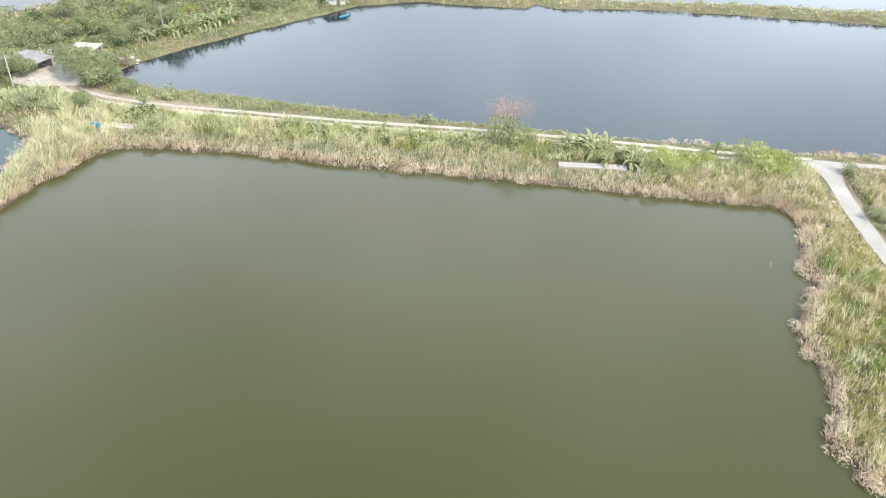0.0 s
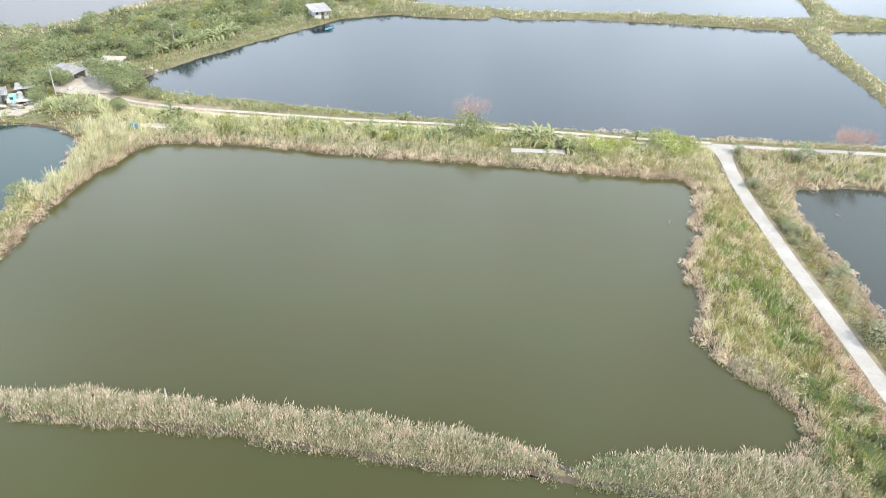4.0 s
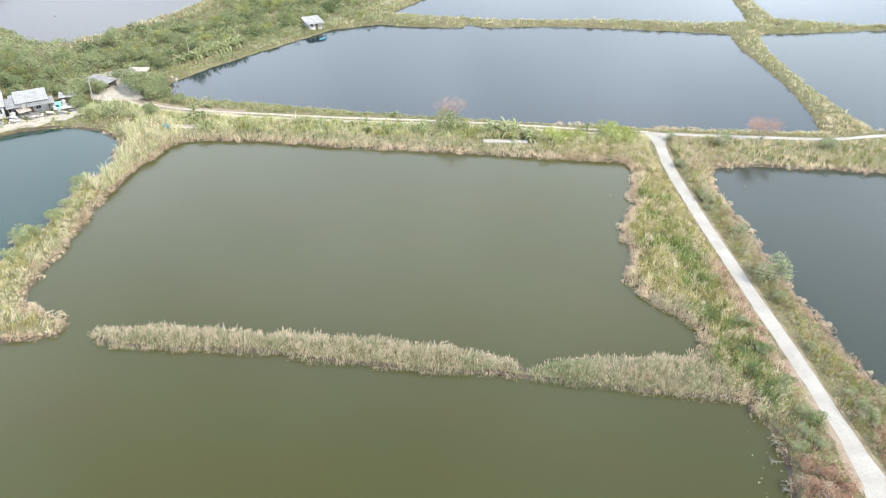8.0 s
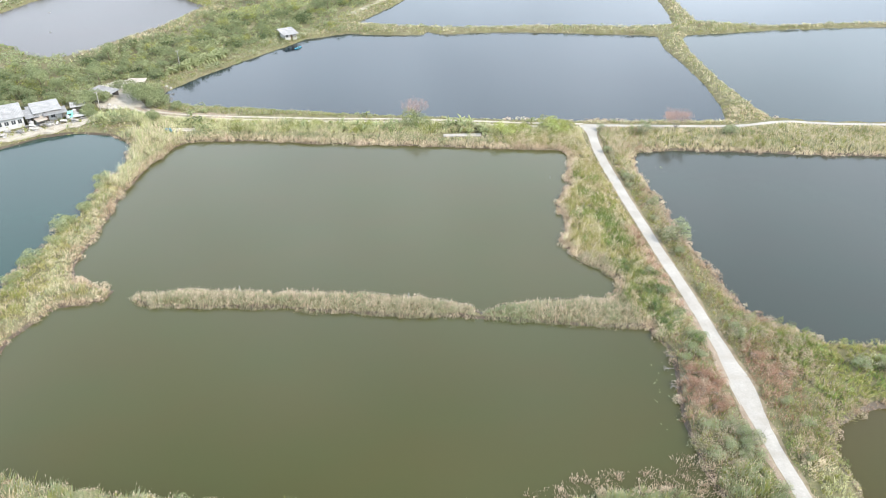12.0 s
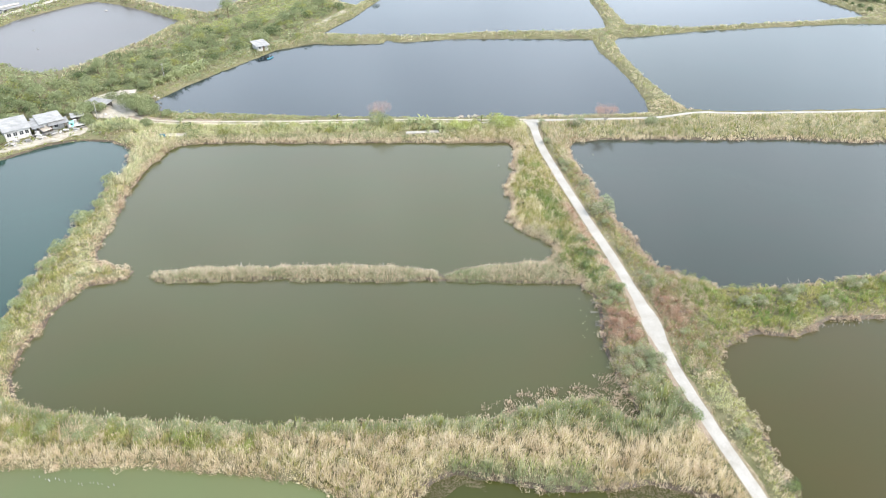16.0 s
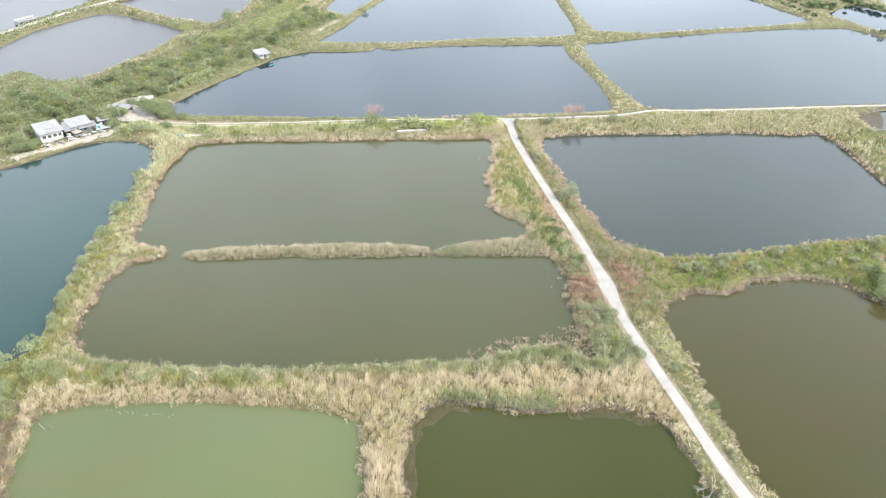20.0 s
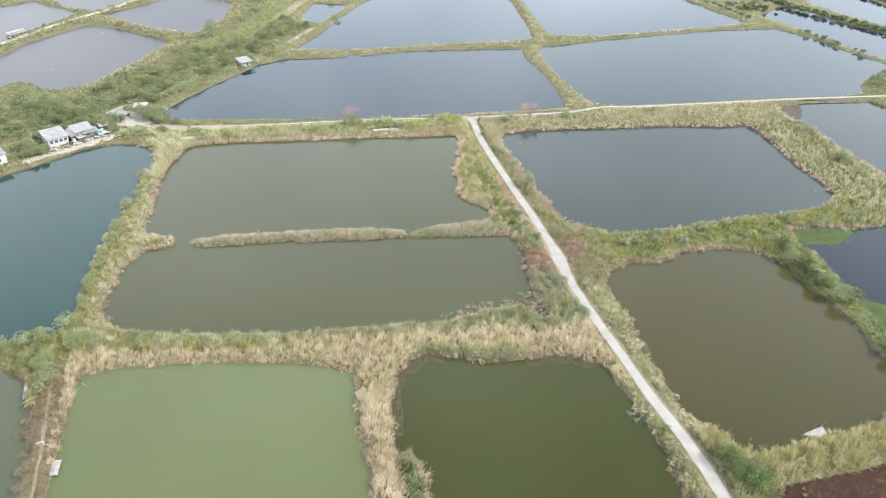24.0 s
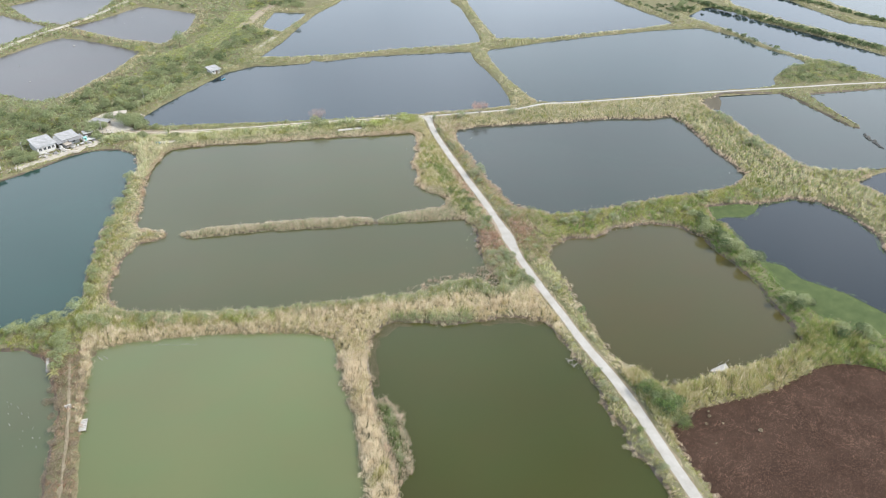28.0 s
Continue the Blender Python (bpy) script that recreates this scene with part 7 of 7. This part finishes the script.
# the tarpaulin raft
raft = new("raft")
bm = bmesh.new()
top = [bm.verts.new(p) for p in ((-2.3, -0.3, 0.18), (0.2, -1.1, 0.22), (2.2, -0.9, 0.25), (1.6, 0.5, 1.05), (0.3, 0.5, 0.6))]
low = [bm.verts.new((v.co.x * 1.03, v.co.y * 1.03, -0.05)) for v in top]
bm.faces.new(top)
bm.faces.new(low[::-1])
for k in range(5):
    bm.faces.new((top[k], low[k], low[(k + 1) % 5], top[(k + 1) % 5]))
bmesh.ops.recalc_face_normals(bm, faces=bm.faces)
part("tarpaulin", bm, TARP, raft)
part("float_log", tube(bmesh.new(), [(-1.8, -0.9, -0.02), (0, -1.2, 0.02), (2.1, -1.1, 0.0)], [0.11, 0.12, 0.10], 7), GREY_WOOD, raft)
part("float_log", tube(bmesh.new(), [(-1.8, 0.2, -0.02), (0, 0.55, 0.02), (1.9, 0.6, 0.0)], [0.11, 0.12, 0.10], 7), GREY_WOOD, raft)
part("mast", tube(bmesh.new(), [(1.6, 0.5, -0.2), (1.6, 0.5, 1.2)], [0.05, 0.04], 6), GREY_WOOD, raft)
raft.matrix_basis = pose(69.8, -63.2, 0.02, 0, 0, -8)
tagged(raft, "floating raft under a sagging grey tarpaulin", "raft")


def make_branch(seed, length):
    g = random.Random(seed)
    ob = new("fallen_branch")
    part("limb", tube(bmesh.new(), [(0, 0, 0.1), (length * 0.5, 0.1, 0.35), (length, -0.1, 0.3)], [0.06, 0.045, 0.02], 6), GREY_WOOD, ob)
    for k in range(14):
        t = g.uniform(0.25, 0.95)
        s = (length * t, 0.05, 0.3)
        e = (s[0] + g.uniform(0.2, 0.7), g.uniform(-0.9, 0.9), g.uniform(0.1, 0.9))
        part("twig", tube(bmesh.new(), [s, e], [0.022, 0.009], 4), GREY_WOOD, ob)
    return ob


branch = tagged(make_branch(300, 2.0), "bare grey branch lying in the pond edge", "branch", "fallen branches")
branch.matrix_basis = pose(39.4, 9.2, 0.1, 0, 0, 160)
for x, y, a, k in ((37.8, 7.3, 185, 0.8), (37.6, 3.2, 170, 0.9), (37.4, 1.2, 200, 0.9), (41.2, -50.2, 195, 1.5), (41.0, -51.3, 215, 1.3), (56.6, -64.6, 100, 0.9), (57.6, -65.2, 60, 0.8), (58.6, -64.8, 120, 0.8), (36.4, -2, 170, 0.6)):
    copy_thing(branch, pose(x, y, 0.1, 0, 0, a) @ Matrix.Scale(k, 4))
tussock = tagged(make_shrub(320, 0.4, 0.6, [DRY, CATTAIL], 0.10, 260), "pale dry grass tussock in the lotus field", "tussock", "dry tussocks")
tussock.name = "dry_tussock"
tussock.matrix_basis = pose(55.4, -74.0, 0.3, 0, 0, 0)
for x, y, k in ((58.9, -75.2, 1.0), (59.6, -74.0, 0.7), (57.2, -76.9, 0.9), (60.5, -77.8, 0.7), (66.5, -82.0, 1.2), (56.0, -82, 0.5)):
    copy_thing(tussock, pose(x, y, 0.3, 0, 0, 70 * x) @ Matrix.Scale(k * 0.9, 4))
rock = [tagged(lump(340 + k, 1.6, 1.1, 0.9, "rock", ROCK), "grey rock of a low stone spit", "rock", "stone spit") for k in range(3)]
for k, b in enumerate(rock):
    b.matrix_basis = pose(192 - 0.2 * k, 24 - 2.2 * k, 0.0, 0, 0, 40 * k)
for i in range(14):
    t = i / 13
    copy_thing(rock[i % 3], pose(192.5 - 1.5 * t + rng.uniform(-0.8, 0.8), 26 - 11 * t, 0.0, 0, 0, rng.uniform(0, 360)) @ Matrix.Scale(rng.uniform(0.7, 1.3), 4))


def make_float():
    """Two pontoons with a small paddle wheel between."""
    ob = new("aerator")
    for s in (-0.5, 0.5):
        part("pontoon", tube(bmesh.new(), [(-0.9, s, 0.06), (-0.6, s, 0.1), (0.6, s, 0.1), (0.9, s, 0.06)], [0.08, 0.16, 0.16, 0.08], 8), STAKE, ob)
    part("axle", tube(bmesh.new(), [(0, -0.7, 0.32), (0, 0.7, 0.32)], [0.03, 0.03], 6), FRAME, ob)
    for k in range(6):
        blade = part("paddle", box(bmesh.new(), -0.02, 0.02, -0.35, 0.35, 0.0, 0.32), STAKE, ob)
        blade.matrix_basis = pose(0, 0, 0.32, 0, 60 * k, 0)
    part("motor", box(bmesh.new(), -0.2, 0.2, 0.1, 0.4, 0.3, 0.6, 0.04), FRAME, ob)
    return ob


aerator = tagged(make_float(), "white paddle aerator floating in the silted pond", "aerator", "pond aerators")
aerator.matrix_basis = pose(-83.3, 222.5, 0.0, 0, 0, 20) @ Matrix.Scale(0.65, 4)
for x, y in ((-104.4, 201.1), (-97.7, 179.0), (-53.3, 259.2), (-61.5, 251.0), (-125.5, 276.7)):
    copy_thing(aerator, pose(x, y, 0.0, 0, 0, 3 * x) @ Matrix.Scale(0.65, 4))
ruin = new("sluice_house")
for k in range(5):
    part("pier", box(bmesh.new(), 2.0 * k, 2.0 * k + 0.5, 0, 3.0, -0.6, 1.5, 0.03), CLUTTER, ruin)
for k in range(4):
    part("deck_slab", box(bmesh.new(), 2.0 * k + 0.02, 2.0 * k + 1.98, -0.2, 3.2, 1.504, 1.75, 0.03), GREYROOF, ruin)
part("parapet", box(bmesh.new(), 0, 8.4, 2.9, 3.1, 1.754, 2.4, 0.02), CLUTTER, ruin)
tagged(stand(ruin, -121.5, 225.5, 42, -0.4), "pale concrete sluice house on the silted pond dike", "sluice house")
